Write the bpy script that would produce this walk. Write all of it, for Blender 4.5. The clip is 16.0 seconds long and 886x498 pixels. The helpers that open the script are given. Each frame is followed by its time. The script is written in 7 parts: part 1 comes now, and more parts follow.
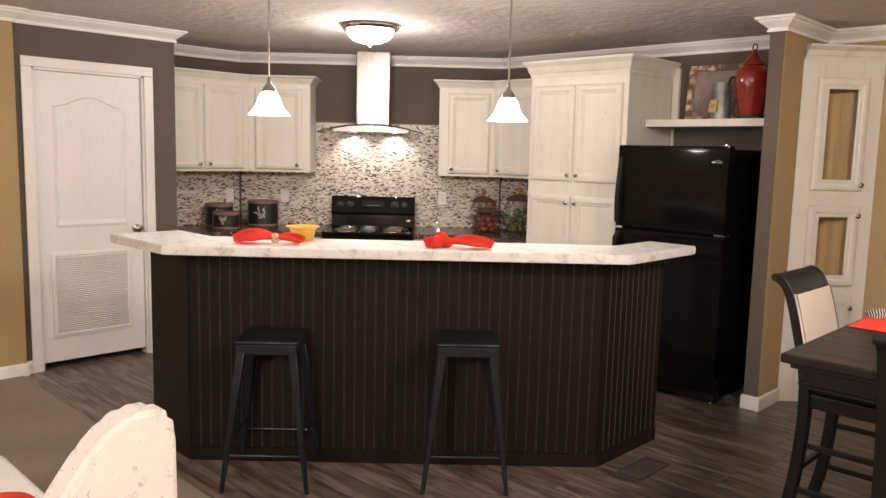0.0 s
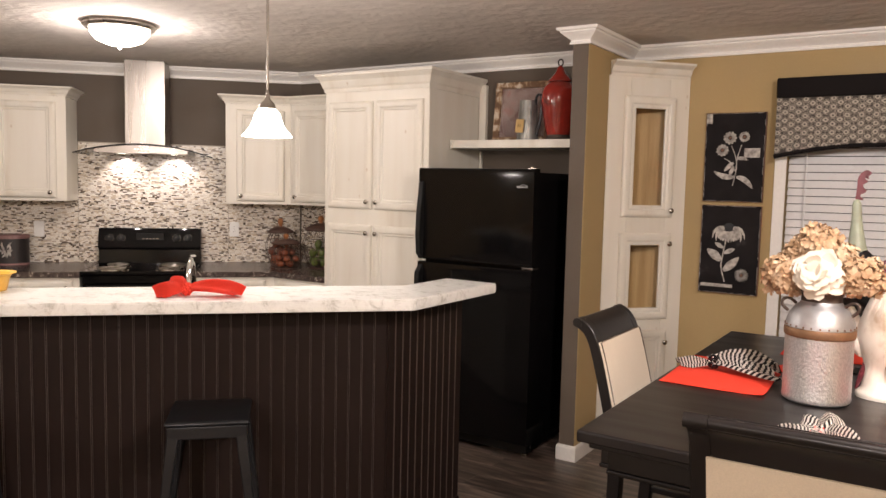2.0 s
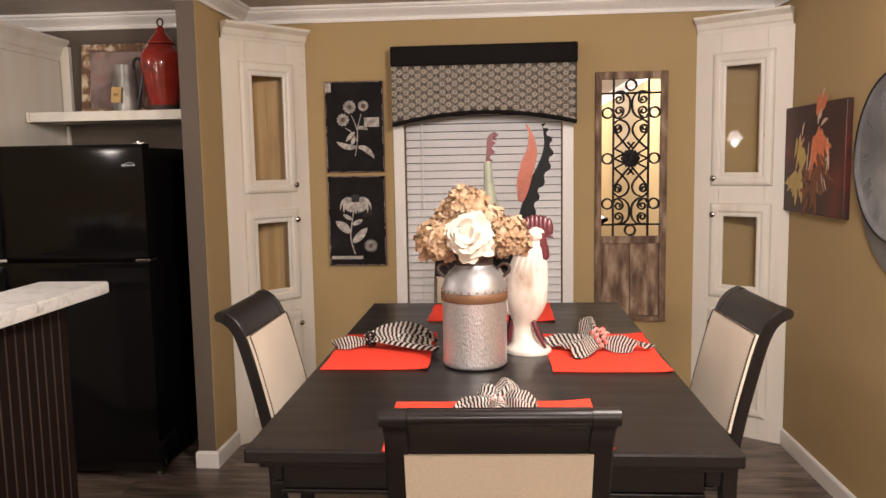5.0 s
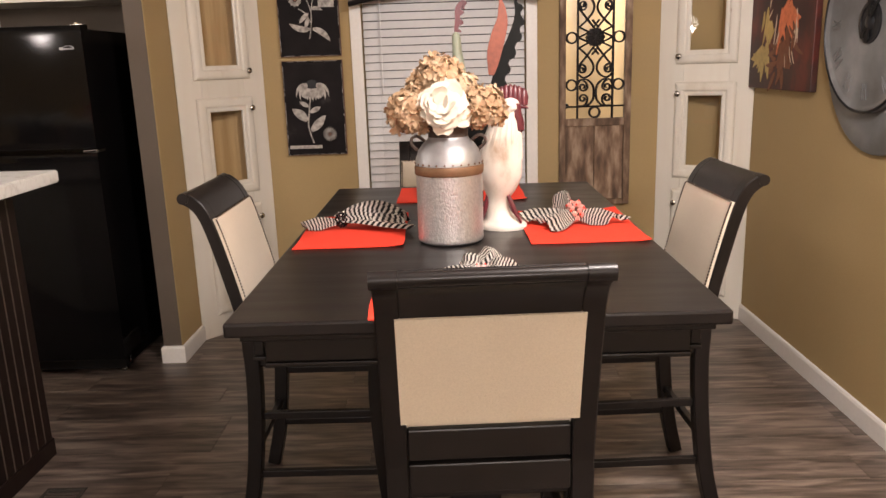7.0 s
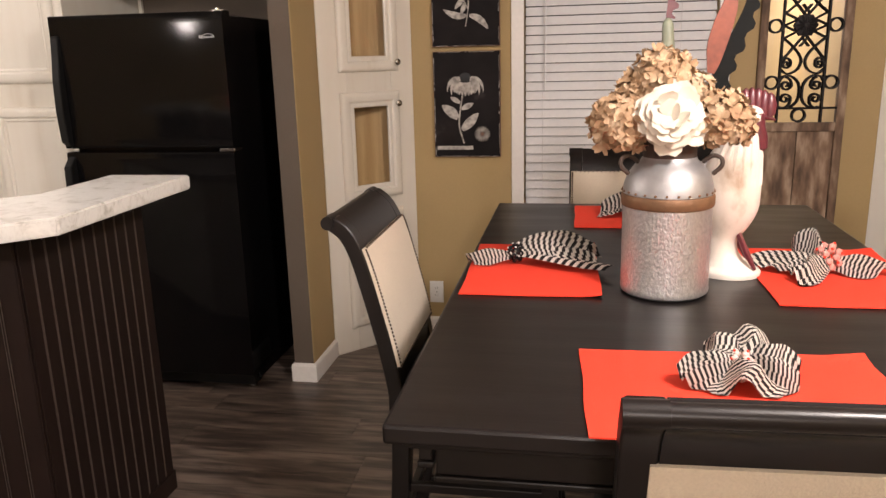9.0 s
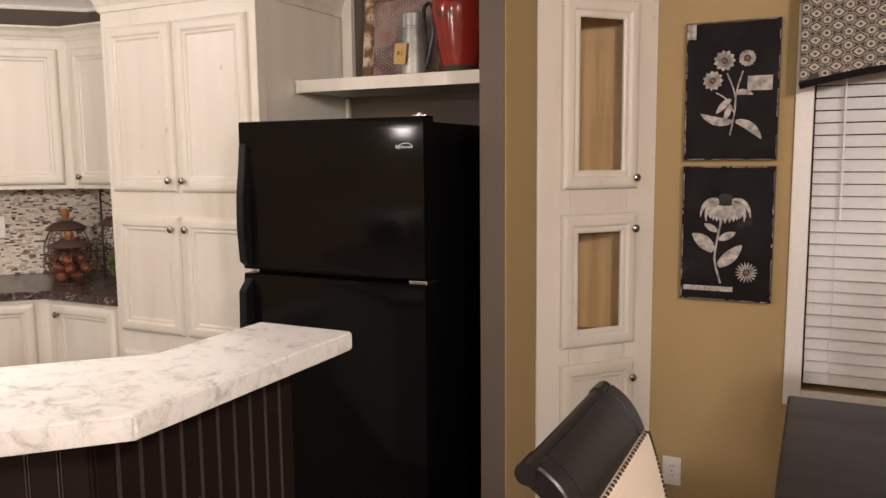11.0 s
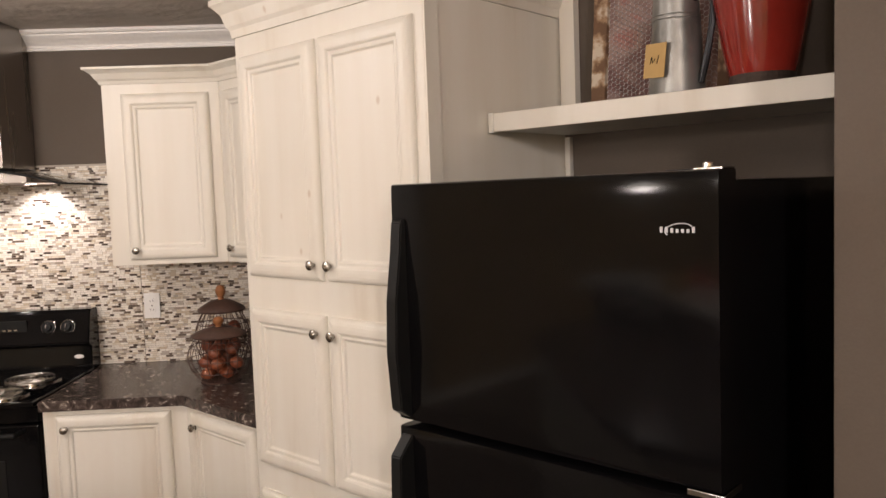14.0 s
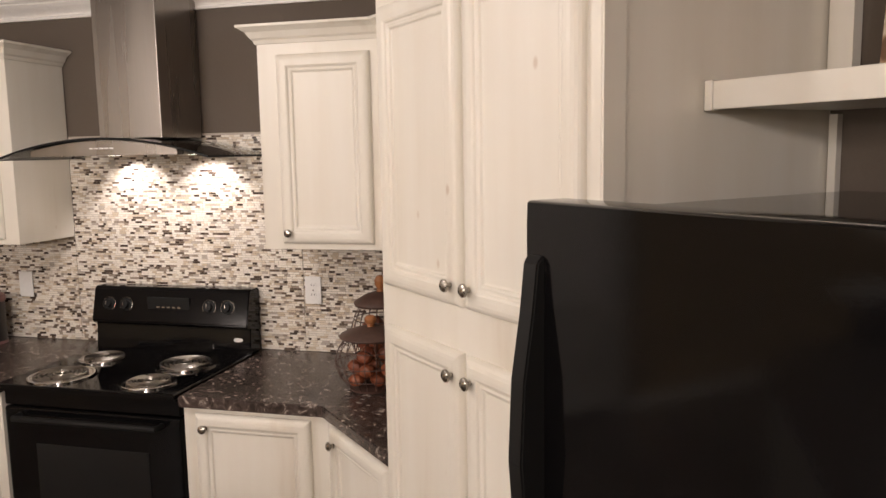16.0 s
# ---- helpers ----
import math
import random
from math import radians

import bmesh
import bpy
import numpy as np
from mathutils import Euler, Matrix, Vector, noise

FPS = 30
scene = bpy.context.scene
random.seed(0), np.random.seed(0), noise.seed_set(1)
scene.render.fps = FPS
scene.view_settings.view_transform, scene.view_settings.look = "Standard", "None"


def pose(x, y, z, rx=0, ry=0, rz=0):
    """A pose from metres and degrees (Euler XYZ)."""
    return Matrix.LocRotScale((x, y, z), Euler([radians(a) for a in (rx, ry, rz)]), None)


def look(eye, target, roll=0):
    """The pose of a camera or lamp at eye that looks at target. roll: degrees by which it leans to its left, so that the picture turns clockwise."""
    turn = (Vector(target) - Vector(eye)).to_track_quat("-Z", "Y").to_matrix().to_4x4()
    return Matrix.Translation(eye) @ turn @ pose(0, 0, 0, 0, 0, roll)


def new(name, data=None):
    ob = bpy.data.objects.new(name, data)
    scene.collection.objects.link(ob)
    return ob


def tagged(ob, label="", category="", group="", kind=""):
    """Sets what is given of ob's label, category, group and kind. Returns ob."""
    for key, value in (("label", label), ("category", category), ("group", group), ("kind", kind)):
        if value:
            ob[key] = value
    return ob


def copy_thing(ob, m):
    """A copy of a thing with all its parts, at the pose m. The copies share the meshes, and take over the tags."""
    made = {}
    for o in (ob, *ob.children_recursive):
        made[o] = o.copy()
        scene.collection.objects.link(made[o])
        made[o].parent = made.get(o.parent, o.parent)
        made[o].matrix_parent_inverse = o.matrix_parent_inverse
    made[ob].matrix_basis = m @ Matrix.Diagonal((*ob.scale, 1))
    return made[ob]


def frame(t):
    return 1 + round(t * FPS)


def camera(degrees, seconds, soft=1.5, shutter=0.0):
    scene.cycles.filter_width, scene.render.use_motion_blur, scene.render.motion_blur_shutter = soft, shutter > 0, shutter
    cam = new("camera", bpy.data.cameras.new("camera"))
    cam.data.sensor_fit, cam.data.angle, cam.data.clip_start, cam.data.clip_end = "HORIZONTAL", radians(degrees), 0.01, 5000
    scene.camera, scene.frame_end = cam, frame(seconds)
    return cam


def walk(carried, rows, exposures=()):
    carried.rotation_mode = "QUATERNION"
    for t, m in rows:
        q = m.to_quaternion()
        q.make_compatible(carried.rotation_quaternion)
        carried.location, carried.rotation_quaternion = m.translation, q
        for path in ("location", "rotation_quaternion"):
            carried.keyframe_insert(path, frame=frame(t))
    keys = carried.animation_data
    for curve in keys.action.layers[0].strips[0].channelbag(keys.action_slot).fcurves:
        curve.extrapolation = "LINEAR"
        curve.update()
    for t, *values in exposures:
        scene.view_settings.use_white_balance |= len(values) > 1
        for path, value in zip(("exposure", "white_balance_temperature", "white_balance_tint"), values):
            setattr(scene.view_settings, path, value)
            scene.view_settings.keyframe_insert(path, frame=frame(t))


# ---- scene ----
cam = camera(59.7, 16.0)
PATH = [
    (0, (0.235, -0.002, 1.543), (-1.152, 1.418, 1.295), 1.4),
    (0.5, (0.184, 0.225, 1.545), (-1.169, 1.678, 1.31), 1.5),
    (1, (0.148, 0.425, 1.535), (-1.15, 1.932, 1.322), 1.8),
    (1.5, (0.084, 0.608, 1.541), (-1.121, 2.192, 1.348), 1.8),
    (2, (0.05, 0.749, 1.537), (-1.03, 2.423, 1.366), 1.3),
    (2.5, (0.035, 0.9, 1.555), (-0.911, 2.655, 1.396), 0.6),
    (3, (0.021, 0.993, 1.562), (-0.768, 2.825, 1.409), 0.1),
    (3.5, (-0.023, 1.015, 1.588), (-0.621, 2.917, 1.422), -0.3),
    (4, (-0.062, 1.012, 1.589), (-0.478, 2.96, 1.408), -0.7),
    (4.2, (-0.087, 1.016, 1.576), (-0.435, 2.976, 1.392), -0.8),
    (6.3, (-0.19, 1.05, 1.444), (-0.217, 3.016, 1.076), -1.4),
    (6.5, (-0.194, 1.057, 1.441), (-0.219, 3.016, 1.04), -1.6),
    (7, (-0.226, 1.082, 1.419), (-0.256, 3.025, 0.946), -1.9),
    (7.5, (-0.258, 1.158, 1.394), (-0.313, 3.085, 0.864), -2.2),
    (8, (-0.306, 1.293, 1.411), (-0.415, 3.21, 0.852), -2.2),
    (8.5, (-0.353, 1.42, 1.428), (-0.577, 3.335, 0.894), -2.0),
    (9, (-0.427, 1.57, 1.438), (-0.768, 3.478, 0.946), -1.5),
    (9.5, (-0.491, 1.725, 1.404), (-1.004, 3.615, 0.995), -1.7),
    (10, (-0.562, 1.9, 1.456), (-1.199, 3.76, 1.089), -1.3),
    (10.2, (-0.573, 1.981, 1.47), (-1.262, 3.826, 1.127), -0.9),
    (12.3, (-0.905, 2.701, 1.539), (-1.958, 4.397, 1.411), -1.8),
    (12.5, (-0.948, 2.7459, 1.553), (-2.04, 4.46, 1.428), -1.8),
    (13, (-1.059, 2.938, 1.569), (-2.235, 4.551, 1.454), -1.7),
    (13.5, (-1.195, 3.133, 1.591), (-2.46, 4.677, 1.462), -2.0),
    (14, (-1.3, 3.308, 1.601), (-2.647, 4.78, 1.454), -2.1),
    (14.5, (-1.376, 3.49, 1.634), (-2.823, 4.861, 1.464), -2.0),
    (15, (-1.468, 3.635, 1.649), (-3.001, 4.904, 1.454), -1.6),
    (15.5, (-1.584, 3.763, 1.676), (-3.2, 4.92, 1.452), -1.1),
    (16, (-1.671, 3.85, 1.694), (-3.378, 4.863, 1.443), -1.0),
]
walk(cam, [(t, look(eye, target, roll)) for t, eye, target, roll in PATH])


# ---- world and light ----
world = bpy.data.worlds.new("world")
scene.world = world
world.use_nodes = True
world.node_tree.nodes["Background"].inputs[0].default_value = (0.03, 0.035, 0.05, 1)
world.node_tree.nodes["Background"].inputs[1].default_value = 0.3
scene.view_settings.exposure = 0.0
H = 2.38
YN, XR, XC0, XC1, YC = 5.38, 1.32, -1.682, -1.590, 4.685

XD, XW = -5.26, -5.98
DO = 4.849
DIAG = Matrix.Translation((-DO, DO, 0)) @ Matrix.Rotation(radians(45), 4, "Z")


def lamp(name, kind, m, watts, size=0.1, color=(1, 0.82, 0.62), spot=None, size_y=None):
    data = bpy.data.lights.new(name, kind)
    data.energy, data.color = watts, color
    if kind == "AREA":
        data.size = size
        if size_y:
            data.shape, data.size_y = "RECTANGLE", size_y
    else:
        data.shadow_soft_size = size
    if kind == "SPOT":
        data.spot_size, data.spot_blend = radians(spot), 0.6
    ob = new(name, data)
    ob.matrix_world = m
    return ob


WARM = (1.0, 0.885, 0.845)
FLUSH = (-3.86, 3.44)
PEND = ((-3.166, 2.20), (-2.32, 3.06))
lamp("flush_lamp", "POINT", pose(FLUSH[0], FLUSH[1], H - 0.17), 28, 0.12, WARM)
for px, py in PEND:
    lamp("pendant_lamp", "POINT", pose(px, py, 1.69), 9, 0.05, WARM)
# added lamps out of view, placed and powered to brighten dining and living areas
FILL_AT = ((0.42, 2.15), (0.2, -1.5), (-2.9, -1.6))
for (dx, dy), watts in zip(FILL_AT, (152, 190, 70)):
    lamp("added_fill_lamp", "POINT", pose(dx, dy, H - 0.17), watts, 0.14, WARM)
for s in (-0.5725, -0.2025):
    lamp("hood_lamp", "SPOT", DIAG @ pose(s, -0.15, 1.688, 30, 0, 0), 7, 0.015, WARM, 112)

# ---- materials ----


def material(name):
    m = bpy.data.materials.new(name)
    m.use_nodes = True
    return m, m.node_tree, m.node_tree.nodes["Principled BSDF"]


def plain(name, color, rough=0.5, metal=0.0, bump=0.0, scale=60.0, vary=0.06, stretch=(1, 1, 1), coat=0.0, specular=0.5):
    """A surface of one colour with fine and broad variation."""
    m, tree, bsdf = material(name)
    n = tree.nodes
    coord = n.new("ShaderNodeTexCoord")
    mapping = n.new("ShaderNodeMapping")
    mapping.inputs["Scale"].default_value = stretch
    tree.links.new(coord.outputs["Object"], mapping.inputs[0])
    fine, broad = n.new("ShaderNodeTexNoise"), n.new("ShaderNodeTexNoise")
    fine.inputs["Scale"].default_value, broad.inputs["Scale"].default_value = scale, 3.0
    fine.inputs["Detail"].default_value = 6
    mix = n.new("ShaderNodeMath")
    mix.operation = "ADD"
    tree.links.new(mapping.outputs[0], fine.inputs[0])
    tree.links.new(mapping.outputs[0], broad.inputs[0])
    tree.links.new(fine.outputs[0], mix.inputs[0])
    tree.links.new(broad.outputs[0], mix.inputs[1])
    ramp = n.new("ShaderNodeMapRange")
    ramp.inputs["From Min"].default_value, ramp.inputs["From Max"].default_value = 0.6, 1.4
    ramp.inputs["To Min"].default_value, ramp.inputs["To Max"].default_value = 1 - vary, 1 + vary
    tree.links.new(mix.outputs[0], ramp.inputs[0])
    tint = n.new("ShaderNodeVectorMath")
    tint.operation = "SCALE"
    tint.inputs[0].default_value = color
    tree.links.new(ramp.outputs[0], tint.inputs["Scale"])
    tree.links.new(tint.outputs[0], bsdf.inputs["Base Color"])
    rr = n.new("ShaderNodeMapRange")
    rr.inputs["From Min"].default_value, rr.inputs["From Max"].default_value = 0.3, 0.7
    rr.inputs["To Min"].default_value, rr.inputs["To Max"].default_value = max(0.02, rough * 0.85), min(1, rough * 1.15)
    tree.links.new(broad.outputs[0], rr.inputs[0])
    tree.links.new(rr.outputs[0], bsdf.inputs["Roughness"])
    bsdf.inputs["Metallic"].default_value = metal
    bsdf.inputs["Coat Weight"].default_value = coat
    bsdf.inputs["Specular IOR Level"].default_value = specular
    if bump:
        b = n.new("ShaderNodeBump")
        b.inputs["Strength"].default_value, b.inputs["Distance"].default_value = bump, 0.004
        tree.links.new(fine.outputs[0], b.inputs["Height"])
        tree.links.new(b.outputs[0], bsdf.inputs["Normal"])
    return m


def ramped(name, stops, scale, stretch=(1, 1, 1), rough=0.5, bump=0.1, detail=8, distort=0.0, per_object=0.0, kind="noise", coat=0.0, coords="Object", knots=False, specular=0.5):
    """A surface whose colours follow a ramp over stretched noise."""
    m, tree, bsdf = material(name)
    n = tree.nodes
    coord, mapping = n.new("ShaderNodeTexCoord"), n.new("ShaderNodeMapping")
    mapping.inputs["Scale"].default_value = stretch
    tree.links.new(coord.outputs[coords], mapping.inputs[0])
    info = n.new("ShaderNodeObjectInfo")
    if per_object:
        shift = n.new("ShaderNodeVectorMath")
        shift.operation = "SCALE"
        shift.inputs[0].default_value = (37.0, 21.0, 13.0)
        tree.links.new(info.outputs["Random"], shift.inputs["Scale"])
        tree.links.new(shift.outputs[0], mapping.inputs["Location"])
    tex = n.new("ShaderNodeTexNoise")
    tex.inputs["Scale"].default_value, tex.inputs["Detail"].default_value = scale, detail
    tex.inputs["Distortion"].default_value = distort
    tree.links.new(mapping.outputs[0], tex.inputs[0])
    ramp = n.new("ShaderNodeValToRGB")
    while len(ramp.color_ramp.elements) < len(stops):
        ramp.color_ramp.elements.new(0.5)
    for e, (at, c) in zip(ramp.color_ramp.elements, stops):
        e.position, e.color = at, (*c, 1)
    tree.links.new(tex.outputs[0], ramp.inputs[0])
    out = ramp.outputs[0]
    if per_object:
        mr = n.new("ShaderNodeMapRange")
        mr.inputs["To Min"].default_value, mr.inputs["To Max"].default_value = 1 - per_object, 1 + per_object
        tree.links.new(info.outputs["Random"], mr.inputs[0])
        sc = n.new("ShaderNodeVectorMath")
        sc.operation = "SCALE"
        tree.links.new(out, sc.inputs[0])
        tree.links.new(mr.outputs[0], sc.inputs["Scale"])
        out = sc.outputs[0]
    if knots:
        vor = n.new("ShaderNodeTexVoronoi")
        vor.inputs["Scale"].default_value = 6.5
        km = n.new("ShaderNodeMapping")
        km.inputs["Scale"].default_value = (1, 1, 0.62)
        tree.links.new(coord.outputs["Object"], km.inputs[0])
        tree.links.new(km.outputs[0], vor.inputs[0])
        kr = n.new("ShaderNodeValToRGB")
        kr.color_ramp.elements[0].position, kr.color_ramp.elements[0].color = 0.025, (1, 1, 1, 1)
        kr.color_ramp.elements[1].position, kr.color_ramp.elements[1].color = 0.06, (0, 0, 0, 1)
        tree.links.new(vor.outputs["Distance"], kr.inputs[0])
        half = n.new("ShaderNodeMath")
        half.operation = "MULTIPLY"
        half.inputs[1].default_value = 0.45
        tree.links.new(kr.outputs[0], half.inputs[0])
        mx = n.new("ShaderNodeMix")
        mx.data_type = "RGBA"
        mx.inputs["B"].default_value = (0.40, 0.27, 0.16, 1)
        tree.links.new(half.outputs[0], mx.inputs["Factor"])
        tree.links.new(out, mx.inputs["A"])
        out = mx.outputs["Result"]
    tree.links.new(out, bsdf.inputs["Base Color"])
    bsdf.inputs["Roughness"].default_value = rough
    bsdf.inputs["Specular IOR Level"].default_value = specular
    bsdf.inputs["Coat Weight"].default_value = coat
    if bump:
        b = n.new("ShaderNodeBump")
        b.inputs["Strength"].default_value, b.inputs["Distance"].default_value = bump, 0.003
        tree.links.new(tex.outputs[0], b.inputs["Height"])
        tree.links.new(b.outputs[0], bsdf.inputs["Normal"])
    return m


def emitter(name, color, strength):
    m, tree, bsdf = material(name)
    bsdf.inputs["Base Color"].default_value = (0.9, 0.88, 0.84, 1)
    bsdf.inputs["Emission Color"].default_value = (*color, 1)
    bsdf.inputs["Emission Strength"].default_value = strength
    return m


def glassy(name, tint=(1, 1, 1), rough=0.0):
    """Thin clear glass: mostly see-through, with a mirror's gloss at its surface."""
    m, tree, bsdf = material(name)
    n = tree.nodes
    clear, gloss, mix, fres = n.new("ShaderNodeBsdfTransparent"), n.new("ShaderNodeBsdfGlossy"), n.new("ShaderNodeMixShader"), n.new("ShaderNodeFresnel")
    clear.inputs[0].default_value = (*tint, 1)
    gloss.inputs["Roughness"].default_value = rough
    fres.inputs[0].default_value = 1.35
    tree.links.new(fres.outputs[0], mix.inputs[0])
    tree.links.new(clear.outputs[0], mix.inputs[1])
    tree.links.new(gloss.outputs[0], mix.inputs[2])
    tree.links.new(mix.outputs[0], n["Material Output"].inputs[0])
    return m


WASH = ramped("whitewashed_pine", [(0.24, (0.62, 0.565, 0.475)), (0.40, (0.705, 0.668, 0.588)), (0.7, (0.745, 0.718, 0.650))], 2.6, (4, 4, 0.40), 0.42, 0.05, per_object=0.03, knots=True)
TAUPE = plain("taupe_wall_paint", (0.106, 0.083, 0.064), 0.75, bump=0.15, scale=180)
TAN = plain("tan_wall_paint", (0.39, 0.282, 0.132), 0.75, bump=0.15, scale=180)
TRIM = plain("white_trim_paint", (0.78, 0.76, 0.73), 0.4, bump=0.02)
DOORWHITE = plain("white_door_paint", (0.78, 0.77, 0.75), 0.42, bump=0.08, scale=90, stretch=(1, 1, 0.1))
CEIL = plain("knockdown_ceiling", (0.60, 0.55, 0.50), 0.9, bump=1.0, scale=13, vary=0.09)
CEIL.node_tree.nodes["Bump"].inputs["Distance"].default_value = 0.014
PLANK = ramped("grey_brown_vinyl_plank", [(0.30, (0.040, 0.029, 0.024)), (0.47, (0.108, 0.083, 0.068)), (0.70, (0.25, 0.20, 0.165))], 3.2, (1.3, 9, 1), 0.36, 0.06, distort=0.6, per_object=0.22)
CARPET = plain("beige_carpet", (0.26, 0.215, 0.165), 0.95, bump=0.9, scale=220, vary=0.2)
BEAD = plain("espresso_beadboard", (0.0135, 0.0078, 0.0066), 0.5, specular=0.12, bump=0.05, scale=30, vary=0.2, stretch=(3, 3, 0.3))
# lighter brown for the bead groove lines and the register slats
GROOVE = plain("lighter_groove_line", (0.075, 0.056, 0.048), 0.5, vary=0.25)
BAR = ramped("white_marbled_laminate", [(0.30, (0.33, 0.32, 0.29)), (0.40, (0.52, 0.52, 0.49)), (0.47, (0.70, 0.70, 0.68)), (0.56, (0.77, 0.775, 0.755)), (0.66, (0.66, 0.665, 0.645)), (0.74, (0.74, 0.745, 0.73))], 17, (1, 1.25, 1), 0.28, 0.0, 15, 0.55)
BAR.node_tree.nodes["Noise Texture"].inputs["Roughness"].default_value = 0.72
COUNTER = ramped("dark_brown_marbled_laminate", [(0.36, (0.030, 0.021, 0.018)), (0.52, (0.065, 0.046, 0.040)), (0.615, (0.115, 0.088, 0.076)), (0.66, (0.36, 0.31, 0.27))], 20, (1, 1.3, 1), 0.25, 0.0, 10, 2.0)
BLACKWOOD = plain("black_painted_wood", (0.010, 0.008, 0.0078), 0.33, specular=0.3, bump=0.06, scale=12, vary=0.25, stretch=(1, 6, 1))
FRIDGEBLACK = plain("glossy_black_appliance", (0.0038, 0.0036, 0.0039), 0.08, specular=0.21, bump=0.012, scale=220, vary=0.1)
BLACKMATTE = plain("matte_black_plastic", (0.009, 0.009, 0.009), 0.5, specular=0.2)
STEEL = plain("brushed_steel", (0.30, 0.275, 0.25), 0.30, 1.0, bump=0.0, vary=0.04, scale=20, stretch=(6, 6, 0.3))
CHROME = plain("chrome", (0.72, 0.71, 0.70), 0.08, 1.0)
NICKEL = plain("satin_nickel", (0.42, 0.39, 0.35), 0.25, 1.0)
GALV = plain("galvanised_steel", (0.56, 0.56, 0.56), 0.36, 0.85, bump=0.25, scale=30, vary=0.2)
GUN = plain("gunmetal_painted_steel", (0.018, 0.019, 0.022), 0.33, 0.5, vary=0.2)
PINE = ramped("golden_pine_panel", [(0.35, (0.46, 0.30, 0.12)), (0.6, (0.58, 0.40, 0.19))], 5, (6, 6, 0.4), 0.5, 0.05)
LINEN = plain("cream_linen", (0.66, 0.585, 0.475), 0.9, bump=0.4, scale=260, vary=0.10)
RED = plain("red_felt", (0.80, 0.045, 0.018), 0.8, bump=0.3, scale=300, vary=0.05)
BLIND = plain("white_vinyl_slat", (0.76, 0.76, 0.77), 0.4)
GLASS = glassy("clear_glass")
MIRROR, _t, _b = material("mirror_glass")
_b.inputs["Base Color"].default_value, _b.inputs["Metallic"].default_value, _b.inputs["Roughness"].default_value = (0.86, 0.85, 0.82, 1), 1.0, 0.015
LAMPGLASS = emitter("lit_frosted_glass", (1.0, 0.88, 0.74), 7.0)
PENDGLASS = emitter("lit_pendant_glass", (1.0, 0.90, 0.80), 10.0)
SPOTGLASS = emitter("lit_hood_bulb", (1.0, 0.9, 0.8), 8.0)

# ---- mesh helpers ----


def mesh_object(name, bm, mat, smooth=False):
    data = bpy.data.meshes.new(name)
    bm.normal_update()
    bm.to_mesh(data)
    bm.free()
    if mat:
        data.materials.append(mat)
    if smooth:
        data.shade_smooth()
        data.set_sharp_from_angle(angle=radians(38))
    return new(name, data)


def part(name, bm, mat, parent, label="", smooth=False):
    ob = mesh_object(name, bm, mat, smooth)
    ob.parent = parent
    if label:
        ob["label"] = label
    return ob


def thing(name, m, label, category, group=""):
    ob = new(name)
    ob.empty_display_size = 0.1
    ob.matrix_world = m
    return tagged(ob, label, category, group)


def structure(name, bm, mat, label="", smooth=False):
    return tagged(mesh_object(name, bm, mat, smooth), label, "", "", "structure")


def box(x0, x1, y0, y1, z0, z1, bevel=0.0, bm=None, m=None, segments=2):
    bm = bm or bmesh.new()
    start = set(bm.verts)
    made = bmesh.ops.create_cube(bm, size=1)["verts"]
    for v in made:
        v.co = Vector(((x0 + x1) / 2 + v.co.x * (x1 - x0), (y0 + y1) / 2 + v.co.y * (y1 - y0), (z0 + z1) / 2 + v.co.z * (z1 - z0)))
    if bevel:
        edges = {e for v in made for e in v.link_edges}
        bmesh.ops.bevel(bm, geom=list(edges), offset=bevel, segments=segments, affect="EDGES", profile=0.5)
    if m is not None:
        bmesh.ops.transform(bm, matrix=m, verts=[v for v in bm.verts if v not in start])
    return bm


def prism(points, z0, z1, bevel=0.0, bm=None, m=None):
    """A flat outline (x, y), pushed up from z0 to z1."""
    bm = bm or bmesh.new()
    start = set(bm.verts)
    low = [bm.verts.new((x, y, z0)) for x, y in points]
    high = [bm.verts.new((x, y, z1)) for x, y in points]
    faces = [bm.faces.new(low[::-1]), bm.faces.new(high)]
    for i in range(len(points)):
        j = (i + 1) % len(points)
        faces.append(bm.faces.new((low[i], low[j], high[j], high[i])))
    bmesh.ops.recalc_face_normals(bm, faces=faces)
    if bevel:
        bmesh.ops.bevel(bm, geom=list({e for f in faces for e in f.edges}), offset=bevel, segments=2, affect="EDGES")
    if m is not None:
        bmesh.ops.transform(bm, matrix=m, verts=[v for v in bm.verts if v not in start])
    return bm


def lathe(profile, steps=32, bm=None, m=None, wobble=None):
    """A turned shape from (radius, height) pairs."""
    bm = bm or bmesh.new()
    rings = []
    for r, z in profile:
        ring = []
        for i in range(steps):
            a = 2 * math.pi * i / steps
            k = wobble(a, z) if wobble else 1
            ring.append(bm.verts.new((r * k * math.cos(a), r * k * math.sin(a), z)))
        rings.append(ring)
    for a, b in zip(rings, rings[1:]):
        for i in range(steps):
            j = (i + 1) % steps
            bm.faces.new((a[i], a[j], b[j], b[i]))
    for ring, flip in ((rings[0], True), (rings[-1], False)):
        if (ring[0].co.xy.length) > 1e-4:
            bm.faces.new(ring[::-1] if flip else ring)
    if m is not None:
        bmesh.ops.transform(bm, matrix=m, verts=[v for ring in rings for v in ring])
    return bm


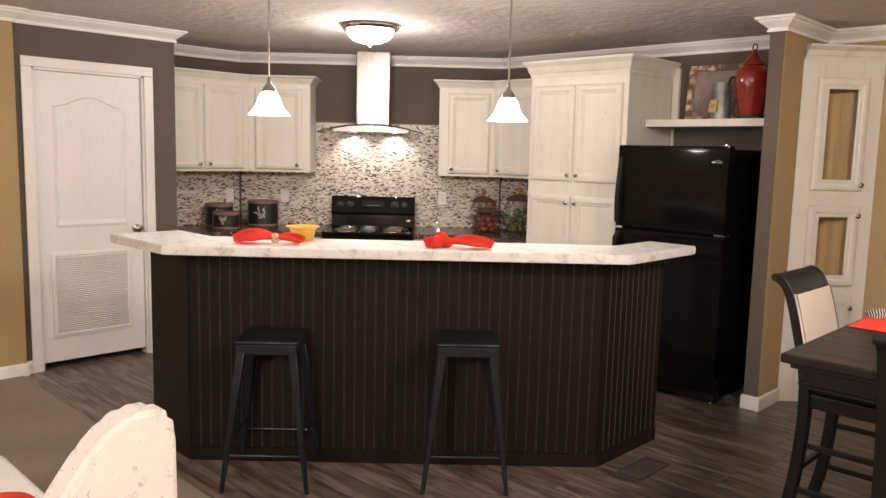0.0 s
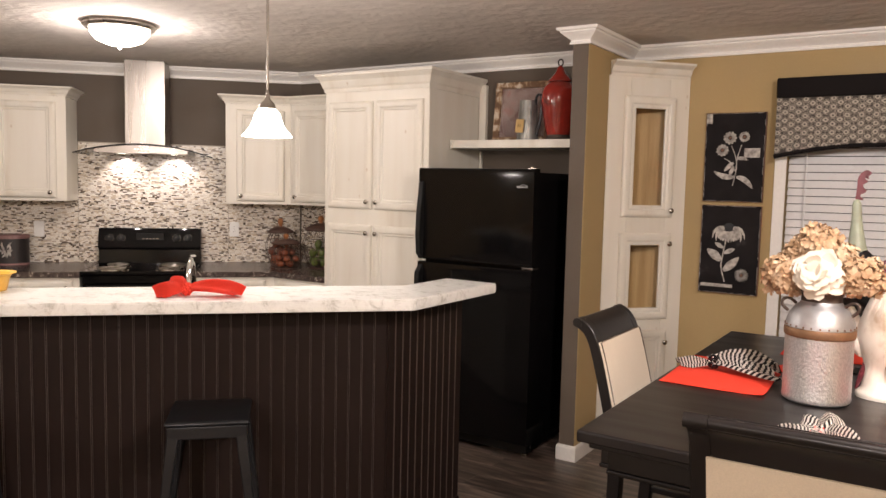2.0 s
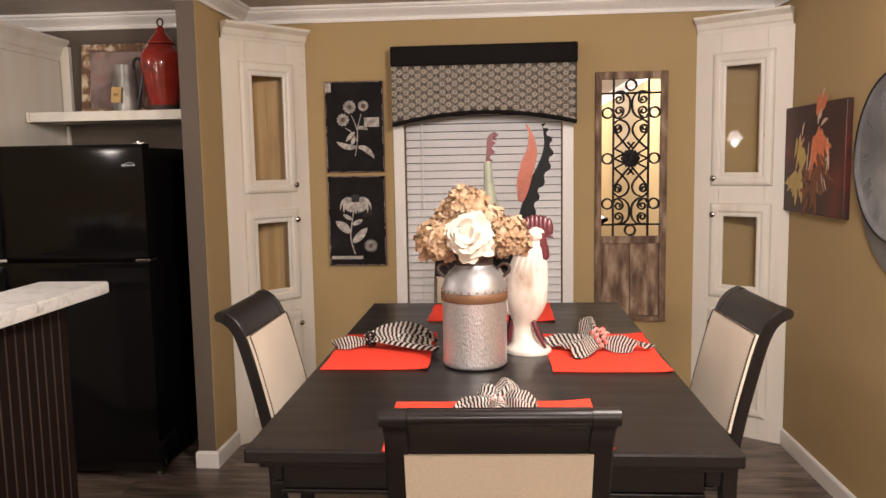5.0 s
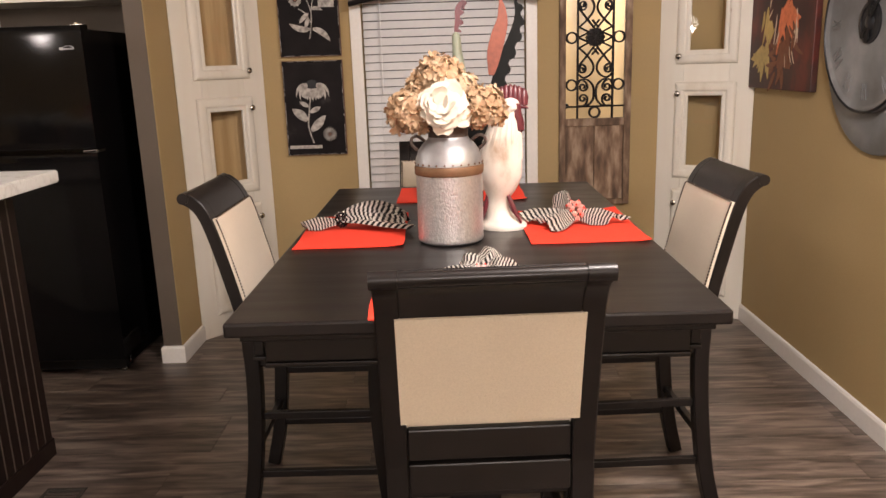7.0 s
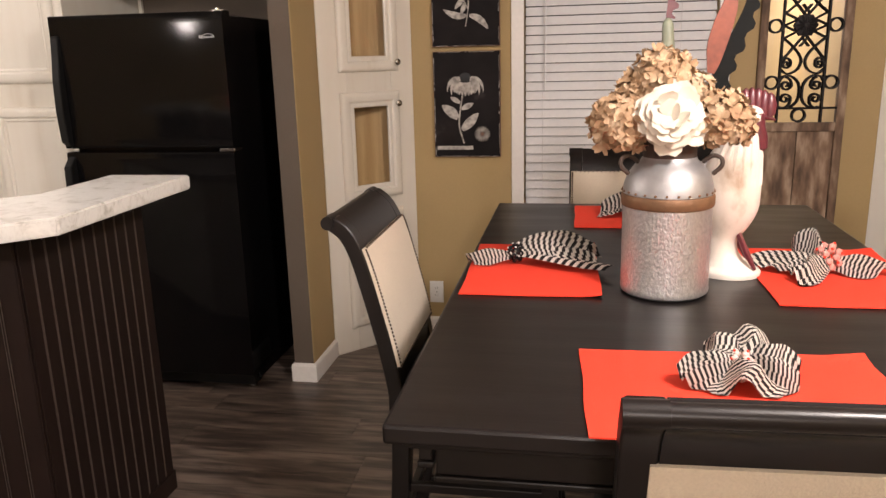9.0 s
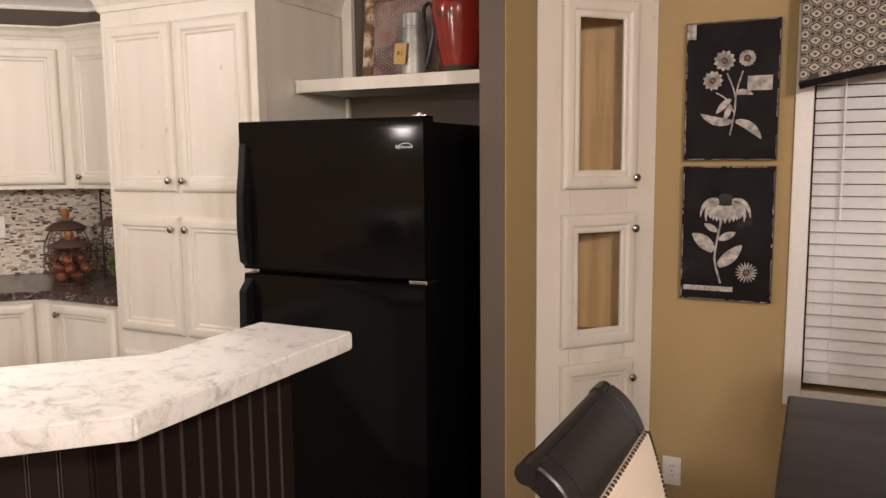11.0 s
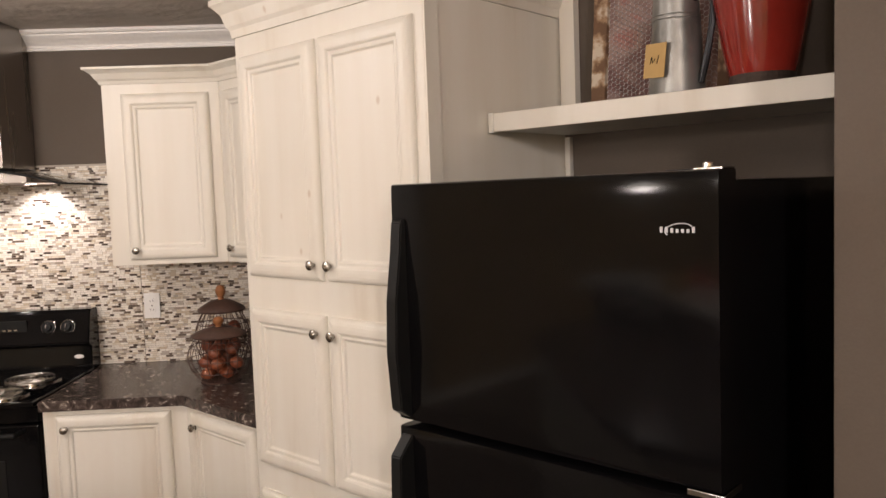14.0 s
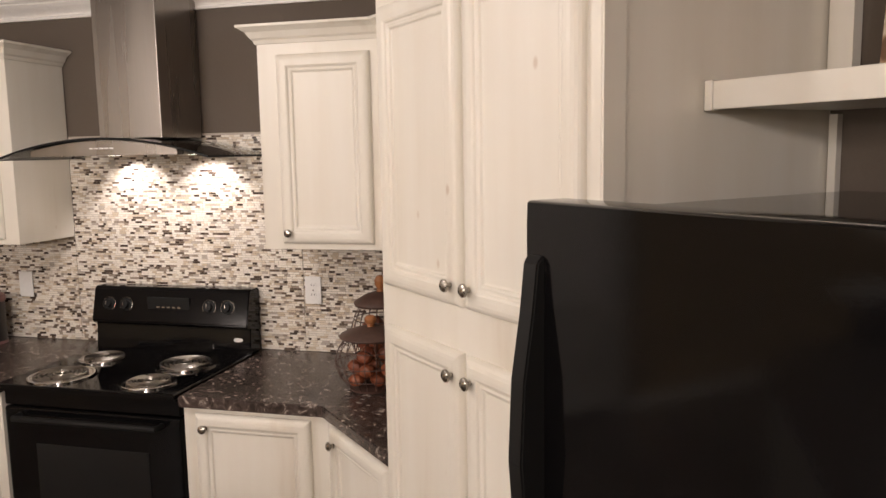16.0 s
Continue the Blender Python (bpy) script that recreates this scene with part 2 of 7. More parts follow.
def tube(points, radius, steps=8, bm=None, closed=False):
    """A rod along a line of points; radius may be a number or a list."""
    bm = bm or bmesh.new()
    pts = [Vector(p) for p in points]
    radii = radius if isinstance(radius, (list, tuple)) else [radius] * len(pts)
    rings, side = [], None
    for i, p in enumerate(pts):
        if closed:
            way = pts[(i + 1) % len(pts)] - pts[i - 1]
        else:
            way = pts[min(i + 1, len(pts) - 1)] - pts[max(i - 1, 0)]
        way.normalize()
        if side is None:
            side = way.orthogonal().normalized()
        side = (side - way * side.dot(way)).normalized()
        up = way.cross(side)
        rings.append([bm.verts.new(p + radii[i] * (side * math.cos(2 * math.pi * k / steps) + up * math.sin(2 * math.pi * k / steps))) for k in range(steps)])
    pairs = list(zip(rings, rings[1:])) + ([(rings[-1], rings[0])] if closed else [])
    for a, b in pairs:
        for i in range(steps):
            j = (i + 1) % steps
            bm.faces.new((a[i], a[j], b[j], b[i]))
    if not closed:
        bm.faces.new(rings[0][::-1])
        bm.faces.new(rings[-1])
    return bm


def rings_panel(x0, x1, z0, z1, profile, bm=None, hole=False, back=0.0):
    """A rectangle in the xz plane with nested steps (inset, y); its front looks to -y."""
    bm = bm or bmesh.new()
    rings = []
    for inset, y in profile:
        rings.append([bm.verts.new(c) for c in ((x0 + inset, y, z0 + inset), (x1 - inset, y, z0 + inset), (x1 - inset, y, z1 - inset), (x0 + inset, y, z1 - inset))])
    for a, b in zip(rings, rings[1:]):
        for i in range(4):
            j = (i + 1) % 4
            bm.faces.new((a[i], a[j], b[j], b[i]))
    if not hole:
        bm.faces.new(rings[-1])
    return bm


def moulding(path, profile, closed=False, bm=None):
    """A profile of (outward, height) pairs swept along a level line of (x, y), mitred; outward is to the line's right."""
    bm = bm or bmesh.new()
    pts = [Vector(p) for p in path]
    n = len(pts)
    rows = []
    for i, p in enumerate(pts):
        d0 = (pts[i] - pts[i - 1]).normalized() if (i > 0 or closed) else None
        d1 = (pts[(i + 1) % n] - pts[i]).normalized() if (i < n - 1 or closed) else None
        n0 = Vector((d0.y, -d0.x)) if d0 is not None else None
        n1 = Vector((d1.y, -d1.x)) if d1 is not None else None
        if n0 is None:
            out = n1
        elif n1 is None:
            out = n0
        else:
            out = (n0 + n1) / (1 + n0.dot(n1))
        rows.append([bm.verts.new((p.x + out.x * o, p.y + out.y * o, z)) for o, z in profile])
    k = len(profile)
    for i in range(n if closed else n - 1):
        a, b = rows[i], rows[(i + 1) % n]
        for j in range(k):
            bm.faces.new((a[j], b[j], b[(j + 1) % k], a[(j + 1) % k]))
    if not closed:
        bm.faces.new(rows[0][::-1])
        bm.faces.new(rows[-1])
    bmesh.ops.recalc_face_normals(bm, faces=bm.faces[:])
    return bm


# ---- structure ----
X0, Y0 = -6.4, -4.0
structure("ground", box(-12, 8, -10, 12, -0.3, -0.12), CARPET, "ground under the house")
SUB = plain("plank_backing", (0.03, 0.025, 0.02), 0.9)
floor = structure("floor", box(X0, XR + 0.2, 1.62, YN + 0.3, -0.10, -0.004), SUB, "grey-brown wood-look plank floor")
structure("carpet", prism([(X0 - 0.1, Y0), (XR + 0.2, Y0), (XR + 0.2, 1.62), (X0 - 0.1, 1.62)], -0.10, 0.008), CARPET, "beige carpet of the living room")
structure("ceiling", box(X0 - 0.1, XR + 0.2, Y0 - 0.1, YN + 0.3, H, H + 0.12), CEIL, "pale knockdown-textured ceiling")

# dining window opening in the north wall
WX0, WX1, WZ0, WZ1 = -0.69, 0.19, 0.62, 1.95
T = 0.14
structure("wall_north", box(XC1, WX0, YN, YN + T, 0, H), TAN, "tan painted wall")
structure("wall_north_east", box(WX1, XR, YN, YN + T, 0, H), TAN, "tan painted wall")
structure("wall_north_below", box(WX0, WX1, YN, YN + T, 0, WZ0), TAN, "tan painted wall under the window")
structure("wall_north_above", box(WX0, WX1, YN, YN + T, WZ1, H), TAN, "tan painted wall over the window")
structure("wall_kitchen_north", box(-4.40, XC0, YN, YN + T, 0, H), TAUPE, "taupe painted kitchen wall")
structure("wall_east", box(XR, XR + T, Y0, YN + T, 0, H), TAN, "tan painted wall")
structure("wall_stub_kitchen", box(XC0, (XC0 + XC1) / 2, YC, YN + T, 0, H), TAUPE, "taupe end of the partition beside the refrigerator")
structure("wall_stub_end", box((XC0 + XC1) / 2, XC1 - 0.004, YC, YC + 0.004, 0, H), TAUPE, "taupe end face of the partition")
structure("wall_stub_dining", box((XC0 + XC1) / 2, XC1, YC + 0.004, YN, 0, H), TAN, "tan side of the partition")
structure("wall_diagonal", box(-1.61, 0.76, 0, T, 0, H, m=DIAG), TAUPE, "taupe diagonal kitchen wall behind the range")
structure("wall_kitchen_west", box(XW - T, XW, 2.70, 4.00, 0, H), TAUPE, "taupe painted kitchen wall")
DY0, DY1, DZ = 1.757, 2.51, 2.035
structure("wall_utility", box(XD - T, XD, DY1, 2.745, 0, H), TAUPE, "taupe wall beside the white door")
structure("wall_utility_left", box(XD - T, XD, 1.65, DY0, 0, H), TAUPE, "taupe wall beside the white door")
structure("wall_utility_above", box(XD - T, XD, DY0, DY1, DZ, H), TAUPE, "taupe wall over the white door")
structure("wall_utility_side", box(XW - T, XD - T, 2.745 - T, 2.745, 0, H), TAUPE, "taupe side wall of the utility closet")
structure("wall_utility_inner", box(XD - 0.9, XD - 0.8, 1.6, 2.605, 0, H), TRIM, "closet back wall")
structure("wall_west_living", box(XD - 0.06, XD + 0.04, Y0, 1.65, 0, H), TAN, "tan painted living room wall")
CREAM = plain("cream_wall_paint", (0.68, 0.61, 0.47), 0.75, bump=0.15, scale=180)
structure("wall_south", box(XD - 0.2, XR + T, Y0 - T, Y0, 0, H), CREAM, "cream painted living room wall")

CROWN = [(0.002, H - 0.086), (0.015, H - 0.086), (0.016, H - 0.076), (0.009, H - 0.072), (0.011, H - 0.064), (0.024, H - 0.052), (0.042, H - 0.038), (0.054, H - 0.026), (0.055, H - 0.019), (0.066, H - 0.018), (0.071, H - 0.012), (0.071, H - 0.001), (0.002, H - 0.001)]
p_fold = (XW, 2 * DO + XW)
q_fold = (YN - 2 * DO, YN)
structure("crown_moulding", moulding([(XD - 0.3, 2.745), (XW, 2.745), p_fold, q_fold, (XC0, YN)], CROWN), TRIM, "white crown moulding of the kitchen")
structure("crown_moulding_dining", moulding([(XC0, YN), (XC0, YC), (XC1, YC), (XC1, YN), (XR, YN), (XR, Y0)], CROWN), TRIM, "white crown moulding")
structure("crown_moulding_living", moulding([(XD + 0.04, Y0), (XD + 0.04, 1.65), (XD, 1.65), (XD, 2.745), (XD - 0.35, 2.745)], CROWN), TRIM, "white crown moulding over the door wall")
BASE = [(0.0, 0.001), (0.013, 0.001), (0.013, 0.075), (0.009, 0.085), (0.0, 0.088)]
structure("baseboard", moulding([(XC0, 5.0), (XC0, YC), (XC1, YC), (XC1, 5.035)], BASE), TRIM, "white baseboard round the partition")
structure("baseboard_north", moulding([(-1.27, YN), (0.95, YN)], BASE), TRIM, "white baseboard")
structure("baseboard_east", moulding([(XR, 5.115), (XR, Y0)], BASE), TRIM, "white baseboard")
structure("baseboard_living", moulding([(XD + 0.04, Y0), (XD + 0.04, 1.65), (XD, 1.65), (XD, DY0 - 0.06)], BASE), TRIM, "white baseboard")
structure("baseboard_utility", moulding([(XD, DY1 + 0.07), (XD, 2.745), (XD - 0.3, 2.745)], BASE), TRIM, "white baseboard")

# ---- kitchen cabinets ----
R2 = math.sqrt(0.5)


def at_diag(s, v):
    """The world's (x, y) of a place s along the diagonal wall and v in front of it."""
    return (-DO + (s + v) * R2, DO + (s - v) * R2)


def knob(parent, x, y, z):
    bm = lathe([(0.0001, 0.026), (0.008, 0.0255), (0.0145, 0.021), (0.0155, 0.016), (0.010, 0.011), (0.0055, 0.008), (0.006, 0.002), (0.011, 0.0), ], 16, m=pose(x, y, z, 90))
    return part("knob", bm, NICKEL, parent, "round satin nickel knob", True)


DOOR = [(0, 0.0), (0, -0.006), (0.002, -0.011), (0.006, -0.016), (0.012, -0.0195), (0.020, -0.0215), (0.030, -0.022), (0.040, -0.0215), (0.045, -0.019), (0.048, -0.0145), (0.052, -0.0135), (0.057, -0.0145), (0.061, -0.013), (0.064, -0.0085), (0.068, -0.0072)]


def cabinet_door(parent, x0, x1, z0, z1, y, kx, kz, glass=False, name="door"):
    prof = [(a, y + b) for a, b in DOOR]
    if glass:
        prof = prof[:12] + [(0.064, y - 0.0145), (0.071, y - 0.011), (0.071, y)]
        d = part(name, rings_panel(x0, x1, z0, z1, prof, hole=True), WASH, parent, "whitewashed door with a clear glass pane")
        part("pane", box(x0 + 0.070, x1 - 0.070, y - 0.008, y - 0.004, z0 + 0.070, z1 - 0.070), GLASS, d, "clear glass pane").visible_shadow = False
    else:
        d = part(name, rings_panel(x0, x1, z0, z1, prof), WASH, parent)
    knob(d, kx, y - 0.02, kz)
    return d


def crown_cap(parent, path, z0, z1, out=0.055):
    h = z1 - z0
    prof = [(0, z0), (0.006, z0), (0.010, z0 + 0.2 * h), (0.018, z0 + 0.3 * h), (0.030, z0 + 0.62 * h), (out - 0.008, z0 + 0.8 * h), (out, z0 + 0.86 * h), (out, z1), (0, z1)]
    return part("crown", moulding(path, prof), WASH, parent)


CZ = 0.865
# tall pantry
PX0, PX1, PY = -3.495, -2.655, 4.745
pantry = thing("pantry_cabinet", pose(0, 0, 0), "tall whitewashed pine pantry cabinet with six panelled doors beside the refrigerator", "cabinet")
part("body", box(PX0, PX1, PY, YN - 0.004, 0.09, 2.12, 0.002), WASH, pantry)
part("toe_kick", box(PX0 + 0.01, PX1 - 0.01, PY + 0.06, YN - 0.01, 0, 0.09), BLACKMATTE, pantry)
part("side_stile", box(PX1 + 0.0005, PX1 + 0.006, PY, PY + 0.05, 0.09, 2.12, 0.001), WASH, pantry)
pm = (PX0 + PX1) / 2
for z0, z1, kz in ((1.352, 2.055, 1.40), (0.73, 1.248, 1.195), (0.125, 0.64, 0.59)):
    cabinet_door(pantry, PX0 + 0.035, pm - 0.012, z0, z1, PY, pm - 0.040, kz)
    cabinet_door(pantry, pm + 0.012, PX1 - 0.035, z0, z1, PY, pm + 0.038, kz)
crown_cap(pantry, [(PX0, YN - 0.01), (PX0, PY), (PX1, PY), (PX1, YN - 0.01)], 2.12, 2.24)

shelf = thing("wall_shelf", pose(0, 0, 0), "thick whitewashed shelf over the refrigerator", "shelf")
part("board", box(PX1 + 0.008, XC0 - 0.002, 5.002, YN - 0.004, 1.764, 1.81, 0.002), WASH, shelf)
part("front_edge", box(PX1 + 0.026, XC0 - 0.002, 4.985, 5.0015, 1.76, 1.81, 0.002), WASH, shelf)
part("end_cap", box(PX1 + 0.008, PX1 + 0.0255, 4.983, 5.0015, 1.758, 1.812, 0.002), WASH, shelf)
structure("trim_strip", box(PX1 + 0.008, PX1 + 0.06, YN - 0.035, YN - 0.006, 1.812, 2.2), WASH, "whitewashed filler strip")
structure("trim_strip_low", box(PX1 + 0.008, PX1 + 0.026, YN - 0.02, YN - 0.002, 0.02, 1.756), WASH, "narrow whitewashed strip in the corner of the refrigerator bay")

# upper cabinets
UZ0, UZ1, UZ2, UD = 1.343, 2.09, 2.155, 0.33
fold_r, fold_l = at_diag(0.66, UD), at_diag(-1.445, UD)


def upper_corner(label, outline, m_world_crown):
    c = thing("upper_cabinet", pose(0, 0, 0), label, "cabinet")
    part("body", prism(outline, UZ0, UZ1, 0.0015), WASH, c)
    crown_cap(c, m_world_crown, UZ1, UZ2)
    return c


def door_on(parent, m, *args, **kw):
    """A door built in the frame m of a thing that stands in the world's axes."""
    d = cabinet_door(parent, *args, **kw)
    d.matrix_local = m
    return d


ur = upper_corner("whitewashed single-door upper cabinet on the diagonal wall beside the range hood", [at_diag(0.185, 0.009), at_diag(0.185, UD), fold_r, (fold_r[0], YN - 0.012), at_diag(0.735, 0.009)], [at_diag(0.185, 0.01), at_diag(0.185, UD), fold_r])
door_on(ur, DIAG, 0.262, 0.618, UZ0 + 0.022, UZ1 - 0.04, -UD, 0.295, UZ0 + 0.062)
un = upper_corner("whitewashed upper cabinet between the corner and the pantry", [(fold_r[0] + 0.002, YN - 0.012), (fold_r[0] + 0.002, fold_r[1]), (PX0 - 0.002, fold_r[1]), (PX0 - 0.002, YN - 0.012)], [fold_r, (PX0 - 0.002, fold_r[1])])
cabinet_door(un, fold_r[0] + 0.04, PX0 - 0.06, UZ0 + 0.022, UZ1 - 0.04, fold_r[1], fold_r[0] + 0.075, UZ0 + 0.062)
ul = upper_corner("whitewashed single-door upper cabinet on the diagonal wall by the range hood", [at_diag(-0.92, 0.009), at_diag(-1.58, 0.009), (XW + 0.012, fold_l[1]), fold_l, at_diag(-0.92, UD)], [fold_l, at_diag(-0.92, UD), at_diag(-0.92, 0.01)])
door_on(ul, DIAG, -1.39, -0.985, UZ0 + 0.022, UZ1 - 0.04, -UD, -1.025, UZ0 + 0.062)
uw = upper_corner("whitewashed double-door upper cabinet on the west kitchen wall", [(XW + 0.012, 2.75), (fold_l[0], 2.75), (fold_l[0], fold_l[1] - 0.002), (XW + 0.012, fold_l[1] - 0.002)], [(fold_l[0], 2.75), fold_l])
WEST = Matrix.Translation((fold_l[0], 0, 0)) @ Matrix.Rotation(radians(90), 4, "Z")
yq = (2.75 + fold_l[1]) / 2
door_on(uw, WEST, 2.81, yq - 0.006, UZ0 + 0.022, UZ1 - 0.04, 0, yq - 0.045, UZ0 + 0.062)
door_on(uw, WEST, yq + 0.006, fold_l[1] - 0.05, UZ0 + 0.022, UZ1 - 0.04, 0, yq + 0.045, UZ0 + 0.062)

# base cabinets and worktops
CV = 0.665
S0, S1 = -0.765, -0.01
fr = (4.755 - (2 * DO - CV / R2), 4.755)
fl = (-5.34, -5.34 + 2 * DO - CV / R2)


def base_cab(label, outline):
    c = thing("base_cabinet", pose(0, 0, 0), label, "cabinet")
    part("body", prism(outline, 0.09, CZ - 0.04, 0.0015), WASH, c)
    return c


bv = CV - 0.025
frb = (4.78 - (2 * DO - bv / R2), 4.78)
flb = (-5.365, -5.365 + 2 * DO - bv / R2)
br = base_cab("whitewashed single-door base cabinet beside the range", [at_diag(S1 + 0.01, 0.02), at_diag(S1 + 0.01, bv), frb, (frb[0], YN - 0.02), at_diag(0.71, 0.02)])
sfold = (frb[0] + frb[1]) * R2
door_on(br, DIAG, 0.05, sfold - 0.06, 0.13, CZ - 0.06, -bv, 0.09, CZ - 0.11)
bn = base_cab("whitewashed single-door base cabinet beside the pantry", [(frb[0] + 0.002, YN - 0.02), (frb[0] + 0.002, frb[1]), (PX0 - 0.002, frb[1]), (PX0 - 0.002, YN - 0.02)])
cabinet_door(bn, frb[0] + 0.05, PX0 - 0.05, 0.13, CZ - 0.06, frb[1], frb[0] + 0.09, CZ - 0.11)
bl = base_cab("whitewashed base cabinet on the other side of the range", [at_diag(S0 - 0.01, bv), at_diag(S0 - 0.01, 0.02), at_diag(-1.57, 0.02), (XW + 0.02, flb[1]), flb])
sf2 = (flb[0] + flb[1]) * R2
door_on(bl, DIAG, sf2 + 0.05, S0 - 0.05, 0.13, CZ - 0.06, -bv, S0 - 0.09, CZ - 0.11)
bw = base_cab("whitewashed base cabinet on the west kitchen wall", [(XW + 0.02, 2.75), (flb[0], 2.75), (flb[0], flb[1] - 0.002), (XW + 0.02, flb[1] - 0.002)])
WB = Matrix.Translation((flb[0], 0, 0)) @ Matrix.Rotation(radians(90), 4, "Z")
door_on(bw, WB, 2.81, flb[1] - 0.05, 0.13, CZ - 0.06, 0, 2.86, CZ - 0.11)
tagged(mesh_object("worktop", prism([at_diag(S1 + 0.004, 0.012), at_diag(S1 + 0.004, CV), fr, (PX0 - 0.003, 4.755), (PX0 - 0.003, YN - 0.012), (YN - 0.012 - 2 * DO + 0.017, YN - 0.012)], CZ - 0.04, CZ, 0.004), COUNTER), "dark brown marbled laminate worktop between range and pantry", "worktop")
tagged(mesh_object("worktop", prism([at_diag(S0 - 0.004, 0.012), (XW + 0.012, 2 * DO - 0.017 + XW + 0.012), (XW + 0.012, 2.75), (-5.34, 2.75), fl, at_diag(S0 - 0.004, CV)], CZ - 0.04, CZ, 0.004), COUNTER), "dark brown marbled laminate worktop with canisters on it", "worktop")

# range
rng = thing("electric_range", DIAG @ pose((S0 + S1) / 2, 0, 0), "freestanding black electric range with four coil burners", "range")
w = 0.372
part("body", box(-w, w, -0.60, -0.03, 0.02, CZ - 0.02, 0.004), FRIDGEBLACK, rng)
part("cooktop", box(-w, w, -0.675, -0.10, CZ - 0.019, CZ + 0.006, 0.006), FRIDGEBLACK, rng)
guard = part("backguard", prism([(-0.02, CZ), (-0.118, CZ), (-0.108, 0.972), (-0.134, 0.985), (-0.138, 0.992), (-0.104, 1.130), (-0.096, 1.138), (-0.02, 1.136)], -w, w, 0.004, m=Matrix(((0, 0, 1, 0), (1, 0, 0, 0), (0, 1, 0, 0), (0, 0, 0, 1)))), FRIDGEBLACK, rng)
for kx in (-0.292, -0.207, 0.192, 0.277):
    k = part("knob", lathe([(0.027, 0), (0.027, 0.004), (0.020, 0.006), (0.018, 0.022), (0.0001, 0.024)], 24, m=pose(kx, -0.119, 1.064, 76)), BLACKMATTE, guard, "black range knob", True)
    part("knob_ring", tube([(0.031 * math.cos(q * 0.26 - 0.9), 0.031 * math.sin(q * 0.26 - 0.9), 0) for q in range(19)], 0.0010, 5, bm=None), NICKEL, k, "thin grey dial ring", True).matrix_local = pose(kx, -0.1205, 1.064, 76)
    part("pointer", box(-0.0013, 0.0013, -0.001, 0.001, -0.004, 0.012, m=pose(kx, -0.144, 1.070, -14)), NICKEL, k)
part("display", box(-0.10, 0.10, -0.004, 0, 1.03, 1.09, 0.002, m=pose(0, -0.120, 0.01, 0)), BLACKMATTE, guard, "black clock display")
for i in range(5):
    part("button", box(-0.055 + i * 0.025, -0.04 + i * 0.025, -0.006, 0, 1.045, 1.052, m=pose(0, -0.121, 0.01)), NICKEL, guard)
part("badge", lathe([(0.022, 0), (0.021, 0.002), (0.0001, 0.0025)], 20, m=pose(0.315, -0.113, CZ + 0.062, 90) @ Matrix.Diagonal((1, 0.42, 1, 1))), TRIM, guard, "small pale oval badge")
for bx, by, r in ((-0.19, -0.545, 0.100), (0.20, -0.560, 0.078), (-0.195, -0.292, 0.078), (0.195, -0.312, 0.100)):
    b = part("burner", lathe([(r + 0.022, 0.0), (r + 0.022, 0.006), (r + 0.012, 0.008), (r, 0.002), (0.03, 0.001)], 40, m=pose(bx, by, CZ + 0.006)), CHROME, rng, "chrome drip bowl with a black coil", True)
    pts = [(bx + (0.02 + (r - 0.018) * i / 110) * math.cos(i * 0.28), by + (0.02 + (r - 0.018) * i / 110) * math.sin(i * 0.28), CZ + 0.016) for i in range(111)]
    part("coil", tube(pts, 0.0050, 6), STEEL, b, "grey heating coil", True)
od = part("oven_door", box(-w, w, -0.645, -0.605, 0.20, CZ - 0.09, 0.008), FRIDGEBLACK, rng)
part("window", box(-0.24, 0.24, -0.648, -0.6445, 0.36, 0.64, 0.002), BLACKMATTE, od, "dark oven window")
part("handle", tube([(-0.30, -0.645, 0.745), (-0.30, -0.685, 0.745), (0.30, -0.685, 0.745), (0.30, -0.645, 0.745)], 0.012, 10), BLACKMATTE, od, "black bar handle", True)
part("control_strip", box(-w, w, -0.640, -0.601, CZ - 0.085, CZ - 0.022, 0.006), FRIDGEBLACK, rng)
part("drawer", box(-w, w, -0.64, -0.605, 0.05, 0.19, 0.006), FRIDGEBLACK, rng)

# hood
hood = thing("range_hood", DIAG @ pose((S0 + S1) / 2, 0, 0), "stainless chimney range hood with a curved glass canopy, its lamps on", "hood")
part("chimney", box(-0.14, 0.14, -0.30, -0.012, 1.765, H - 0.001, 0.003), STEEL, hood, "brushed steel chimney")
HX, HTOP, HEND = 0.45, 1.765, 1.694


def arc_z(x):
    return HTOP - (HTOP - HEND) * (abs(x) / HX) ** 2


OUT = Matrix(((1, 0, 0, 0), (0, 0, -1, 0), (0, 1, 0, 0), (0, 0, 0, 1)))
bx_ = [-0.315 + 0.63 * i / 20 for i in range(21)]
part("motor_body", prism([(-0.315, 1.700)] + [(x, arc_z(x) - 0.010) for x in bx_] + [(0.315, 1.700)], 0.012, 0.475, 0.002, m=OUT), STEEL, hood, "brushed steel hood body with an arched top", True)
gp = [(-HX + 2 * HX * i / 28, arc_z(-HX + 2 * HX * i / 28)) for i in range(29)]
part("glass_canopy", prism(gp + [(x, z - 0.006) for x, z in gp[::-1]], 0.012, 0.50, m=OUT), glassy("smoked_edge_glass", (0.93, 0.95, 0.94)), hood, "curved clear glass canopy", True).visible_shadow = False
part("glass_rim", tube([(gp[-1][0], -0.015, gp[-1][1] - 0.003)] + [(x, -0.50, z - 0.003) for x, z in gp[::-1]] + [(gp[0][0], -0.015, gp[0][1] - 0.003)], 0.0042, 6), BLACKMATTE, hood, "dark polished glass edge", True)
for i in range(5):
    part("button", box(-0.05 + i * 0.022, -0.036 + i * 0.022, -0.4785, -0.475, 1.724, 1.729), TRIM, hood)
